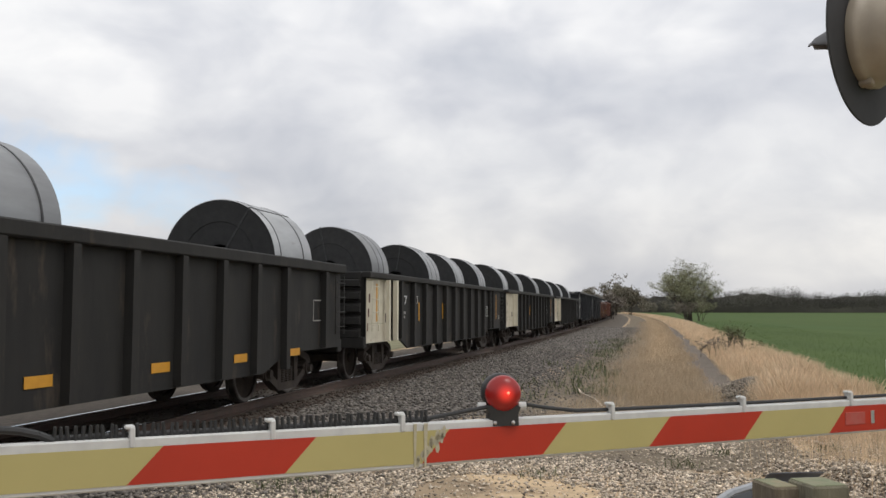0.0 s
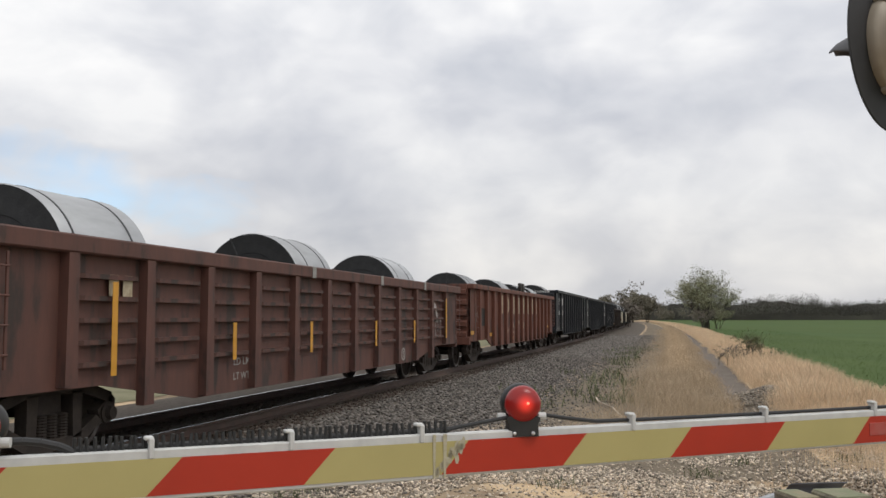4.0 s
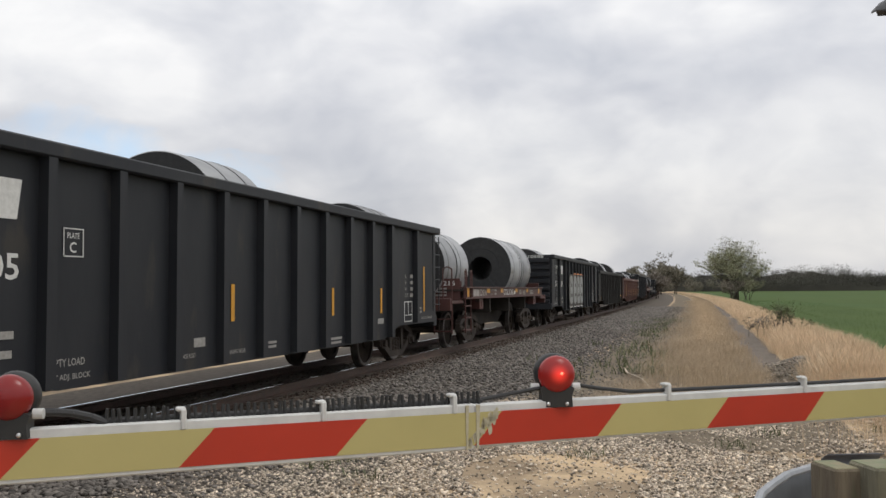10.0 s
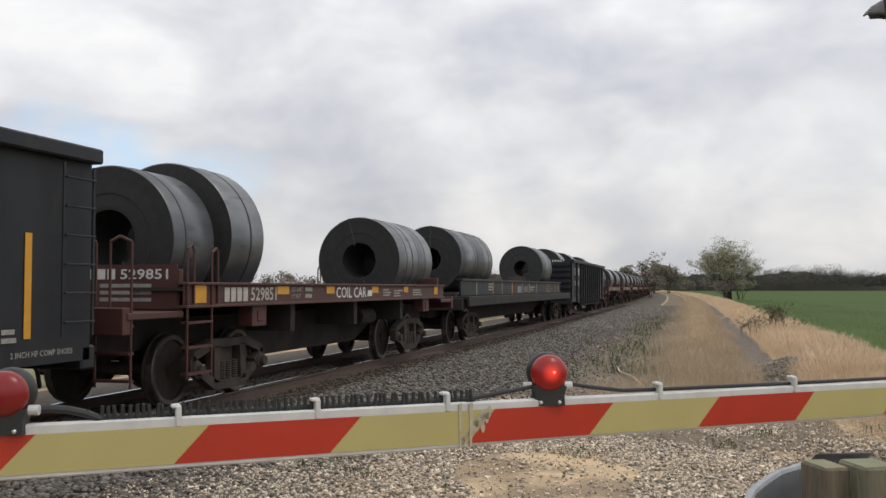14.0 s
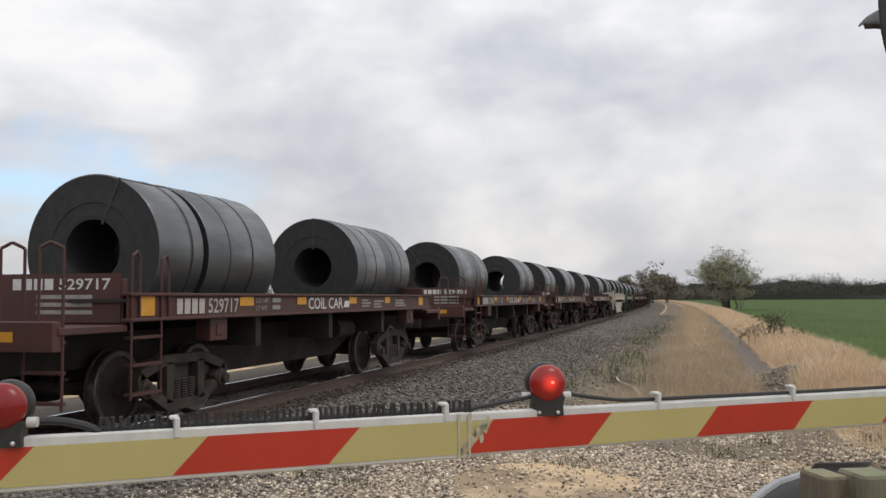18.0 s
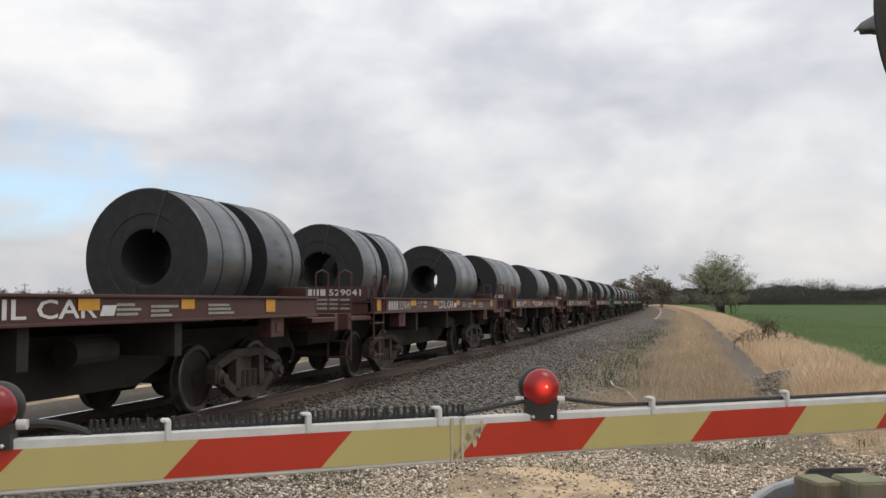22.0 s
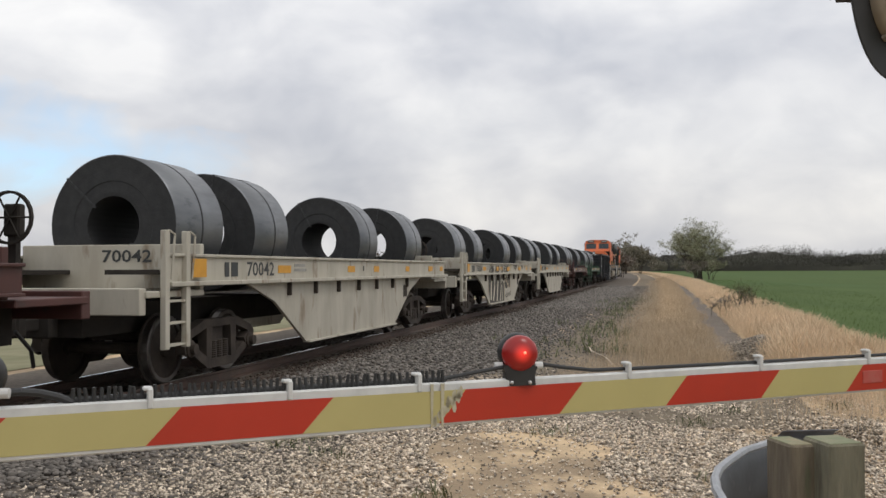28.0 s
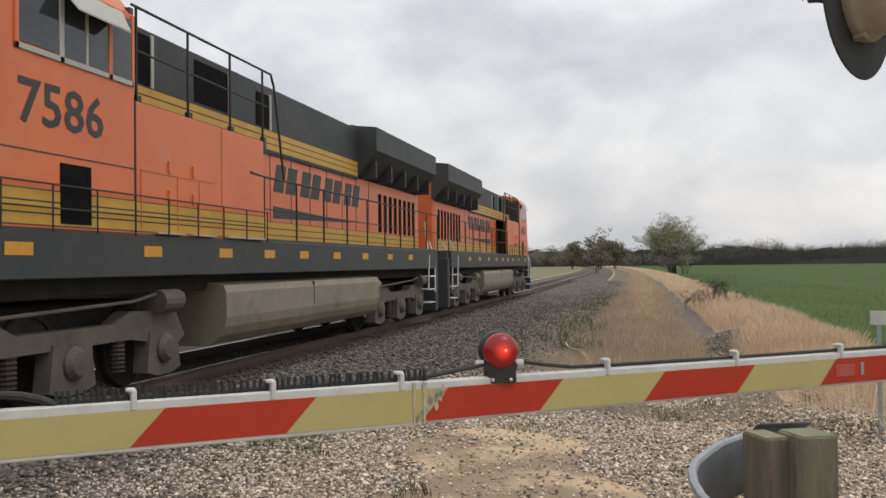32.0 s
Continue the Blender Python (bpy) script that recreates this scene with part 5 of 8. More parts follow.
    for k in range(3):
        put("end_stencil", "endst", lambda bm: box(bm, -0.004, 0.0, -0.35, 0.35, 0.0, 0.05), M_DIM, car, Matrix.Translation((0.66, 0.3, 2.25 - k * 0.12)))
    for x, ln, r, zc in coils:
        load(off, x, r, ln, True, zc, tilt=(x * 37) % 90, bore=0.27)
    if graffiti:
        graffiti(car, y)
    return car


def scribble(car, y):
    """Loose white spray lines that run over panels and posts alike."""
    posts = [2.40] + [4.03 + i * (17.82 - 8.06) / 9 for i in range(10)] + [15.42]

    def line(pts, w=0.04):
        bm = bmesh.new()
        for (xa, za), (xb, zb) in zip(pts, pts[1:]):
            d = math.hypot(xb - xa, zb - za)
            n = max(1, int(d / 0.11))
            for k in range(n):
                x0, z0, x1, z1 = xa + (xb - xa) * k / n, za + (zb - za) * k / n, xa + (xb - xa) * (k + 1) / n, za + (zb - za) * (k + 1) / n
                on_post = min(abs((x0 + x1) / 2 - p) for p in posts) < 0.075
                yy = -1.583 if on_post else y - 0.003
                nx, nz = -(z1 - z0) / max(d / n, 1e-4) * w / 2, (x1 - x0) / max(d / n, 1e-4) * w / 2
                prism(bm, [(x0 - nx, z0 - nz), (x1 - nx, z1 - nz), (x1 + nx, z1 + nz), (x0 + nx, z0 + nz)], 0.003, Matrix.Translation((0, yy, 0)))
        part("spray_line", bm, M_GRAF_W, car)

    def arc(cx, cz, rx, rz, a0, a1, n=12):
        line([(cx + rx * math.cos(radians(a0 + (a1 - a0) * i / n)), cz + rz * math.sin(radians(a0 + (a1 - a0) * i / n))) for i in range(n + 1)])
    arc(4.42, 1.47, 0.22, 0.25, 0, 360)
    arc(4.75, 1.28, 0.17, 0.18, 0, 360)
    line([(4.2, 1.85), (4.55, 1.82), (4.4, 1.72)])
    line([(4.7, 1.32), (5.3, 1.3), (5.1, 1.2), (5.1, 0.66), (5.4, 0.95), (5.9, 1.2)])
    line([(5.3, 1.3), (5.8, 1.6), (5.9, 1.42)])
    line([(5.8, 1.6), (5.7, 1.9), (5.9, 2.2), (6.4, 2.22)])
    line([(6.3, 1.5), (6.6, 1.62), (7.1, 1.5), (7.4, 1.2), (7.4, 0.85), (7.7, 0.66), (8.0, 1.0)])
    line([(6.2, 1.2), (6.6, 1.12), (7.0, 0.9)], 0.07)
    line([(6.4, 2.0), (6.9, 1.9), (7.1, 1.8), (7.4, 1.72)])
    line([(7.1, 1.9), (7.2, 2.3), (7.4, 2.3), (7.4, 0.7)])
    line([(7.5, 1.8), (7.9, 2.0), (8.5, 2.1)])
    line([(8.0, 1.6), (8.5, 1.4), (8.5, 1.1), (8.1, 1.05), (8.0, 1.6)])
    line([(8.7, 1.8), (9.3, 1.4), (9.7, 1.7), (9.9, 1.4), (9.7, 1.1), (10.3, 0.66)])
    line([(8.6, 0.66), (9.0, 1.0), (9.6, 1.2), (9.9, 2.3), (10.1, 1.2)])
    line([(8.6, 2.3), (9.6, 2.2), (10.0, 2.35)])
    line([(10.8, 1.4), (11.1, 1.3), (11.3, 2.0), (11.9, 2.1), (12.0, 2.3), (12.0, 1.4)])
    line([(12.2, 2.2), (12.6, 2.0), (13.2, 2.0), (13.2, 1.1)])
    line([(12.0, 1.7), (13.0, 1.7), (13.2, 0.66)])
    line([(13.6, 2.2), (13.8, 1.5), (15.0, 1.4), (15.3, 0.9)])


def mural(car, y):
    """Four worn grey block shapes with dark edges, an orange haze above and white runs below."""
    def blocky(w, h, e):
        out = []
        for k in range(28):
            a = 2 * math.pi * k / 28
            q = (abs(math.cos(a)) ** e + abs(math.sin(a)) ** e) ** (-1 / e)
            out.append((math.cos(a) * q * w / 2, math.sin(a) * q * h / 2))
        return out
    for i, (cx, w) in enumerate(((5.50, 1.34), (6.80, 1.22), (7.96, 1.16), (9.10, 1.20))):
        for name, mtl, dx, dz, kw, kh, dy in (("haze", M_GRAF_O, 0.02, 0.09, 0.92, 0.96, 0.0), ("run", M_GRAF_W, 0.0, -0.07, 0.90, 0.98, 0.003), ("edge", M_GRAF_D, 0.0, 0.0, 1.02, 1.0, 0.006), ("fill", M_GRAF_G, 0.02, 0.02, 0.80, 0.86, 0.009)):
            if name == "haze" and i == 0:
                continue
            put("spray_shape", ("mural", name, i), lambda bm: prism(bm, blocky(w * kw, 1.46 * kh, 4 + i), 0.003), mtl, car, Matrix.Translation((cx + dx, y - 0.118 - dy, 1.46 + dz)))
        for k, (hx, hz, hw, hh) in enumerate(((0.10, 0.22, 0.34, 0.16), (0.16, -0.22, 0.40, 0.14), (-0.30, 0.02, 0.08, 0.80))[:3 if i % 2 == 0 else 2]):
            put("spray_shape", ("mhole", i, k), lambda bm: prism(bm, [(x, z) for x, z in blocky(hw, hh, 5)], 0.003), M_GRAF_D, car, Matrix.Translation((cx + hx, y - 0.131, 1.46 + hz)))
        put("spray_edge", ("mglint", i), lambda bm: prism(bm, [(0, 0), (0.05, 0), (0.10, 0.42), (0.04, 0.44)], 0.003), M_GRAF_W, car, Matrix.Translation((cx - 0.22, y - 0.131, 1.30)))


def low_gondola(off, number, coils, signs=False):
    """A low gondola with chalk-white end panels and yellow strips."""
    L = 18.27
    posts = [2.66] + [3.27 + i * (L - 6.54) / 10 for i in range(11)] + [L - 2.66]
    car = gondola(off, L, 2.30, 0.57, M_GRW, posts, "low faded-black gondola with chalky white end panels", chord=0.13, ribs=5, half=1.56, post_w=0.17, slope=(2.7, 3.4), ladder_m=M_WHITE_PANEL)
    y = -1.454
    plate(car, "white_panel", 0.80, 2.57, 0.80, 2.16, y + 0.0, M_WHITE_PANEL)
    plate(car, "panel_post", 1.98, 2.09, 0.82, 2.16, y - 0.08, M_WHITE_PANEL, t=0.08)
    plate(car, "panel_post", 2.46, 2.57, 0.82, 2.16, y - 0.10, M_WHITE_PANEL, t=0.10)
    plate(car, "rivet_row", 0.95, 2.0, 1.195, 1.21, y - 0.003, M_WORN)
    plate(car, "faded_notice", 2.16, 2.34, 1.22, 1.42, y - 0.004, M_GRIME)
    for k in range(3):
        plate(car, "rust_streak", 0.86 + 0.05 * k, 0.91 + 0.07 * k, 1.05 + 0.3 * k, 1.22 + 0.31 * k, y - 0.004, M_CR)
    if number:
        a, b = number[:2], number[2:]
        stencil(car, a, 2.88, 1.62, 0.34, 0.22, y)
        stencil(car, b, 3.58, 1.62, 0.46, 0.22, y)
        for k in range(3):
            plate(car, "initial_bar", 2.74 + k * 0.16, 2.86 + k * 0.16, 1.96, 2.13, y, M_STENCIL)
    stencil(car, "LD LMT", 2.82, 1.40, 0.34, 0.065, y, M_DIM)
    stencil(car, "LT WT", 2.82, 1.24, 0.30, 0.065, y, M_DIM)
    bars(car, 3.66, 1.40, 0.25, 0.06, 2, y)
    bars(car, 2.84, 1.05, 0.30, 0.04, 3, y)
    for a, b, c, d in ((0, 0.18, 0, 0.014), (0, 0.18, 0.17, 0.184), (0, 0.014, 0, 0.184), (0.166, 0.18, 0, 0.184)):
        plate(car, "mark_edge", 4.86 + a, 4.86 + b, 1.66 + c, 1.66 + d, y, M_STENCIL)
    if signs:
        # painted marks on two middle panels: a looped tool and a hook
        def hook(bm):
            prism(bm, [(0.10, 0.0), (0.24, 0.03), (0.31, 0.15), (0.33, 0.44), (0.40, 0.47), (0.40, 0.52), (0.14, 0.50), (0.15, 0.45), (0.23, 0.43), (0.21, 0.18), (0.15, 0.10), (0.08, 0.16), (0.0, 0.12)], 0.004)
        put("hook_sign", "hook", hook, M_DIM, car, Matrix.Translation((9.55, y - 0.004, 1.42)))

        def loops(bm):
            for cz, r in ((0.10, 0.10), (0.42, 0.13)):
                flat_band(bm, *([(w * math.cos(k * math.pi / 6), cz + w * math.sin(k * math.pi / 6)) for k in range(12)] for w in (r, r - 0.03)), 0.004)
            prism(bm, [(-0.05, 0.19), (-0.02, 0.19), (-0.02, 0.32), (-0.05, 0.32)], 0.004)
            prism(bm, [(0.02, 0.19), (0.05, 0.19), (0.05, 0.32), (0.02, 0.32)], 0.004)
        put("loop_sign", "loops", loops, M_STENCIL, car, Matrix.Translation((6.28, y - 0.004, 1.26)))
        bars(car, 5.05, 1.36, 0.4, 0.06, 2, y)
    for x, z0, z1 in ((1.47, 1.25, 2.06), (4.66, 1.22, 1.68), (L - 1.68, 1.16, 2.06)) if signs else ((1.47, 1.25, 2.06), (5.12, 1.22, 1.68), (7.75, 1.25, 1.68), (10.56, 1.25, 1.68), (13.1, 1.25, 1.68), (L - 1.68, 1.16, 2.06)):
        plate(car, "reflector_strip", x, x + 0.09, z0, z1, y - (0.008 if x < 2 else 0.003), M_YELLOW)
    tx = L - 3.7
    for a, b, c, d in ((0, 0.32, 0, 0.018), (0, 0.32, 0.34, 0.358), (0, 0.018, 0, 0.358), (0.302, 0.32, 0, 0.358), (0.15, 0.165, 0.1, 0.34)):
        plate(car, "table_edge", tx + a, tx + b, 1.26 + c, 1.26 + d, y, M_STENCIL)
    bars(car, L - 2.8, 1.24, 0.3, 0.05, 2, y)
    bars(car, L - 1.2, 1.24, 0.3, 0.05, 2, y)
    for x, ln, r, zc in coils:
        load(off, x, r, ln, True, zc, tilt=(x * 53) % 90, bore=0.27)
    return car


def old_gondola(off, L, kind, coils, top=2.36, mark=None):
    """Brown and black steel gondolas with marks low on the side."""
    half, y = 1.56, -1.454
    if kind == "ribbed":
        posts = [2.3] + [2.3 + (i + 1) * (L - 4.6) / 11 for i in range(10)] + [L - 2.3]
        car = gondola(off, L, top, 0.50, M_CR, posts, "brown gondola with pressed ribs and yellow strips", chord=0.19, ribs=5, half=half, post_w=0.20, corrugated=True, slope=(2.2, 4.2))
        for k in range(2):
            plate(car, "initial_bar", 3.0 + k * 0.26, 3.18 + k * 0.26, 1.75, 1.98, y - 0.03, M_OLDGOLD)
        if mark:
            stencil(car, mark[:2], 2.70, 1.25, 0.42, 0.27, y - 0.03, M_OLDGOLD)
            stencil(car, mark[2:], 3.85, 1.25, 0.85, 0.27, y - 0.03, M_OLDGOLD)
            stencil(car, "COIL STEEL", 11.30, top - 0.145, 0.84, 0.11, -half - 0.016, M_STENCIL)
            stencil(car, "LOADING ONLY", 12.45, top - 0.145, 1.05, 0.11, -half - 0.016, M_STENCIL)
        stencil(car, "LD LMT", 6.0, 0.86, 0.62, 0.10, y, M_DIM)
        stencil(car, "LT WT", 6.0, 0.66, 0.5, 0.10, y, M_DIM)
        for x in (8.55, 12.24, 15.6):
            plate(car, "white_patch", x, x + 0.16, top - 0.19, top, -half - 0.013, M_DIM)
        for x, z0, z1 in ((5.75, 0.95, 1.45), (8.5, 0.95, 1.45), (11.9, 0.95, 1.45), (14.72, 0.95, 1.45), (L - 2.45, 0.98, 2.0), (2.95, 0.9, 1.9)):
            plate(car, "reflector_strip", x, x + 0.10, z0, z1, y - 0.112, M_YELLOW)
        def seal(bm):
            n = 16
            flat_band(bm, *([(r * math.cos(2 * math.pi * i / n), r * math.sin(2 * math.pi * i / n)) for i in range(n)] for r in (0.14, 0.11)), 0.004)
        put("round_mark", "seal", seal, M_FADED, car, Matrix.Translation((14.24, y - 0.004, 0.70)))
        stencil(car, "S", 14.20, 0.64, 0.09, 0.13, y - 0.004, M_FADED)
        def arch(bm):
            n = 14
            o = [(0.36 * math.cos(math.pi * i / n), 0.48 * math.sin(math.pi * i / n)) for i in range(n + 1)]
            q = [(0.24 * math.cos(math.pi * i / n), 0.34 * math.sin(math.pi * i / n)) for i in range(n, -1, -1)]
            prism(bm, o + q, 0.004)
        put("arch_emblem", "arch", arch, M_FADED, car, Matrix.Translation((L - 3.38, y - 0.04, 1.40)))
        for a, b, c, d in ((0, 0.5, 0, 0.02), (0, 0.5, 0.40, 0.42), (0, 0.02, 0, 0.42), (0.48, 0.5, 0, 0.42), (0.24, 0.26, 0.1, 0.4)):
            plate(car, "table_edge", L - 3.24 + a, L - 3.24 + b, 1.04 + c, 1.04 + d, y - 0.036, M_FADED)
    elif kind == "ivory":
        posts = [1.85] + [3.01 + 1.16 * i for i in range(13)] + [L - 2.3]
        car = gondola(off, L, top + 0.16, 0.55, M_SOU, posts, "rust-red gondola with faded ivory blocks and yellow patches", chord=0.15, ribs=5, half=half, post_w=0.17)
        def hoop(bm):
            n = 20
            o = [(0.31 + 0.31 * math.cos(2 * math.pi * i / n), 0.31 + 0.31 * math.sin(2 * math.pi * i / n)) for i in range(n)]
            q = [(0.31 + 0.15 * math.cos(2 * math.pi * i / n), 0.31 + 0.18 * math.sin(2 * math.pi * i / n)) for i in range(n)]
            flat_band(bm, o, q, 0.004)
        put("faded_block", "hoop", hoop, M_OLDGOLD, car, Matrix.Translation((6.74, y - 0.006, 1.65)))
        for x in (5.55, 7.97, 9.11, 10.30, 11.42, 12.63, 13.72):
            plate(car, "faded_block", x, x + 0.17, 1.65, 2.27, y - 0.01, M_OLDGOLD)
            plate(car, "faded_block", x + 0.34, x + 0.52, 1.65, 2.27, y - 0.01, M_OLDGOLD)
        for x, s in zip((6.71, 7.93, 9.13, 10.25, 11.32), mark or ""):
            stencil(car, s, x, 0.92, 0.48, 0.46, y - 0.012, M_OLDGOLD if x < 11 else M_STENCIL)
        stencil(car, "LD LMT", 1.7, 1.56, 0.55, 0.12, y, M_STENCIL)
        stencil(car, "LT WT", 1.7, 1.36, 0.45, 0.12, y, M_STENCIL)
        plate(car, "repainted_patch", 2.45, 3.4, 1.25, 1.8, y + 0.002, M_GRW)
        for x, z in ((0.84, 1.0), (3.75, 0.9), (7.93, 0.70), (11.32, 0.80), (14.83, 1.06), (L - 2.9, 1.02)):
            plate(car, "yellow_patch", x, x + 0.42, z, z + 0.11, y - 0.004, M_YELLOW)
        for x in (9.75,):
            for dx in (0, 0.58):
                put("lifting_lug", "lug", lambda bm: prism(bm, [(-0.20, 0), (0.20, 0), (0.22, 0.16), (0.14, 0.30), (-0.02, 0.33), (-0.15, 0.27), (-0.22, 0.14)], 0.12), M_UNDER, car, Matrix.Translation((x + dx, -half + 0.02, top + 0.16)))
    elif kind == "sooty":
        posts = [2.35] + [3.645 + 1.163 * i for i in range(13)]
        car = gondola(off, L, top + 0.1, 0.52, M_NW, posts, "sooty brown-black gondola with yellow patches along the sill", chord=0.13, ribs=5, half=half, post_w=0.16)
        if mark:
            stencil(car, mark[:3], 3.9, 1.62, 0.72, 0.30, y, M_OLDGOLD)
            stencil(car, mark[3:], 5.15, 1.62, 0.72, 0.30, y, M_OLDGOLD)
            for k in range(2):
                plate(car, "initial_bar", 2.45 + k * 0.5, 2.7 + k * 0.5, 1.62, 1.92, y, M_OLDGOLD)
            stencil(car, "LD LMT", 2.45, 1.25, 0.62, 0.11, y, M_DIM)
            stencil(car, "LT WT", 2.45, 1.05, 0.55, 0.11, y, M_DIM)
            bars(car, 3.9, 1.25, 0.6, 0.1, 2, y)
        stencil(car, "COIL STEEL", 9.66, 2.20, 0.76, 0.10, y, M_DIM)
        stencil(car, "LOADING ONLY", 10.90, 2.20, 0.78, 0.10, y, M_DIM)
        for x in (1.2, 3.8, 6.9, 10.74, 14.29, L - 1.85):
            plate(car, "yellow_patch", x, x + 0.50, 0.78, 0.90, y - 0.004, M_YELLOW)
        for a, b, c, d in ((0, 0.46, 0, 0.02), (0, 0.46, 0.30, 0.32), (0, 0.02, 0, 0.32), (0.44, 0.46, 0, 0.32)):
            plate(car, "stencil_frame", 16.84 + a, 16.84 + b, 1.26 + c, 1.26 + d, y, M_DIM)
        bars(car, 16.92, 1.48, 0.3, 0.05, 3, y)
    else:
        posts = [2.3, 3.4] + [4.53 + 1.13 * i for i in range(10)] + [L - 1.75]
        car = gondola(off, L, top, 0.52, M_GRW, posts, "worn grey-black gondola with yellow patches on the side", chord=0.17, ribs=5, half=half, post_w=0.16)
        if mark:
            for k in range(2):
                plate(car, "initial_bar", 2.60 + k * 0.32, 2.83 + k * 0.32, 1.49, 1.76, y, M_OLDGOLD)
            for x, c in zip((3.52, 3.74, 4.18, 4.66, 4.96, 5.26), mark):
                stencil(car, c, x, 1.49, 0.19 if c != "1" else 0.07, 0.27, y, M_WHITE_PANEL)
            # chalk scrawl
            for x0, z0, x1, z1 in ((7.0, 1.72, 7.35, 1.74), (7.2, 1.74, 7.2, 1.42), (7.2, 1.42, 7.02, 1.45), (7.4, 1.72, 7.4, 1.45), (7.4, 1.72, 7.55, 1.60), (7.55, 1.60, 7.4, 1.45), (7.62, 1.70, 7.62, 1.44), (7.62, 1.58, 7.75, 1.58), (8.06, 1.82, 8.3, 1.70), (8.06, 1.82, 8.1, 1.45), (8.3, 1.70, 8.12, 1.55)):
                d, a = math.hypot(x1 - x0, z1 - z0), math.atan2(z1 - z0, x1 - x0)
                put("chalk_line", ("chalk", round(d, 2)), lambda bm: box(bm, 0, d, -0.003, 0.0, -0.012, 0.012), M_DIM, car, Matrix.Translation((x0, y - 0.001, z0)) @ Matrix.Rotation(-a, 4, "Y"))
        stencil(car, "LD LMT", 3.9, 1.03, 0.36, 0.08, y, M_DIM)
        stencil(car, "LT WT", 3.9, 0.89, 0.32, 0.08, y, M_DIM)
        bars(car, 4.74, 1.03, 0.6, 0.08, 2, y)
        bars(car, 5.76, 1.40, 0.75, 0.06, 2, y)
        for k in range(5 if mark else 0):
            plate(car, "emblem_bar", 10.42, 10.76 - 0.02 * k, 1.82 - k * 0.035, 1.84 - k * 0.035, y, M_STENCIL)
        if mark:
            plate(car, "emblem_block", 10.80, 11.05, 1.68, 1.84, y, M_STENCIL)
        for x in (2.15, 6.92, 9.25, 11.55, 13.78, L - 2.4):
            plate(car, "yellow_patch", x - (0 if mark else 0.85), x + (0.40 if mark else -0.42), 0.95 if mark else 0.74, 1.07 if mark else 0.86, y - 0.004, M_YELLOW)
        for a, b, c, d in ((0, 0.4, 0, 0.02), (0, 0.4, 0.36, 0.38), (0, 0.02, 0, 0.38), (0.38, 0.4, 0, 0.38)):
            plate(car, "table_edge", L - 2.2 + a, L - 2.2 + b, 1.3 + c, 1.3 + d, y, M_DIM)
    for x, ln, r, zc in coils:
        load(off, x, r, ln, True, zc, tilt=(x * 41) % 90, bore=0.27)
    return car


def railing(car, x, key, material, m=Matrix()):
    """The ladder, grab irons and platform at the end of a coil car."""
    def build(bm):
        for yy in (-1.40, -0.95):
            pipe(bm, [(0.08, yy, 0.42), (0.08, yy, 2.02), (0.02, yy + 0.10, 2.08), (-0.02, yy + 0.2, 2.02), (-0.02, yy + 0.2, 1.30)], 0.017, 6)
        for z in (0.48, 0.78, 1.08):
            box(bm, 0.04, 0.14, -1.40, -0.95, z, z + 0.03)
        pipe(bm, [(1.12, -1.47, 0.42), (1.12, -1.47, 1.98), (1.22, -1.47, 2.04), (1.27, -1.47, 1.95), (1.27, -1.47, 1.32)], 0.017, 6)
        pipe(bm, [(1.70, -1.47, 0.42), (1.70, -1.47, 1.96), (1.80, -1.47, 2.02), (1.85, -1.47, 1.93), (1.85, -1.47, 1.32)], 0.017, 6)
        for z in (0.46, 0.78, 1.08):
            box(bm, 1.12, 1.70, -1.49, -1.38, z, z + 0.03)
    put("end_ladder", ("railing",), build, material, car, m)


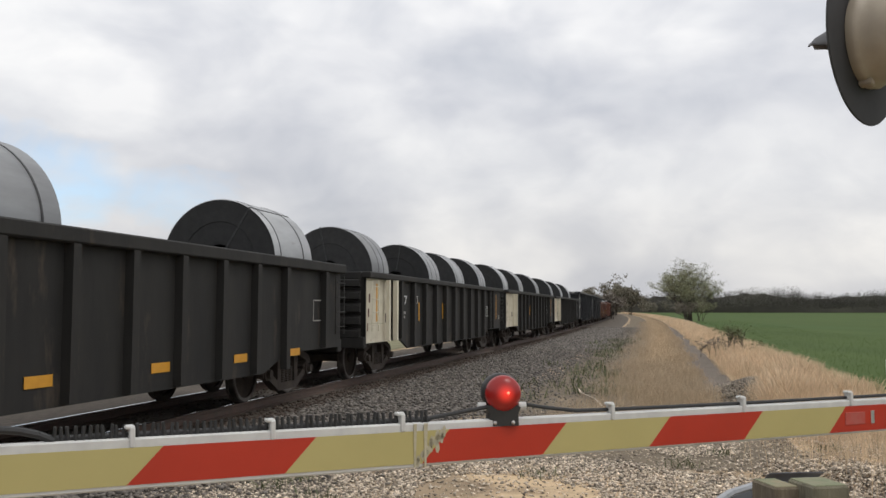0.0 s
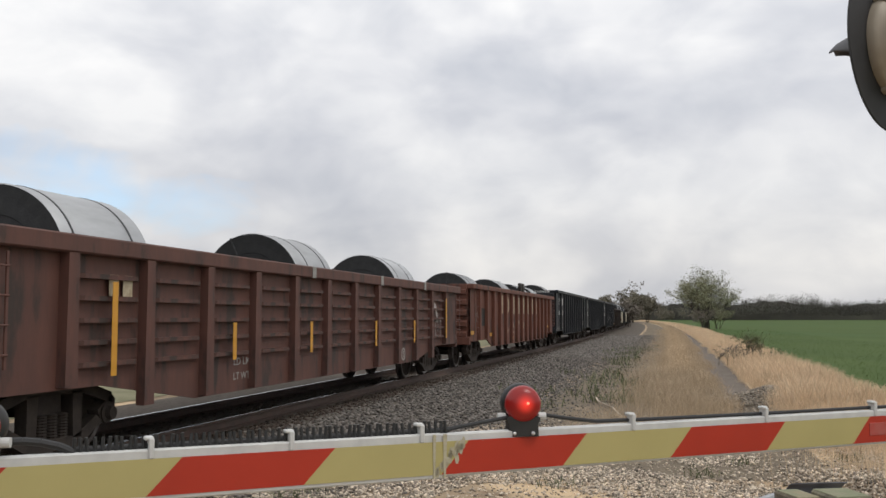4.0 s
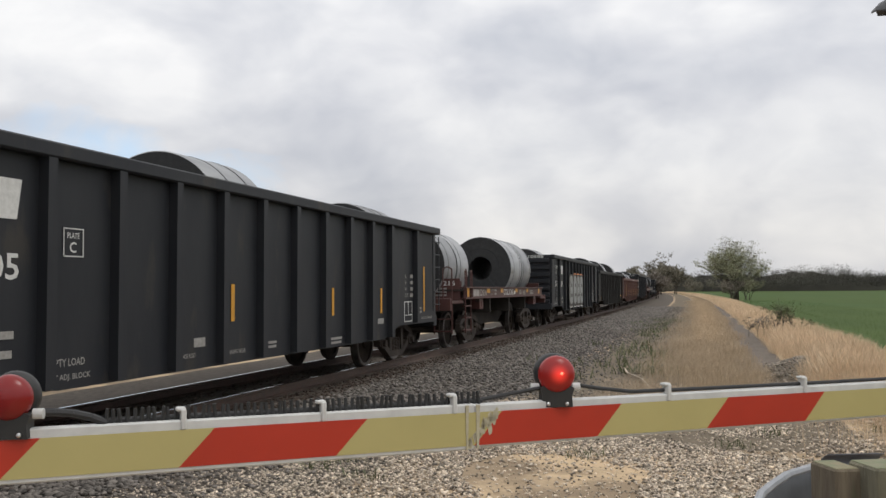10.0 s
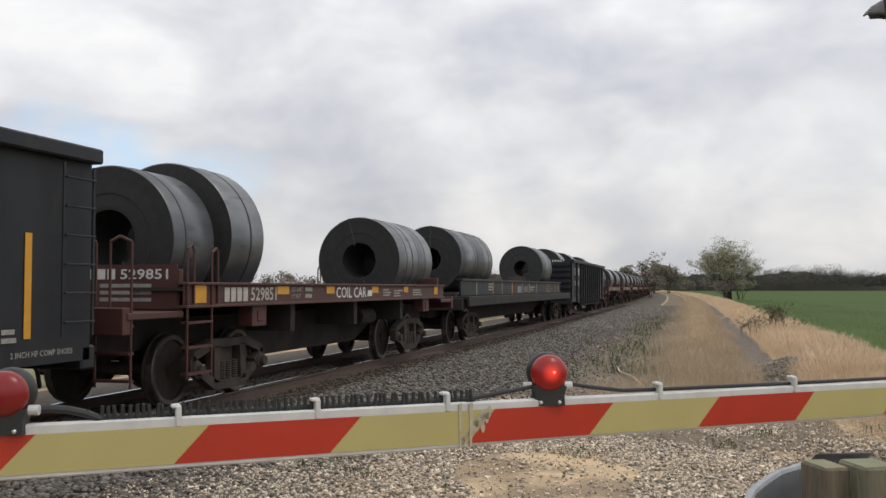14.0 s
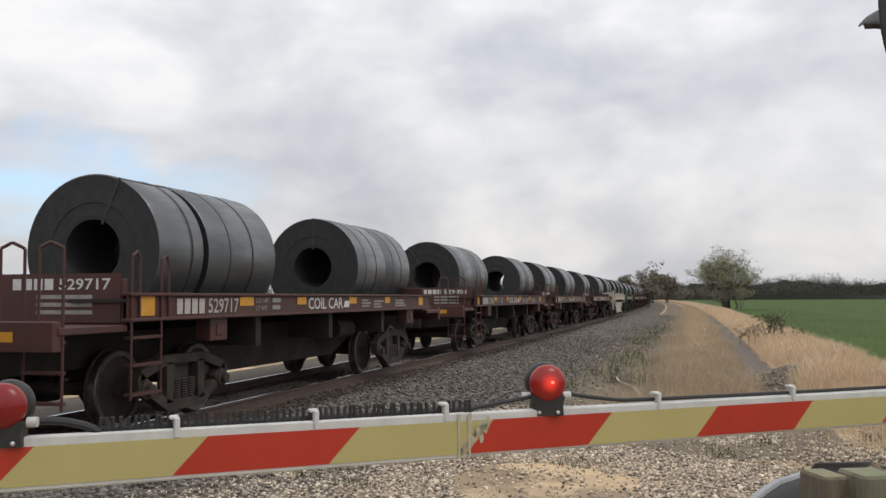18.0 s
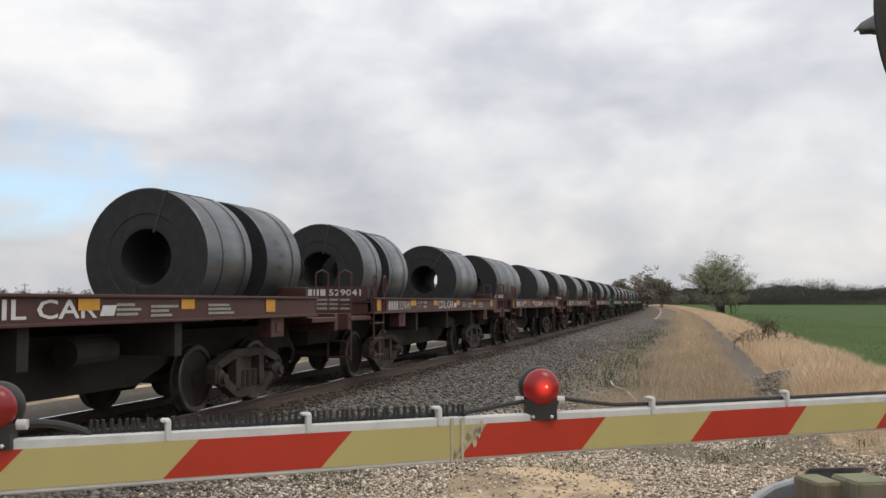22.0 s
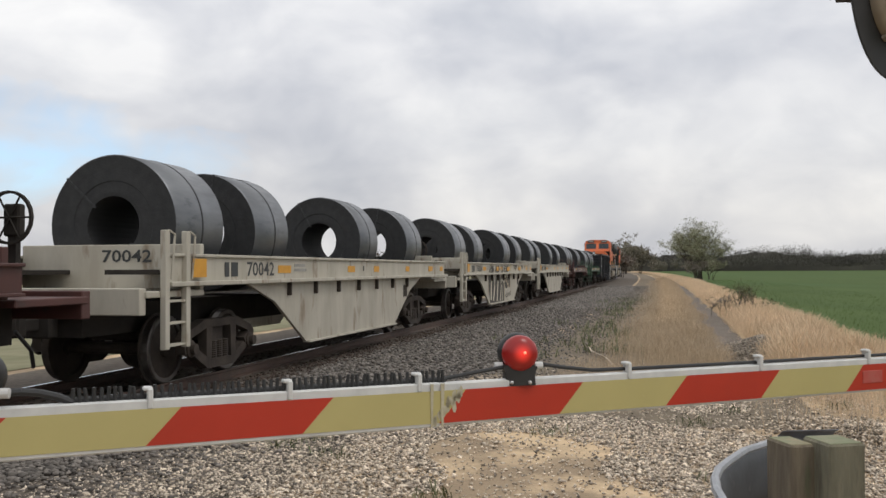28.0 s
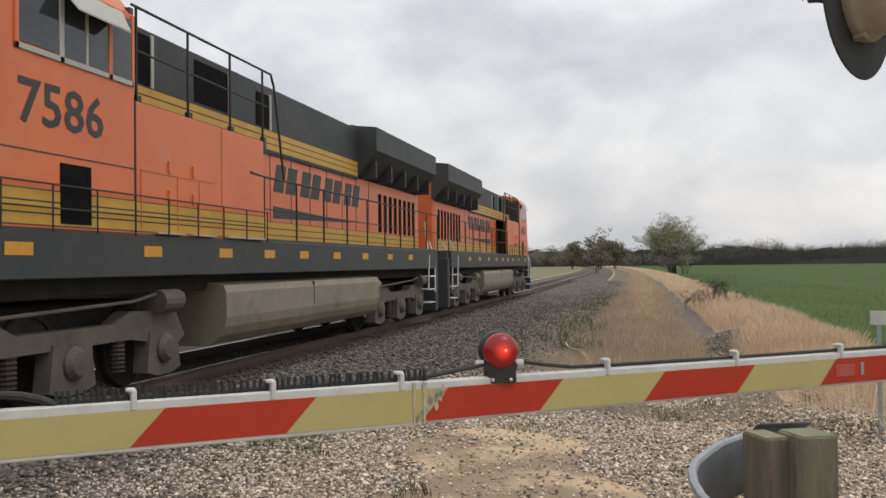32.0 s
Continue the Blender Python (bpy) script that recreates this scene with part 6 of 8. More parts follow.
def coil_car(off, paint, number, coils, label, bare=False, L=15.1, wide=1.48):
    """A flat coil car: side sills, deep centre sill, trough, end platforms, ladders, trucks; coils ride in the trough."""
    car = thing("coil_car", label, "freight car", Matrix(), "cars of the freight train")
    CARS.append((car, off))
    y = -1.46
    for s in (1, -1):
        m = Matrix() if s > 0 else Matrix.Translation((L, 0, 0)) @ Matrix.Rotation(math.pi, 4, "Z")

        def sill(bm):
            box(bm, 1.70, L - 1.70, -1.455, -1.43, 1.30, 1.57)
            box(bm, 1.70, L - 1.70, -1.50, -1.36, 1.55, 1.585, 0.006)
            box(bm, 1.70, L - 1.70, -1.50, -1.36, 1.27, 1.305, 0.006)
        put("side_sill", ("csill", L), sill, paint, car, m)
        put("trough", ("ctrough", L), lambda bm: prism(bm, [(-0.02, 0.0), (0.03, 0.0), (0.78, 0.46), (0.78, 0.50), (0.70, 0.50)], L - 4.0, Matrix(((0, 1, 0, 2.0), (-1, 0, 0, 0), (0, 0, 1, 1.02), (0, 0, 0, 1)))), M_UNDER, car, m)
        put("deck", ("cdeck", L), lambda bm: box(bm, 1.70, L - 1.70, -1.44, -0.70, 1.48, 1.52), M_UNDER, car, m)
        put("end_platform", ("cplat", L), lambda bm: box(bm, 0.62, 1.75, -1.42, 1.42, 1.16, 1.24, 0.01), paint, car, m)
        put("end_sill", ("cend", L), lambda bm: box(bm, 0.55, 0.70, -1.40, 1.40, 1.0, 1.30, 0.01), paint, car, m)
        put("end_bulkhead", ("cbulk", L), lambda bm: box(bm, 1.75, 1.85, -1.35, 1.35, 1.24, 1.74, 0.01), paint, car, m)
        railing(car, 0, "r", paint, m @ Matrix.Translation((0.62, 0, 0)))
        truck(car, 3.4 if s > 0 else L - 3.4)
        coupler(car, 0.02 if s > 0 else L - 0.02, -1 if s > 0 else 1)
        for bx in (3.4, L - 3.4):
            def pad(bm):
                box(bm, -0.22, 0.22, -1.42, -1.20, 0.98, 1.28, 0.01)
                box(bm, -0.08, 0.08, -1.44, -1.40, 1.05, 1.20, 0.01)
            put("jacking_pad", "pad", pad, paint, car, m @ Matrix.Translation((bx + 0.35, 0, 0)))
        for bx in (4.9, 7.6, 10.3):
            put("cross_bearer", ("bearer",), lambda bm: prism(bm, [(-0.08, 0.86), (0.08, 0.86), (0.08, 1.28), (-0.08, 1.28)], 0.75, Matrix.Translation((0, -1.40, 0))), M_UNDER, car, m @ Matrix.Translation((bx, 0, 0)))
    put("centre_sill", ("ccs", L), lambda bm: prism(bm, [(0.7, 0.72), (4.5, 0.72), (5.4, 0.44), (L - 5.4, 0.44), (L - 4.5, 0.72), (L - 0.7, 0.72), (L - 0.7, 1.12), (0.7, 1.12)], 1.1, Matrix.Translation((0, -0.55, 0))), M_UNDER, car)
    put("brake_cylinder", ("ccyl",), lambda bm: cyl(bm, (0, -0.95, 0.95), (0.75, -0.95, 0.95), 0.16, 14), M_UNDER, car, Matrix.Translation((8.8, 0, 0)))
    def handbrake(bm):
        lathe(bm, [(0.26, -0.02), (0.29, -0.02), (0.29, 0.02), (0.26, 0.02), (0.26, -0.02)], pose(0, 0, 0, 0, 90, 0), 20)
        for k in range(6):
            a = k * math.pi / 3
            cyl(bm, (0, 0, 0), (0, 0.27 * math.cos(a), 0.27 * math.sin(a)), 0.012, 5)
        box(bm, 0.02, 0.14, -0.10, 0.10, -0.20, 0.15, 0.02)
        box(bm, 0.04, 0.12, -0.05, 0.05, -0.80, -0.15)
    if number != "529216":
        put("brake_wheel", "bwheel", handbrake, M_UNDER if not bare else paint, car, Matrix.Translation((L - 0.75, -0.55, 2.08)))
    # lettering on the sill
    ys = y - 0.002
    for k in range(4):
        plate(car, "initial_bar", 2.66 + k * 0.17, 2.79 + k * 0.17, 1.335, 1.52, ys, M_FADED)
    if number:
        stencil(car, number, 3.40, 1.335, 0.80, 0.19, ys, M_FADED)
        put("number_board", "nboard", lambda bm: box(bm, 1.735, 1.752, -1.33, 1.33, 1.26, 1.80), paint, car)
        stencil(car, number, 1.731, 1.62, 0.66, 0.125, -0.55, M_STENCIL, end=True)
        for k in range(4):
            put("initial_bar", "endinit", lambda bm: box(bm, -0.004, 0.0, -0.055, 0.055, 0.0, 0.125), M_STENCIL, car, Matrix.Translation((1.735, 0.0 - 0.14 * k, 1.62)))
        for k in range(3):
            put("stencil_bar", "endline", lambda bm: box(bm, -0.004, 0.0, -0.36, 0.36, 0.0, 0.045), M_DIM, car, Matrix.Translation((1.735, -0.62, 1.52 - k * 0.085)))
        put("yellow_patch", "endyel", lambda bm: box(bm, -0.004, 0.0, -0.2, 0.2, 0.0, 0.10), M_YELLOW, car, Matrix.Translation((0.548, -0.75, 1.10)))
        put("yellow_patch", "endyel2", lambda bm: box(bm, 0.0, 0.30, -0.004, 0.0, 0.0, 0.22), M_YELLOW, car, Matrix.Translation((1.90, -1.458, 1.33)))
    stencil(car, "COIL CAR", 6.52, 1.34, wide, 0.19, ys)
    plate(car, "arrow_mark", 6.56 + wide, 6.80 + wide, 1.36, 1.47, ys, M_STENCIL, 0.05)
    stencil(car, "LD LMT", 4.72, 1.46, 0.42, 0.065, ys, M_DIM)
    stencil(car, "LT WT", 4.72, 1.35, 0.34, 0.065, ys, M_DIM)
    bars(car, 5.22, 1.46, 0.3, 0.06, 2, ys)
    bars(car, 8.95, 1.46, 0.5, 0.03, 3, ys)
    bars(car, 9.6, 1.44, 0.6, 0.03, 3, ys)
    for x, w in ((4.22, 0.40), (6.08, 0.34), (8.30, 0.35), (10.25, 0.3), (12.55, 0.3)):
        plate(car, "yellow_patch", x, x + w, 1.42 if x < 12 else 1.36, 1.54, ys - 0.002, M_YELLOW)
    bars(car, 10.9, 1.45, 0.8, 0.03, 3, ys)
    for x, ln, r in coils:
        r = 1.08 if (off, x) == (418.85, 3.58) or (off == 329.10 and x > 9) else r
        load(off, x, r, ln, off == 329.10, 1.12 + r * 1.03, tilt=(x * 61 + off) % 90, nbands=2 if ln > 1.3 else 1, bore=0.40, dy=0)
    return car


def well_coil_car(off, number, coils, marked=False):
    """A cream coil car with a deep panelled body between the trucks."""
    L = 16.4
    car = thing("well_coil_car", "dirty cream coil car with deep panelled body" + (", dark graffiti" if marked else ""), "freight car", Matrix(), "cars of the freight train")
    CARS.append((car, off))
    for s in (1, -1):
        m = Matrix() if s > 0 else Matrix.Translation((L, 0, 0)) @ Matrix.Rotation(math.pi, 4, "Z")

        def upper(bm):
            box(bm, 1.0, L - 1.0, -1.43, -1.40, 1.36, 1.70)
            box(bm, 1.0, L - 1.0, -1.47, -1.36, 1.68, 1.72, 0.006)
            box(bm, 1.0, L - 1.0, -1.53, -1.36, 1.31, 1.37, 0.008)
        put("side_sill", "lwup", upper, M_LW, car, m)
        put("well_panel", "lwwell", lambda bm: prism(bm, [(3.3, 1.32), (4.3, 1.02), (5.6, 0.30), (L - 5.6, 0.30), (L - 4.3, 1.02), (L - 3.3, 1.32)], 0.05, Matrix.Translation((0, -1.40, 0))), M_LW, car, m)
        put("well_flange", "lwfl", lambda bm: box(bm, 5.6, L - 5.6, -1.46, -1.34, 0.28, 0.315, 0.005), M_LW, car, m)
        for k in range(7):
            put("panel_hook", "lwhook", lambda bm: box(bm, -0.025, 0.025, -1.47, -1.40, 1.10, 1.31, 0.006), M_GRIME, car, m @ Matrix.Translation((4.8 + k * 1.15, 0, 0)))
        put("deck", "lwdeck", lambda bm: box(bm, 1.0, L - 1.0, -1.40, -0.6, 1.46, 1.52), M_UNDER, car, m)
        put("end_platform", "lwplat", lambda bm: box(bm, 0.62, 2.0, -1.42, 1.42, 1.18, 1.26, 0.01), M_LW, car, m)
        put("end_sill", "lwsill", lambda bm: box(bm, 0.52, 0.66, -1.38, 1.38, 0.98, 1.30, 0.01), M_LW, car, m)
        put("end_bulkhead", "lwbulk", lambda bm: box(bm, 2.0, 2.1, -1.36, 1.36, 1.26, 1.86, 0.01), M_LW, car, m)

        def post(bm):
            for xx in (0.95, 1.45):
                box(bm, xx - 0.05, xx + 0.05, -1.50, -1.42, 0.55, 2.0, 0.008)
                pipe(bm, [(xx + 0.08, -1.5, 1.4), (xx + 0.16, -1.5, 1.95), (xx + 0.02, -1.5, 2.0)], 0.014, 6)
            for z in (0.58, 0.85, 1.12):
                box(bm, 0.95, 1.45, -1.48, -1.40, z, z + 0.03)
        put("ladder_post", "lwpost", post, M_LW, car, m)
        truck(car, 3.0 if s > 0 else L - 3.0)
        coupler(car, 0.02 if s > 0 else L - 0.02, -1 if s > 0 else 1)
    put("centre_sill", "lwcs", lambda bm: box(bm, 0.7, L - 0.7, -0.5, 0.5, 0.70, 1.10), M_UNDER, car)
    def wheel(bm):
        lathe(bm, [(0.25, -0.02), (0.29, -0.02), (0.29, 0.02), (0.25, 0.02), (0.25, -0.02)], pose(0, 0, 0, 0, 90, 0), 20)
        for k in range(6):
            a = k * math.pi / 3
            cyl(bm, (0, 0, 0), (0, 0.27 * math.cos(a), 0.27 * math.sin(a)), 0.014, 5)
        box(bm, -0.14, -0.02, -0.14, 0.14, -0.22, 0.2, 0.02)
        box(bm, -0.12, -0.04, -0.05, 0.05, -0.8, -0.15)
    put("brake_wheel", "lwwheel", wheel, M_GRIME, car, Matrix.Translation((L - 0.15, -0.45, 2.05)))
    y = -1.434
    plate(car, "yellow_patch", 1.55, 1.9, 1.42, 1.66, y - 0.07, M_YELLOW)
    plate(car, "initial_bar", 2.55, 2.68, 1.42, 1.62, y, M_LDARK)
    plate(car, "initial_bar", 2.75, 2.95, 1.42, 1.62, y, M_LDARK)
    stencil(car, number, 3.25, 1.42, 0.95, 0.21, y, M_LDARK)
    stencil(car, number, 1.99, 1.62, 0.75, 0.17, 0.1, M_LDARK, end=True)
    for x, w in ((4.35, 0.5), (7.6, 0.4), (9.2, 0.35), (11.6, 0.3), (13.7, 0.4), (L - 1.5, 0.3)):
        plate(car, "yellow_patch", x, x + w, 1.46, 1.58, y, M_YELLOW)
    bars(car, 5.0, 1.56, 0.6, 0.045, 2, y)
    plate(car, "small_mark", 8.5, 8.56, 1.48, 1.58, y, M_LDARK)
    plate(car, "notice_panel", L - 4.9, L - 4.6, 0.88, 1.15, -1.404, M_GRIME)
    if marked:
        def glyph(pts, mtl, dy, key):
            put("spray_shape", ("gl", key), lambda bm: prism(bm, pts, 0.003), mtl, car, Matrix.Translation((0, -1.404 - dy, 0)))
        # dark letter bodies with pale slashes on the well panel
        glyph([(5.75, 0.33), (8.50, 0.33), (8.52, 1.28), (7.95, 1.29), (7.80, 1.12), (7.62, 1.29), (6.9, 1.29), (6.6, 0.95), (6.3, 1.28), (5.4, 1.28), (5.55, 0.75)], M_GRAF_D, 0.0, "body")
        for k, pts in enumerate(([(7.62, 0.36), (7.74, 0.36), (7.95, 0.92), (7.86, 0.96)], [(8.05, 0.36), (8.12, 0.36), (8.28, 0.95), (8.22, 0.97)], [(7.78, 0.98), (7.92, 1.02), (7.96, 1.16), (7.80, 1.10)],
                                 [(8.12, 1.10), (8.40, 0.95), (8.30, 1.18)], [(6.95, 0.36), (7.10, 0.36), (7.30, 1.05), (7.18, 1.10)], [(6.25, 0.40), (6.42, 0.40), (6.66, 0.90), (6.52, 1.0)], [(5.80, 0.45), (5.98, 0.42), (6.02, 1.1), (5.86, 1.15)])):
            glyph(pts, M_WHITE_PANEL, 0.004, ("slash", k))
        glyph([(8.50, 0.33), (8.56, 0.33), (8.60, 1.0), (8.53, 1.0)], M_OLDGOLD, 0.004, "edge")
        oval = lambda cx, cz, rx, rz: [(cx + rx * math.cos(2 * math.pi * k / 24), cz + rz * math.sin(2 * math.pi * k / 24)) for k in range(24)]

        def hoop_of(cx, cz, rx, rz, w, mtl, dy, key):
            put("spray_ring", ("gring", key), lambda bm: flat_band(bm, oval(cx, cz, rx, rz), oval(cx, cz, rx - w, rz - w * 0.8), 0.003), mtl, car, Matrix.Translation((0, -1.404 - dy, 0)))
        glyph(oval(8.99, 1.0, 0.44, 0.27), M_GRAF_D, 0.0, "belly")
        hoop_of(8.99, 1.0, 0.46, 0.285, 0.05, M_WHITE_PANEL, 0.004, "a")
        hoop_of(8.84, 1.11, 0.16, 0.11, 0.05, M_OLDGOLD, 0.008, "b")
        glyph([(8.92, 1.10), (9.02, 1.14), (9.42, 0.84), (9.36, 0.78)], M_OLDGOLD, 0.008, "tail")
        glyph(oval(9.60, 0.98, 0.24, 0.20), M_GRAF_D, 0.0, "curl")
        hoop_of(9.60, 0.98, 0.26, 0.215, 0.045, M_OLDGOLD, 0.004, "c")
        # thin hand-drawn line below, and shapes on the sill above
        for k in range(7):
            x = 8.82 + k * 0.19
            put("spray_line", ("scrawl", k % 3), lambda bm: flat_band(bm, oval(0, 0, 0.085, 0.05 + 0.02 * (k % 3)), oval(0, 0, 0.06, 0.03 + 0.02 * (k % 3)), 0.003), M_GRAF_D, car, Matrix.Translation((x, -1.404, 0.50 + 0.012 * k)))
        for k, (x0, x1, mtl) in enumerate(((5.4, 6.3, M_GRAF_D), (6.5, 7.4, M_GRAF_D), (7.6, 8.2, M_GRAF_D), (8.25, 9.3, M_GRAF_D), (9.35, 10.1, M_OLDGOLD), (10.5, 11.4, M_LTRUCK), (11.6, 12.3, M_OLDGOLD), (12.5, 12.85, M_LTRUCK), (13.3, 14.2, M_OLDGOLD))):
            d = x1 - x0
            put("spray_shape", ("gu", k), lambda bm: prism(bm, [(0, 0.0), (d * 0.18, 0.05), (d * 0.30, 0.0), (d * 0.85, 0.0), (d, 0.12), (d * 0.8, 0.27), (d * 0.45, 0.20), (d * 0.2, 0.28)] if k < 4 else [(0, 0.28), (d * 0.15, 0.10), (d * 0.55, 0.06), (d, 0.28)], 0.003), mtl, car, Matrix.Translation((x0, y - 0.004, 1.38)))
            put("spray_edge", ("ge", k), lambda bm: prism(bm, [(d * 0.30, 0.03), (d * 0.38, 0.03), (d * 0.30, 0.20), (d * 0.24, 0.24)], 0.003), M_WHITE_PANEL, car, Matrix.Translation((x0, y - 0.008, 1.38)))
        for x in (6.7, 8.9, 11.75):
            plate(car, "yellow_patch", x, x + 0.45, 1.44, 1.58, y - 0.012, M_YELLOW)
    for x, ln, r in coils:
        load(off, x, r, ln, False, 1.16 + r, tilt=(x * 61 + off) % 90, nbands=1, bore=0.40)
    return car


def long_flat(off, coils):
    """A long black coil flat with a walkway along its side and cradles on its deck."""
    L = 21.7
    car = thing("long_coil_flat", "long grimy black coil flat with a side walkway and yellow stakes", "freight car", Matrix(), "cars of the freight train")
    CARS.append((car, off))
    for s in (1, -1):
        m = Matrix() if s > 0 else Matrix.Translation((L, 0, 0)) @ Matrix.Rotation(math.pi, 4, "Z")
        put("side_board", "fl1", lambda bm: (box(bm, 1.2, L - 1.9, -1.22, -1.18, 1.30, 1.72), box(bm, 1.2, L - 1.9, -1.27, -1.10, 1.70, 1.76, 0.008)), M_NSBLACK, car, m)
        put("walkway", "fl2", lambda bm: (box(bm, 0.8, L - 0.8, -1.55, -1.10, 1.20, 1.28, 0.01), box(bm, 0.8, L - 0.8, -1.56, -1.50, 1.02, 1.22, 0.01)), M_GRW, car, m)
        truck(car, 2.6 if s > 0 else L - 2.6)
        coupler(car, 0.02 if s > 0 else L - 0.02, -1 if s > 0 else 1)
        put("end_sill", "fl3", lambda bm: box(bm, 0.62, 0.85, -1.4, 1.4, 0.92, 1.24, 0.01), M_UNDER, car, m)
    put("deck", "fl4", lambda bm: box(bm, 0.9, L - 0.9, -1.15, 1.15, 1.22, 1.34), M_UNDER, car)
    put("centre_sill", "fl5", lambda bm: prism(bm, [(0.7, 0.72), (4.2, 0.72), (5.2, 0.5), (L - 5.2, 0.5), (L - 4.2, 0.72), (L - 0.7, 0.72), (L - 0.7, 1.22), (0.7, 1.22)], 1.0, Matrix.Translation((0, -0.5, 0))), M_UNDER, car)
    for x in (3.0, 6.6, 10.29, 13.29, 18.2):
        plate(car, "white_stake", x, x + 0.09, 1.30, 1.70, -1.225, M_DIM)
    for x in (5.2, 8.3, 11.66, 15.91, 19.1):
        plate(car, "yellow_stake", x, x + 0.09, 1.32, 1.70, -1.228, M_YELLOW)
    for k in range(3):
        plate(car, "initial_bar", 9.35 + k * 0.25, 9.55 + k * 0.25, 1.34, 1.57, -1.225, M_DIM)
    stencil(car, "6959", 10.62, 1.34, 0.78, 0.23, -1.226, M_DIM)
    for a, b, c, d in ((0, 0.48, 0, 0.02), (0, 0.48, 0.28, 0.30), (0, 0.02, 0, 0.30), (0.46, 0.48, 0, 0.30), (0.23, 0.25, 0.1, 0.3)):
        plate(car, "table_edge", 16.38 + a, 16.38 + b, 1.34 + c, 1.34 + d, -1.225, M_DIM)
    bars(car, 4.6, 1.6, 0.7, 0.05, 3, -1.225)
    bars(car, 11.95, 1.50, 1.0, 0.06, 2, -1.225)
    bars(car, 17.2, 1.46, 0.4, 0.04, 2, -1.225)
    for x in (4.6, 11.8, 12.7):
        put("cradle_block", "cradle", lambda bm: prism(bm, [(-0.18, 0), (0.18, 0), (0.05, 0.26), (-0.02, 0.26)], 0.5, Matrix.Translation((0, -0.9, 1.34))), M_UNDER, car, Matrix.Translation((x, 0, 0.35)))
    for x, ln, r in coils:
        load(off, x, r, ln, False, 1.38 + r, tilt=(x * 61) % 90, nbands=2)
    return car


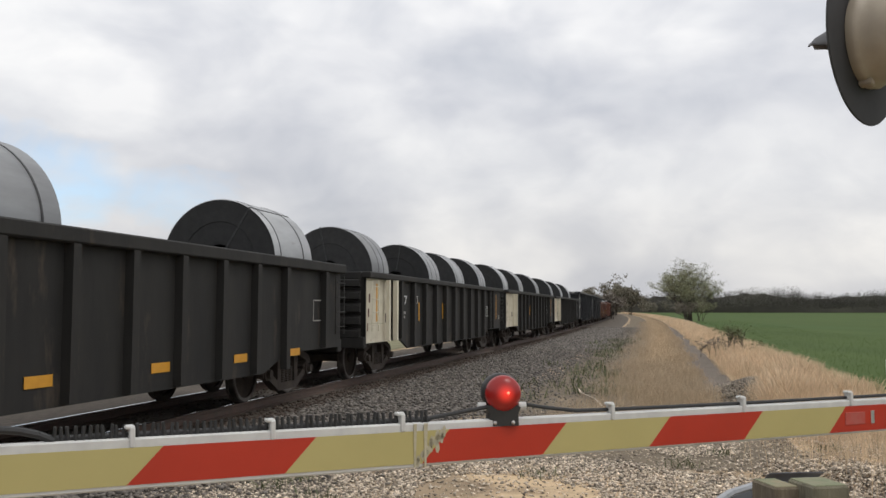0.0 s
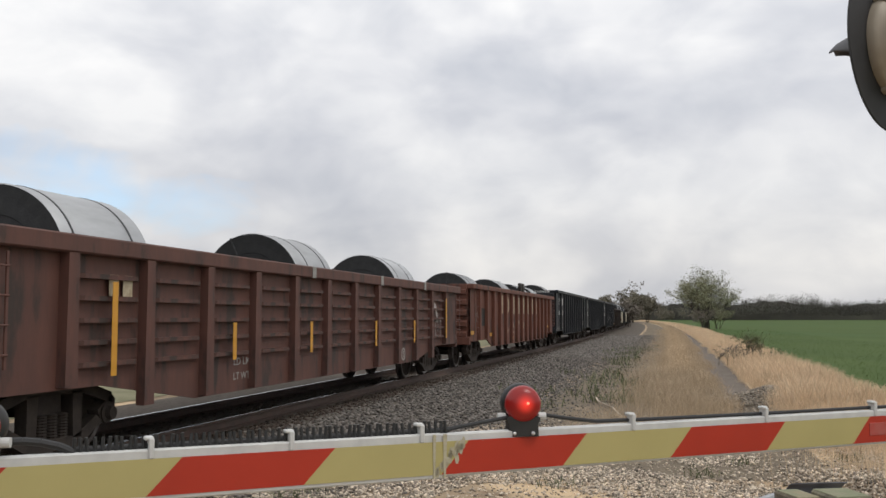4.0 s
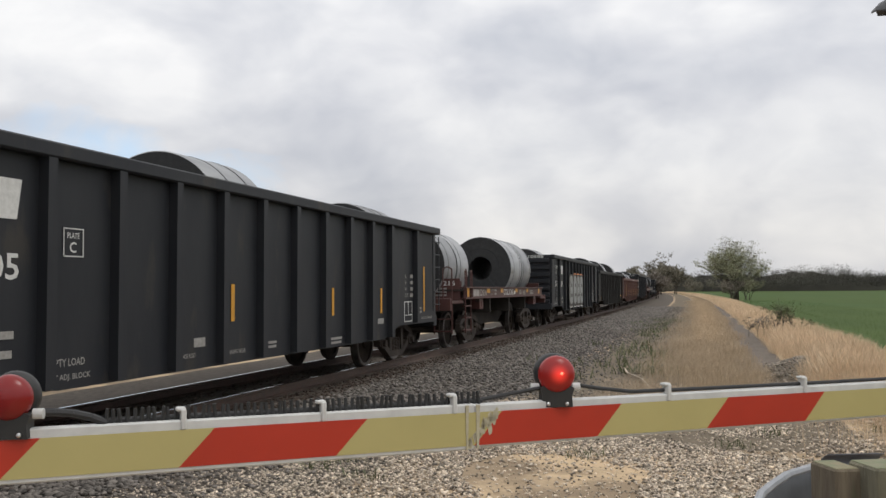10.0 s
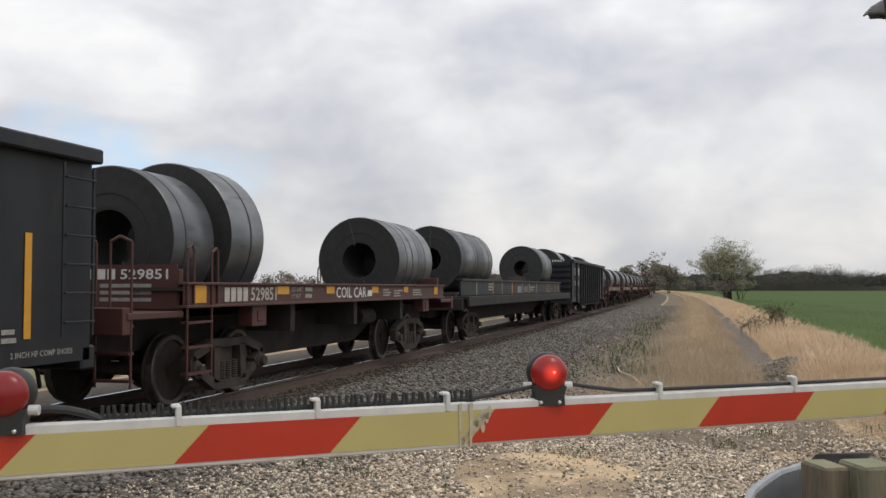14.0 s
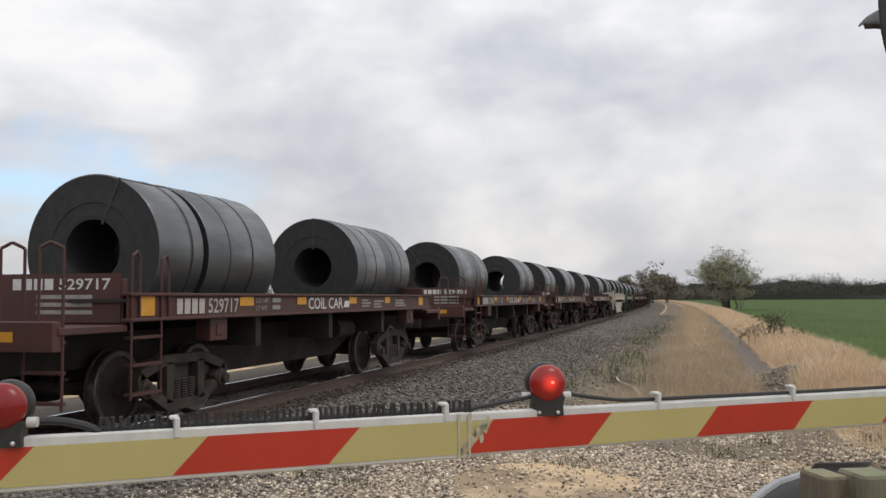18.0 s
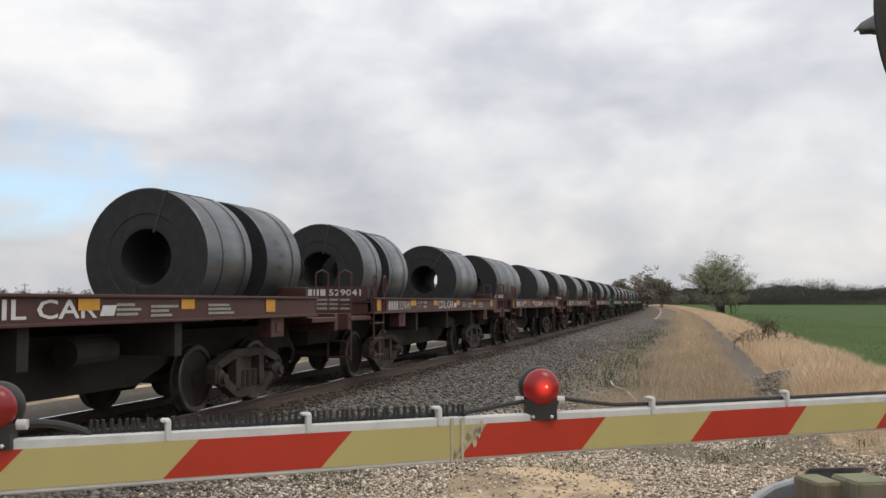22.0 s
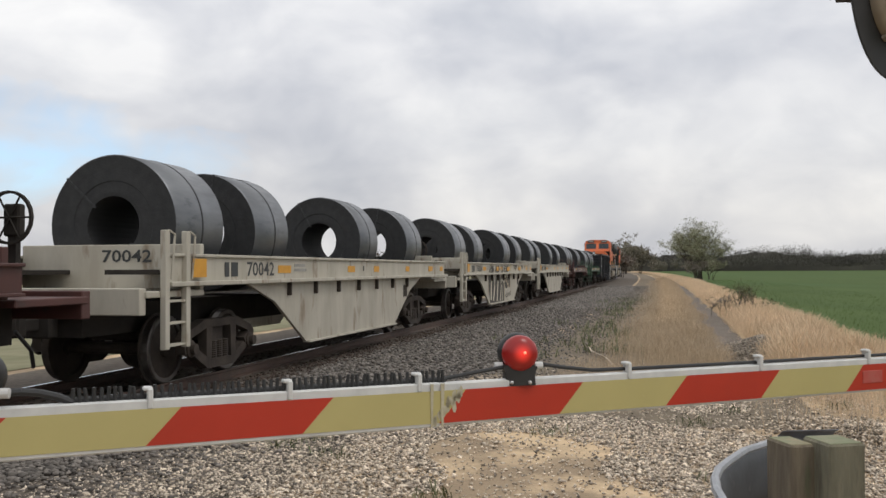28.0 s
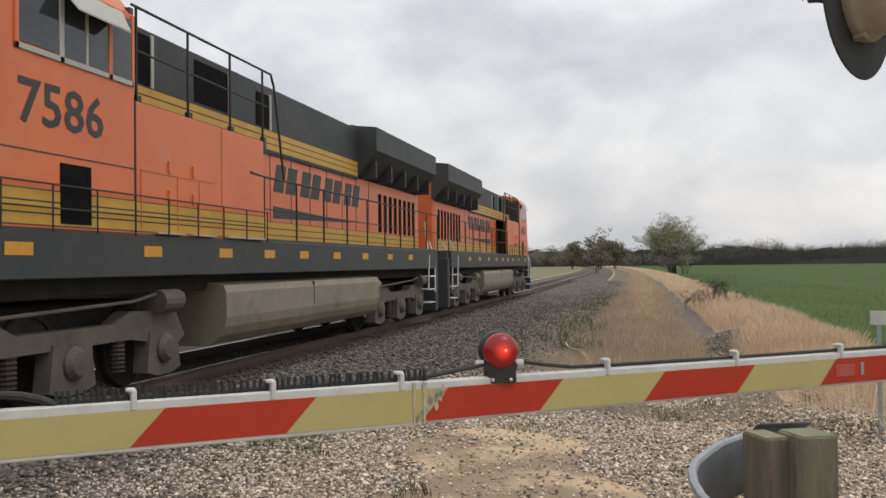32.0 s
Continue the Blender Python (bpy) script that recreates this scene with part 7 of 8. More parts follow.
# ---- locomotive ----
def locomotive(off, backwards, number):
    """A wide-cab diesel: x from the front coupler; built alike on both sides."""
    L = 23.0
    loco = thing("locomotive", "orange, yellow and dark grey diesel locomotive", "locomotive", Matrix(), "locomotives at the end of the train")
    CARS.append((loco, off))
    base = Matrix.Translation((L, 0, 0)) @ Matrix.Rotation(math.pi, 4, "Z") if backwards else Matrix()

    def lp(name, key, build, material, label="", m=Matrix(), smooth=False):
        return put(name, ("loco", key), build, material, loco, base @ m, label, smooth)

    # frame and walkway skirt
    lp("frame", "frame", lambda bm: box(bm, 1.1, L - 1.1, -1.20, 1.20, 1.20, 1.60, 0.02), M_UNDER)
    for s in (1, -1):
        m = Matrix() if s > 0 else Matrix.Scale(-1, 4, (0, 1, 0))
        sk = "n" if s > 0 else "f"
        yb = -1.50 * s

        def sb(bm, x0, x1, y0, y1, z0, z1, bevel=0.0):
            a, b = sorted((y0 * s, y1 * s))
            box(bm, x0, x1, a, b, z0, z1, bevel)
        lp("skirt", "skirt" + sk, lambda bm: sb(bm, 2.3, L - 1.0, -1.50, -1.36, 1.42, 1.93, 0.012), M_LDARK)
        lp("walkway", "walk" + sk, lambda bm: sb(bm, 9.3, L - 1.0, -1.48, -0.9, 1.93, 1.97), M_LDARK)
        # cab side, cabinet and long hood with stripes
        lp("cab_side", "cabs" + sk, lambda bm: sb(bm, 3.0, 5.52, -1.50, -1.42, 1.93, 4.52, 0.01), M_ORANGE)
        lp("cabinet_side", "cabn" + sk, lambda bm: sb(bm, 5.55, 9.42, -1.47, -1.38, 1.93, 3.52, 0.01), M_ORANGE)
        for x0, x1, yy, ky in ((3.0, 5.52, -1.504, "a"), (5.55, 9.42, -1.474, "b"), (9.42, 21.9, -0.954, "c")):
            lp("stripe_edging", "se" + sk + ky, lambda bm: sb(bm, x0 + 0.008, x1 - 0.008, yy + 0.002, yy + 0.01, 1.955, 2.325), M_LDARK)
            for k, (z0, z1) in enumerate(((1.97, 2.072), (2.090, 2.192), (2.210, 2.312))):
                lp("yellow_stripe", "ys%s%d" % (sk + ky, k), lambda bm: sb(bm, x0 + 0.01, x1 - 0.01, yy, yy + 0.01, z0, z1), M_LYELLOW)
        for k, (z0, z1) in enumerate(((3.57, 3.665), (3.685, 3.78), (3.80, 3.895))):
            lp("yellow_stripe", "yu%s%d" % (sk, k), lambda bm: sb(bm, 5.56, 15.9, -1.004, -0.99, z0, z1), M_LYELLOW)
        lp("upper_hood_side", "uph" + sk, lambda bm: sb(bm, 5.56, 15.9, -1.0, -0.93, 3.52, 4.66, 0.01), M_LDARK)
        # panel seams, doors, black door window
        lp("side_window", "cw" + sk, lambda bm: sb(bm, 3.42, 4.05, -1.512, -1.49, 3.74, 4.40), M_GLASS)
        lp("side_window", "cw2" + sk, lambda bm: sb(bm, 4.15, 4.95, -1.512, -1.49, 3.72, 4.40), M_GLASS)
        lp("side_window", "cw3" + sk, lambda bm: sb(bm, 5.05, 5.44, -1.512, -1.49, 3.72, 4.44), M_GLASS)
        for k, (x0, x1, z0, z1) in enumerate(((3.36, 5.48, 3.66, 3.72), (3.36, 3.42, 3.66, 4.45), (4.06, 4.14, 3.66, 4.45), (4.52, 4.57, 3.72, 4.4), (4.96, 5.04, 3.66, 4.5), (5.44, 5.50, 3.66, 4.5))):
            lp("window_frame", "wf%s%d" % (sk, k), lambda bm: sb(bm, x0, x1, -1.522, -1.49, z0, z1, 0.006), M_VISOR if k in (0, 2, 3) else M_ORANGE)
        def awning(bm):
            a = [(4.0, -1.51, 4.47), (5.25, -1.51, 4.47), (5.05, -1.74, 4.18), (4.05, -1.74, 4.18)]
            v = [bm.verts.new((x, yy * s, z)) for x, yy, z in a] + [bm.verts.new((x, yy * s, z + 0.02)) for x, yy, z in a]
            for f in ((0, 1, 2, 3), (7, 6, 5, 4), (0, 4, 5, 1), (1, 5, 6, 2), (2, 6, 7, 3), (3, 7, 4, 0)):
                bm.faces.new([v[i] for i in f])
            bmesh.ops.recalc_face_normals(bm, faces=bm.faces)
        lp("window_awning", "aw" + sk, awning, M_VISOR, "pale sun shade over the cab window")
        lp("door_window", "dw" + sk, lambda bm: sb(bm, 4.08, 4.62, -1.512, -1.49, 1.99, 2.62), M_VOID)
        for k, (x0, x1, z0, z1) in enumerate(((3.0, 5.5, 2.69, 2.702), (5.525, 5.55, 1.95, 3.5), (5.7, 7.65, 2.70, 2.72), (5.7, 5.72, 2.0, 2.7), (6.6, 6.62, 2.0, 2.7), (7.2, 7.22, 2.0, 2.7), (7.9, 7.92, 1.97, 3.5))):
            lp("panel_seam", "seam%s%d" % (sk, k), lambda bm: sb(bm, x0, x1, -1.507 if k < 2 else -1.480, -1.46, z0, z1), M_LDARK if k in (0, 1) else M_ORANGE)
        for k, x in enumerate((6.35, 7.0)):
            for z in (2.35, 2.72):
                lp("door_latch", "lt%s%d%d" % (sk, k, int(z * 10)), lambda bm: sb(bm, x, x + 0.06, -1.50, -1.46, z, z + 0.16, 0.008), M_ORANGE)
        for k, x in enumerate((3.22, 5.72, 7.75, 9.35, 10.9, 12.7, 14.6, 16.6, 18.6)):
            lp("sill_reflector", "sr%s%d" % (sk, k), lambda bm: sb(bm, x, x + 0.42, -1.506, -1.49, 1.66, 1.79), M_YELLOW)
        for k, (x0, x1) in enumerate(((6.0, 6.7), (6.9, 7.6), (8.0, 9.3))):
            lp("step_tread", "tr%s%d" % (sk, k), lambda bm: sb(bm, x0, x1, -1.54, -1.46, 1.945, 1.965), M_VISOR)
        # hood side with grilles
        lp("hood_side", "hs" + sk, lambda bm: sb(bm, 9.42, 21.9, -0.95, -0.85, 1.95, 3.54, 0.01), M_ORANGE)
        for k in range(8):
            lp("hood_door_seam", "hd%s%d" % (sk, k), lambda bm: sb(bm, 9.9 + k * 1.0, 9.92 + k * 1.0, -0.958, -0.94, 2.32, 3.50), M_LDARK)
        for k in range(8):
            lp("radiator_grille", "rg%s%d" % (sk, k), lambda bm: sb(bm, 17.75 + k * 0.49, 18.0 + k * 0.49, -0.965, -0.94, 2.35, 3.30, 0.005), M_VOID)
        # plain emblem blocks on the hood: dark letters' place and a bar
        for k in range(4):
            for h, (xa, xb) in enumerate(((0.0, 0.46), (0.58, 1.04))):
                lp("emblem_block", "em%s%d%d" % (sk, k, h), lambda bm: prism(bm, [(xa, 0), (xb, 0), (xb + 0.17, 0.50), (xa + 0.17, 0.50)], 0.017, Matrix.Translation((11.05 + k * 1.32, -0.957 if s > 0 else 0.94, 2.86))), M_LDARK)
        lp("emblem_bar", "eb" + sk, lambda bm: prism(bm, [(11.05, 2.38), (15.9, 2.50), (11.05, 2.60)], 0.017, Matrix.Translation((0, -0.957 if s > 0 else 0.94, 0))), M_LDARK)
        # radiator wings
        def wing(bm):
            pts = [(-1.0, 3.60), (-1.46, 4.15), (-1.46, 4.68), (-0.9, 4.74), (-0.9, 3.60)]
            prism(bm, [(yy * s, z) for yy, z in pts], 6.2, Matrix(((0, 1, 0, 15.9), (1, 0, 0, 0), (0, 0, 1, 0), (0, 0, 0, 1))))
        lp("radiator_wing", "wing" + sk, wing, M_LDARK)
        for k in range(5):
            lp("wing_brace", "wb%s%d" % (sk, k), lambda bm: sb(bm, 16.2 + k * 1.35, 16.3 + k * 1.35, -1.35, -0.95, 3.55, 3.95), M_LDARK)
        # handrails: walkway and roof walk
        def rail_low(bm):
            n = 10
            for i in range(n):
                x = 9.45 + i * (22.2 - 9.45) / (n - 1)
                pipe(bm, [(x, -1.46 * s, 1.95), (x, -1.46 * s, 2.95)], 0.018, 6)
            pipe(bm, [(8.9, -1.48 * s, 2.98), (9.45, -1.46 * s, 2.96), (22.2, -1.46 * s, 2.96)], 0.018, 6)
            pipe(bm, [(9.45, -1.46 * s, 2.45), (22.2, -1.46 * s, 2.45)], 0.012, 6)
        lp("walkway_handrail", "hr" + sk, rail_low, M_BLACK)
        def rail_cab(bm):
            for i in range(9):
                x = 3.1 + i * 0.78
                pipe(bm, [(x, -1.56 * s, 1.90), (x, -1.56 * s, 2.38)], 0.010, 5)
            for z in (2.38, 2.14):
                pipe(bm, [(3.0, -1.56 * s, z), (9.4, -1.55 * s, z)], 0.010, 6)
        lp("cab_handrail", "hc" + sk, rail_cab, M_BLACK)
        def rail_top(bm):
            for x in (5.7, 7.0, 8.3, 9.5):
                pipe(bm, [(x, -1.42 * s, 3.50), (x, -1.42 * s, 4.68)], 0.02, 6)
                box(bm, x - 0.05, x + 0.05, min(-1.46 * s, -1.40 * s), max(-1.46 * s, -1.40 * s), 3.35, 3.6)
            pipe(bm, [(5.6, -1.42 * s, 4.68), (9.85, -1.42 * s, 4.68), (10.0, -1.41 * s, 4.5), (10.35, -1.44 * s, 2.98)], 0.02, 6)
            pipe(bm, [(5.6, -1.42 * s, 4.15), (9.7, -1.42 * s, 4.12)], 0.015, 6)
        lp("roof_handrail", "rt" + sk, rail_top, M_BLACK)
        for k, (x0, x1, z0, z1) in enumerate(((5.95, 6.75, 3.93, 4.58), (8.0, 9.1, 3.95, 4.56), (10.2, 10.75, 3.93, 4.5))):
            lp("upper_grille", "ug%s%d" % (sk, k), lambda bm: sb(bm, x0, x1, -1.012, -0.99, z0, z1), M_VOID)
            lp("grille_frame", "uf%s%d" % (sk, k), lambda bm: sb(bm, x1, x1 + 0.07, -1.03, -0.99, z0 - 0.03, z1 + 0.03, 0.006), M_VISOR)
        # white rails and steps at the corners
        for xx, kk in ((1.35, "a"), (L - 1.35, "b")):
            d = 1 if xx < 5 else -1
            def corner(bm):
                pipe(bm, [(xx + d * 0.75, -1.48 * s, 0.85), (xx + d * 0.72, -1.50 * s, 1.75), (xx + d * 0.25, -1.30 * s, 2.35), (xx + d * 0.30, -1.28 * s, 2.75)], 0.022, 6)
                pipe(bm, [(xx - d * 0.10, -1.48 * s, 0.75), (xx - d * 0.10, -1.48 * s, 1.65), (xx - d * 0.4, -1.25 * s, 2.2)], 0.022, 6)
            lp("corner_handrail", "ch" + sk + kk, corner, M_HANDRAIL, "white corner handrail")
            for z in (0.45, 0.82, 1.19):
                lp("step", "stp%s%s%d" % (sk, kk, int(z * 100)), lambda bm: sb(bm, min(xx, xx + d * 0.62), max(xx, xx + d * 0.62), -1.50, -1.15, z, z + 0.03), M_HANDRAIL)
            lp("step_well", "stw%s%s" % (sk, kk), lambda bm: sb(bm, min(xx, xx + d * 0.66), max(xx, xx + d * 0.66), -1.16, -1.10, 0.40, 1.9), M_LDARK)
        if s > 0:
            for nx, nw in ((3.42, 1.45),):
                o = stencil(loco, number, nx, 2.95, nw, 0.46, -1.506, M_LDARK, far=False)
                o.matrix_basis = base @ o.matrix_basis
        else:
            o = stencil(loco, number, 3.42, 2.95, 1.45, 0.46, -1.506, M_LDARK, far=True)
            o.matrix_basis = base @ o.matrix_basis
    # cab roof and front
    def cab_roof(bm):
        pts = [(-1.50, 4.50), (-1.30, 4.74), (-0.8, 4.86), (0.8, 4.86), (1.30, 4.74), (1.50, 4.50)]
        prism(bm, pts, 2.6, Matrix(((0, 1, 0, 2.92), (1, 0, 0, 0), (0, 0, 1, 0), (0, 0, 0, 1))))
    lp("cab_roof", "roof", cab_roof, M_ORANGE)
    lp("cab_rear", "crear", lambda bm: box(bm, 5.44, 5.52, -1.49, 1.49, 1.95, 4.6), M_LDARK)
    # windscreen wall: two panes in a sloped frame
    def front(bm):
        v = [bm.verts.new(c) for c in ((2.9, -1.5, 4.50), (2.9, 1.5, 4.50), (2.55, 1.5, 3.50), (2.55, -1.5, 3.50), (2.98, -1.5, 4.50), (2.98, 1.5, 4.50), (2.63, 1.5, 3.50), (2.63, -1.5, 3.50))]
        for f in ((0, 1, 2, 3), (7, 6, 5, 4), (0, 4, 5, 1), (1, 5, 6, 2), (2, 6, 7, 3), (3, 7, 4, 0)):
            bm.faces.new([v[i] for i in f])
        bmesh.ops.recalc_face_normals(bm, faces=bm.faces)
    lp("windscreen_wall", "front", front, M_ORANGE)
    def side_tri(bm):
        for sy in (-1, 1):
            prism(bm, [(2.55, 3.5), (3.05, 3.5), (3.05, 4.5), (2.9, 4.5)], 0.08, Matrix.Translation((0, 1.42 if sy > 0 else -1.5, 0)))
            prism(bm, [(2.2, 1.95), (3.05, 1.95), (3.05, 3.5), (2.55, 3.5)], 0.08, Matrix.Translation((0, 1.42 if sy > 0 else -1.5, 0)))
    lp("cab_corner", "tri", side_tri, M_ORANGE)
    for s in (-1, 1):
        def pane(bm):
            a, b = (0.16, 1.30) if s > 0 else (-1.30, -0.16)
            v = [bm.verts.new(c) for c in ((2.868, a, 4.42), (2.868, b, 4.42), (2.648, b, 3.80), (2.648, a, 3.80))]
            bm.faces.new(v)
            r = bmesh.ops.extrude_face_region(bm, geom=list(bm.faces))
            for g in r["geom"]:
                if isinstance(g, bmesh.types.BMVert):
                    g.co.x -= 0.012
            bmesh.ops.recalc_face_normals(bm, faces=bm.faces)
        lp("windscreen_pane", "pane%d" % s, pane, M_GLASS)
        lp("wiper", "wip%d" % s, lambda bm: pipe(bm, [(2.60, s * 0.75, 3.78), (2.78, s * 0.55, 4.25)], 0.012, 5), M_BLACK)
        lp("number_board", "nb%d" % s, lambda bm: box(bm, 2.72, 2.95, s * 0.75 - 0.36, s * 0.75 + 0.36, 4.52, 4.80, 0.02), M_BLACK)
        o = stencil(loco, number, 2.71, 4.57, 0.56, 0.17, s * 0.75 + 0.28, M_STENCIL, end=True)
        o.matrix_basis = base @ o.matrix_basis
    # nose
    def nose(bm):
        pts = [(-1.20, 1.95), (-1.20, 3.15), (-0.75, 3.52), (0.75, 3.52), (1.20, 3.15), (1.20, 1.95)]
        prism(bm, pts, 1.35, Matrix(((0, 1, 0, 1.42), (1, 0, 0, 0), (0, 0, 1, 0), (0, 0, 0, 1))))
    lp("nose", "nose", nose, M_ORANGE)
    lp("nose_stripe", "nst", lambda bm: box(bm, 1.40, 2.6, -1.215, 1.215, 1.97, 2.28), M_LYELLOW)
    lp("nose_door", "ndoor", lambda bm: box(bm, 1.40, 1.43, -0.75, 0.05, 2.0, 3.3, 0.01), M_ORANGE)
    lp("nose_door_window", "ndw", lambda bm: box(bm, 1.385, 1.42, -0.52, -0.15, 2.85, 3.2, 0.03), M_BLACK)
    for k in range(3):
        lp("emblem_block", "nem%d" % k, lambda bm: box(bm, 1.412, 1.425, -1.1 + k * 0.7, -0.6 + k * 0.7, 2.5, 2.74), M_LDARK)
    for k in range(2):
        lp("headlamp", "hl%d" % k, lambda bm: lathe(bm, [(0.0, 0.0), (0.09, 0.0), (0.105, -0.03), (0.105, -0.06)], Matrix.Translation((1.40, 0.33, 3.10 + 0.25 * k)) @ pose(0, 0, 0, 0, -90, 0), 16), M_HEADLAMP)
    lp("headlamp_box", "hlb", lambda bm: box(bm, 1.405, 1.5, 0.2, 0.47, 2.97, 3.48, 0.02), M_BLACK)
    lp("pilot", "pilot", lambda bm: box(bm, 0.72, 1.0, -1.45, 1.45, 0.18, 1.75, 0.03), M_LDARK)
    lp("pilot", "pilot2", lambda bm: box(bm, L - 1.0, L - 0.72, -1.45, 1.45, 0.18, 1.75, 0.03), M_LDARK)
    lp("front_platform", "fplat", lambda bm: box(bm, 0.75, 2.4, -1.4, 1.4, 1.75, 1.93, 0.01), M_LDARK)
    lp("rear_platform", "rplat", lambda bm: box(bm, L - 1.6, L - 0.75, -1.4, 1.4, 1.75, 1.93, 0.01), M_LDARK)
    # roofs
    lp("hood_roof", "hroof", lambda bm: prism(bm, [(-0.99, 3.5), (-0.99, 4.64), (-0.6, 4.78), (0.6, 4.78), (0.99, 4.64), (0.99, 3.5)], 10.4, Matrix(((0, 1, 0, 5.56), (1, 0, 0, 0), (0, 0, 1, 0), (0, 0, 0, 1)))), M_LDARK)
    lp("radiator_roof", "rroof", lambda bm: box(bm, 15.9, 22.0, -0.92, 0.92, 3.5, 4.76, 0.02), M_LDARK)
    lp("rear_hood", "rhood", lambda bm: box(bm, 21.8, 22.05, -0.93, 0.93, 1.95, 4.5, 0.04), M_ORANGE)
    lp("exhaust", "exh", lambda bm: box(bm, 13.2, 14.2, -0.35, 0.35, 4.5, 4.68, 0.03), M_LDARK)
    lp("horn", "horn", lambda bm: pipe(bm, [(11.6, -0.3, 4.58), (12.3, -0.3, 4.62)], 0.05, 8), M_LDARK)
    # fuel tank and trucks
    def tank(bm):
        prism(bm, [(sy * yy, z) for sy, row in ((-1, ((1.25, 1.30), (1.46, 1.26), (1.50, 1.16), (1.50, 0.80), (1.47, 0.66), (1.40, 0.53), (1.28, 0.43), (1.10, 0.38))), (1, ((1.10, 0.38), (1.28, 0.43), (1.40, 0.53), (1.47, 0.66), (1.50, 0.80), (1.50, 1.16), (1.46, 1.26), (1.25, 1.30)))) for yy, z in row], 7.9, Matrix(((0, 1, 0, 7.97), (1, 0, 0, 0), (0, 0, 1, 0), (0, 0, 0, 1))))
    lp("fuel_tank", "tank", tank, M_TANK, "dusty grey-brown fuel tank")
    lp("tank_seam", "tseam", lambda bm: box(bm, 11.6, 11.63, -1.503, 1.503, 0.85, 1.25), M_UNDER)
    for tx, nm in ((4.55, "a"), (18.45, "b")):
        tk = lp("truck", "lt" + nm, lambda bm: box(bm, tx - 2.3, tx + 2.3, -0.75, 0.75, 0.62, 1.12, 0.03), M_UNDER)
        for s in (-1, 1):
            def sf(bm):
                yy = 1.08 if s > 0 else -1.30
                prism(bm, [(-2.55, 0.62), (-2.3, 0.95), (-1.2, 1.0), (-0.9, 0.86), (0.9, 0.86), (1.2, 1.0), (2.3, 0.95), (2.55, 0.62), (2.3, 0.50), (1.2, 0.66), (-1.2, 0.66), (-2.3, 0.50)], 0.22, Matrix.Translation((tx, yy, 0)))
                for ax in (-1.95, 0.0, 1.95):
                    prism(bm, [(-0.42, 0.22), (-0.16, 0.16), (0.16, 0.16), (0.42, 0.22), (0.34, 0.72), (-0.34, 0.72)], 0.2, Matrix.Translation((tx + ax, yy + (0.05 if s > 0 else -0.03), 0)))
            put("side_frame", ("loco", "sf%s%d" % (nm, s)), sf, M_LTRUCK, tk)
            for ax in (-1.95, 0.0, 1.95):
                put("wheel", ("locow",), lambda bm: wheel_mesh(bm, 0.53), M_GRIME, tk, Matrix.Translation((tx + ax, s * 0.735, 0.53)) @ Matrix.Rotation(0 if s < 0 else math.pi, 4, "Z"))
                put("journal_box", ("locoj",), lambda bm: lathe(bm, [(0.0, -0.07), (0.13, -0.06), (0.19, 0.0), (0.19, 0.05)], pose(0, 0, 0, -90, 0, 0), 14), M_LTRUCK, tk, Matrix.Translation((tx + ax, s * 1.36, 0.50)) @ Matrix.Rotation(0 if s < 0 else math.pi, 4, "Z"))
                if ax < 1:
                    put("coil_spring", ("locos",), lambda bm: lathe(bm, [(0.0, 0.3)] + [(0.10 - 0.018 * (k % 2), 0.30 + 0.025 * k) for k in range(15)] + [(0.0, 0.66)], Matrix(), 10), M_GRIME, tk, Matrix.Translation((tx + ax + 0.98, s * 1.25, 0.0)))
            put("brake_cylinder", ("loco", "bc%s%d" % (nm, s)), lambda bm: cyl(bm, (tx + 1.7, s * 1.36, 1.10), (tx + 2.2, s * 1.36, 1.10), 0.15, 14), M_LTRUCK, tk)
            put("air_pipe", ("loco", "ap%s%d" % (nm, s)), lambda bm: pipe(bm, [(tx - 2.3, s * 1.34, 1.02), (tx + 1.2, s * 1.34, 1.12), (tx + 1.9, s * 1.36, 1.22), (tx + 2.4, s * 1.36, 1.18)], 0.022, 6), M_LTRUCK, tk)
    lp("air_reservoir", "ares", lambda bm: (cyl(bm, (15.75, -1.15, 1.05), (16.6, -1.15, 1.05), 0.2, 14), cyl(bm, (15.75, 1.15, 1.05), (16.6, 1.15, 1.05), 0.2, 14)), M_TANK)
    for x, f in ((0.02, -1), (L - 0.02, 1)):
        coupler(loco, x, f)
    return loco


# ---- the train, from its head towards its tail; metres at the start of the clip ----
HI = lambda *xs: [(x, 1.5, 1.05, 2.18) for x in xs]
LO = lambda *xs: [(x, 1.25, 1.06, 2.36) for x in xs]
OLD = lambda *xs: [(x, 1.7, 0.95, 2.08) for x in xs]
old_gondola(32.0, 18.1, "plain", LO(3, 9))
old_gondola(50.05, 18.25, "plain", [(7.9, 1.6, 1.05, 2.36), (15.3, 1.7, 1.06, 2.36)])
low_gondola(68.35, "4217", [(2.5, 1.3, 1.06, 2.36), (8.0, 1.25, 1.04, 2.34), (11.6, 1.25, 1.04, 2.32), (15.5, 1.2, 1.05, 2.34)])
low_gondola(86.62, "4448", LO(2.6, 7.2, 13.4))
low_gondola(104.9, "4362", LO(2.6, 8.8, 14.9), signs=True)
tall_gondola(123.6, "210334")
tall_gondola(141.45, "")
old_gondola(159.3, 20.2, "ribbed", OLD(3, 9.5, 15.5))
old_gondola(179.75, 20.4, "ivory", [(3.6, 1.7, 0.95, 2.05), (9.9, 1.7, 0.95, 2.08), (14.75, 1.65, 0.95, 2.05), (17.8, 1.6, 0.95, 2.05)], mark="62798")
tall_gondola(200.4, "210458", HI(2.0))
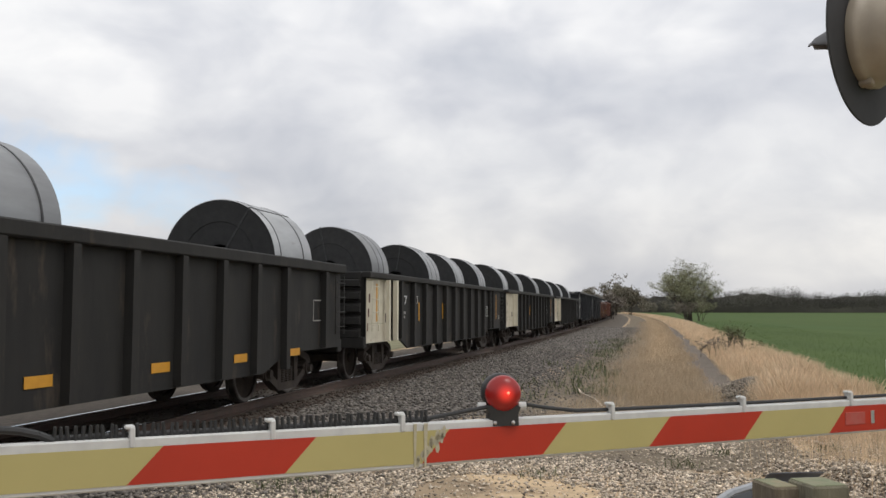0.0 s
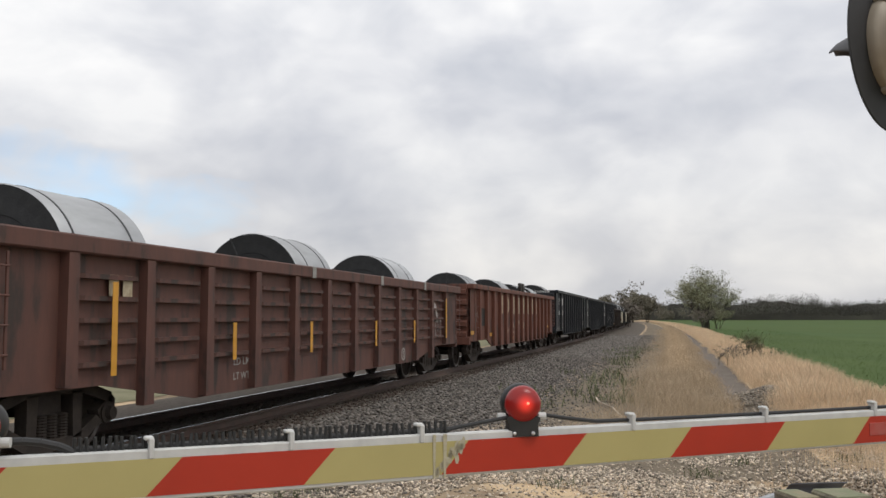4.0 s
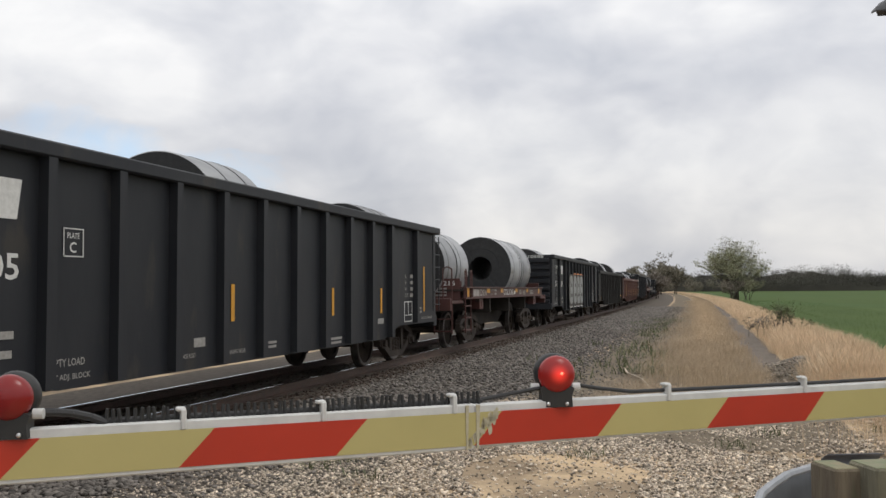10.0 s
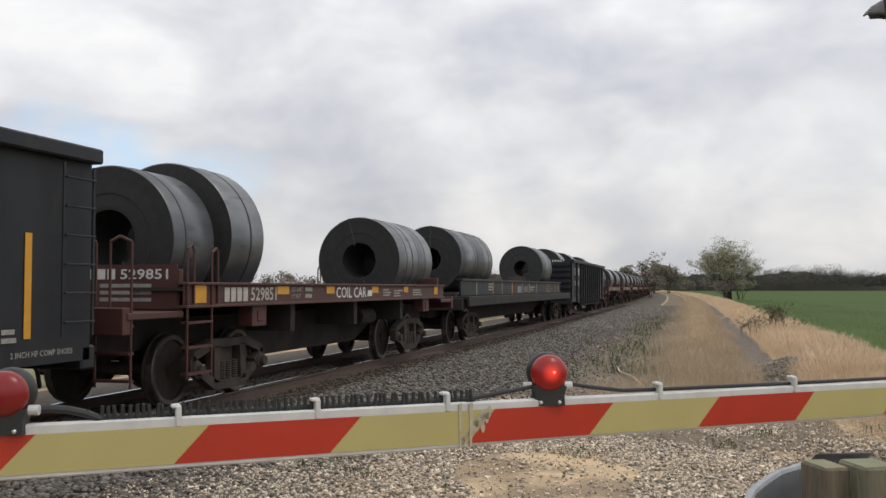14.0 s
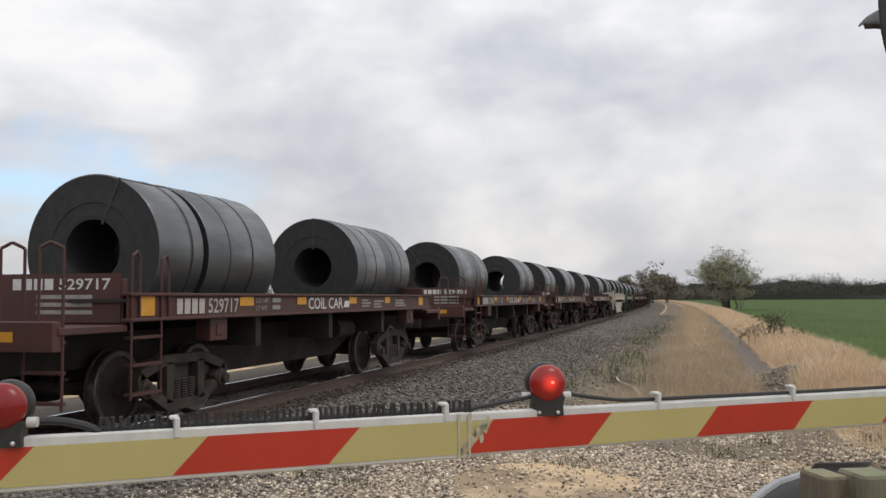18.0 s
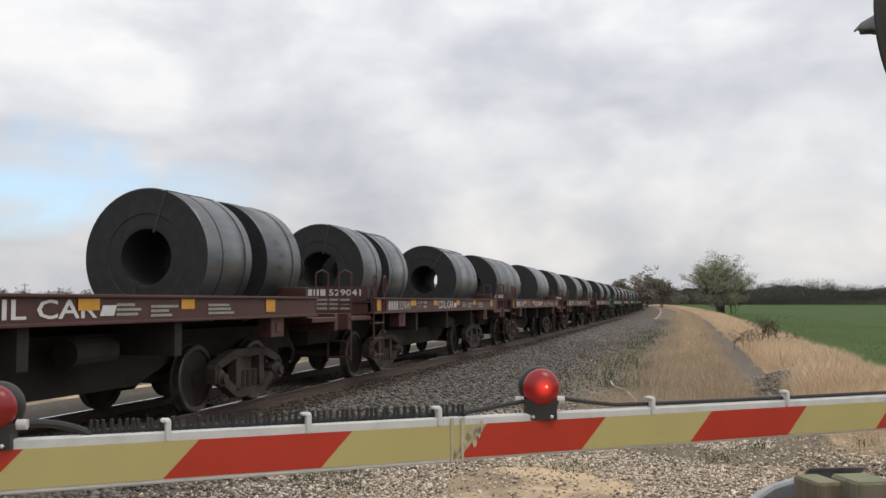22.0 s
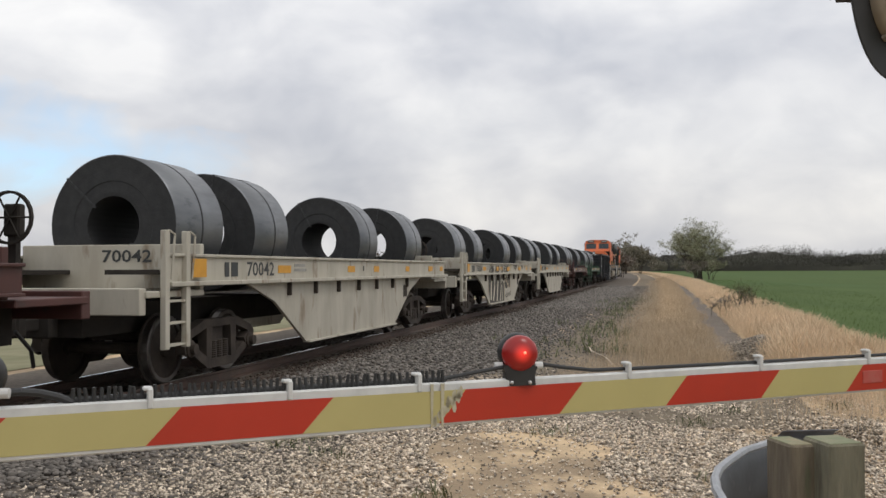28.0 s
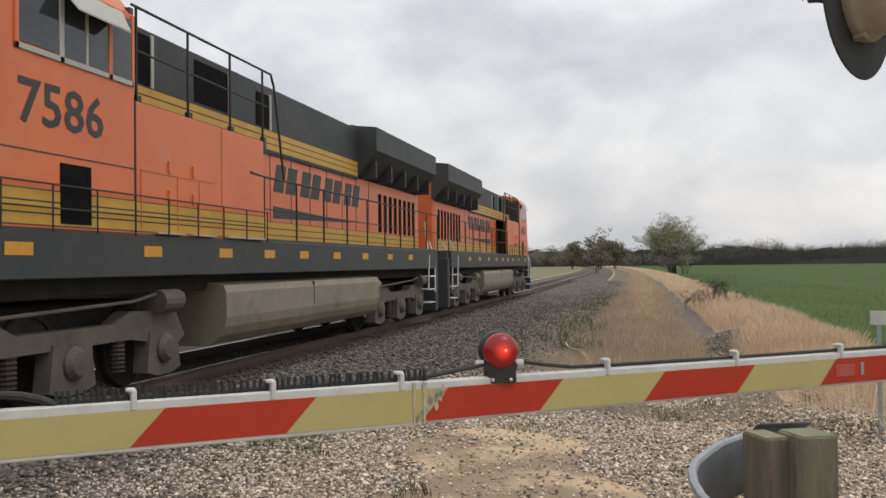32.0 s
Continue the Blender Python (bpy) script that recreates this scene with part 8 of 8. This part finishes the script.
tall_gondola(218.3, "210580")
tall_gondola(236.75, "210500", graffiti=scribble)
old_gondola(254.4, 19.8, "sooty", [(2.6, 1.8, 0.95, 2.0), (5.2, 1.8, 0.95, 2.0), (10.5, 1.8, 0.95, 1.95), (14.5, 1.8, 0.95, 1.95)], mark="190525")
low_gondola(274.3, "4110", LO(2.4, 6.6, 11.6, 14.9))
low_gondola(292.5, "4304", [(1.9, 1.3, 1.06, 2.36), (9.2, 1.3, 1.06, 2.36), (13.6, 1.25, 1.06, 2.36)])
tall_gondola(311.05, "210505", [(2.0, 1.5, 1.06, 2.42), (8.1, 1.5, 1.06, 2.42), (14.9, 1.4, 1.05, 2.30)])
DARK = lambda *xs: [(x, ln, 0.98) for x, ln in xs]
LONG = {"529803": 15.8, "529759": 16.2, "529104": 16.1, "529801": 16.0}      # the longer coil cars
BN = "red-oxide flat coil car with white lettering and yellow patches"
GN = "faded green flat coil car with white lettering"
coil_car(329.10, M_OXIDE, "529216", DARK((1.60, 1.15), (2.90, 1.15), (9.60, 1.80), (11.55, 1.65)), BN)
tall_gondola(344.15, "210588", HI(2.2, 13.2), graffiti=mural)
old_gondola(362.0, 18.5, "plain", LO(2.9, 9.05, 16.0), top=2.60, mark="197005")
old_gondola(380.5, 20.1, "ribbed", [(2.4, 1.8, 0.95, 2.1), (13.0, 1.75, 0.95, 2.1), (16.0, 1.9, 0.95, 2.1)], mark="601809")
tall_gondola(400.75, "210513", HI(1.5, 14.2), L=18.75)
coil_car(418.85, M_OXIDE, "529851", DARK((2.25, 1.00), (3.58, 0.98), (11.50, 1.40), (12.95, 1.15)), BN)
long_flat(433.7, [(2.4, 1.9, 0.95), (4.4, 2.1, 0.95), (16.6, 2.45, 0.97)])
tall_gondola(455.35, "210437", [(0.9, 1.5, 1.06, 2.38), (6.3, 1.5, 1.06, 2.38), (13.4, 1.5, 1.06, 2.38)])
for off, n, cs, green in ((474.60, "529612", ((1.80, 2.20), (4.10, 1.60), (10.40, 2.90)), 0), (489.90, "529745", ((1.50, 1.50), (3.10, 2.40), (10.10, 1.70), (11.90, 1.50)), 0),
                          (505.10, "529791", ((1.55, 1.55), (3.15, 1.50), (4.75, 1.50), (10.65, 2.80)), 0), (520.60, "529717", ((3.07, 1.05), (4.28, 2.05), (10.08, 1.65), (11.76, 1.68)), 0),
                          (536.90, "529803", ((1.90, 2.00), (4.00, 1.50), (11.25, 1.00), (12.27, 1.90)), 0), (552.10, "529359", ((2.24, 1.45), (3.72, 1.49), (8.95, 1.82), (10.80, 1.85)), 0),
                          (567.90, "529759", ((1.70, 1.50), (3.30, 1.50), (11.08, 0.94), (12.03, 1.05), (13.10, 1.18)), 0)):
    coil_car(off, M_OXIDE, n, DARK(*cs), BN, wide=2.1 if n in ("529104", "529759") else 1.48, L=LONG.get(n, 15.1))
WELL = [(2.09, 1.34, 0.97), (4.56, 1.30, 0.96), (9.76, 1.20, 0.96), (13.4, 1.4, 0.96)]
well_coil_car(584.0, "70032", [(2.1, 1.5, 0.97), (4.6, 1.45, 0.96), (9.7, 1.45, 0.96), (14.45, 1.20, 0.97)])
for off, n, cs, green in ((600.35, "686731", ((2.58, 1.30), (4.69, 1.24), (9.89, 1.28), (11.49, 1.55)), 1), (616.10, "529104", ((1.90, 1.80), (3.90, 1.50), (11.76, 1.31), (13.62, 1.27)), 0),
                          (631.60, "529041", ((2.56, 1.10), (4.22, 1.35), (10.30, 1.30), (11.65, 1.20)), 0), (645.90, "529088", ((1.70, 1.50), (3.25, 1.50), (4.80, 1.40), (10.50, 3.10)), 0), (660.65, "529086", ((2.45, 1.60), (4.10, 1.60), (10.55, 1.50), (12.10, 1.30)), 0),
                          (676.00, "529801", ((1.61, 0.94), (2.89, 1.95), (11.43, 2.88)), 0), (692.70, "686760", ((1.50, 1.70), (3.25, 1.60), (10.53, 0.92), (11.47, 1.08), (12.58, 1.06)), 1), (706.90, "529234", ((2.55, 1.35), (3.95, 1.30), (9.10, 2.20), (11.50, 1.65)), 0),
                          (721.70, "686712", ((1.50, 1.50), (3.10, 2.40), (10.10, 1.70), (11.90, 1.50)), 1), (736.30, "686755", ((1.80, 2.20), (4.10, 1.60), (10.40, 2.90)), 1), (750.60, "529362", ((1.50, 1.55), (3.10, 1.50), (10.40, 1.50), (12.00, 1.50)), 0),
                          (764.80, "529379", ((1.60, 1.80), (3.50, 1.40), (7.50, 1.60), (10.00, 1.60), (11.70, 1.60)), 0)):
    coil_car(off, M_GREEN if green else M_OXIDE, n, DARK(*cs), GN if green else BN, wide=2.1 if n in ("529104", "529759") else 1.48, L=LONG.get(n, 15.1))
well_coil_car(779.8, "70042", WELL)
well_coil_car(796.3, "70004", [(2.3, 1.5, 0.97), (5.3, 1.45, 0.96), (11.08, 1.41, 0.97), (14.05, 1.49, 0.97)], marked=True)
well_coil_car(812.75, "70009", WELL)
coil_car(828.90, M_OXIDE, "529684", DARK((2.88, 0.90), (3.80, 1.56), (5.53, 1.38), (10.98, 0.92), (12.05, 1.18)), BN)
coil_car(845.00, M_GREEN, "686744", DARK((2.20, 2.00), (4.30, 1.40), (7.70, 1.30), (9.50, 1.40), (10.95, 1.40)), GN)
tall_gondola(859.7, "210561", HI(2.0))
locomotive(877.9, False, "7586")
locomotive(900.9, True, "6410")


def motions():
    times = [0, 0.5, 1, 2] + list(range(4, 30, 2)) + [30, 31, 31.5, 32]
    for car, off in CARS:
        walk(car, [(t, on_track(off - SPEED * t)) for t in times])
    for ob, off, m in RIDERS:
        walk(ob, [(t, on_track(off - SPEED * t) @ m) for t in times])


motions()
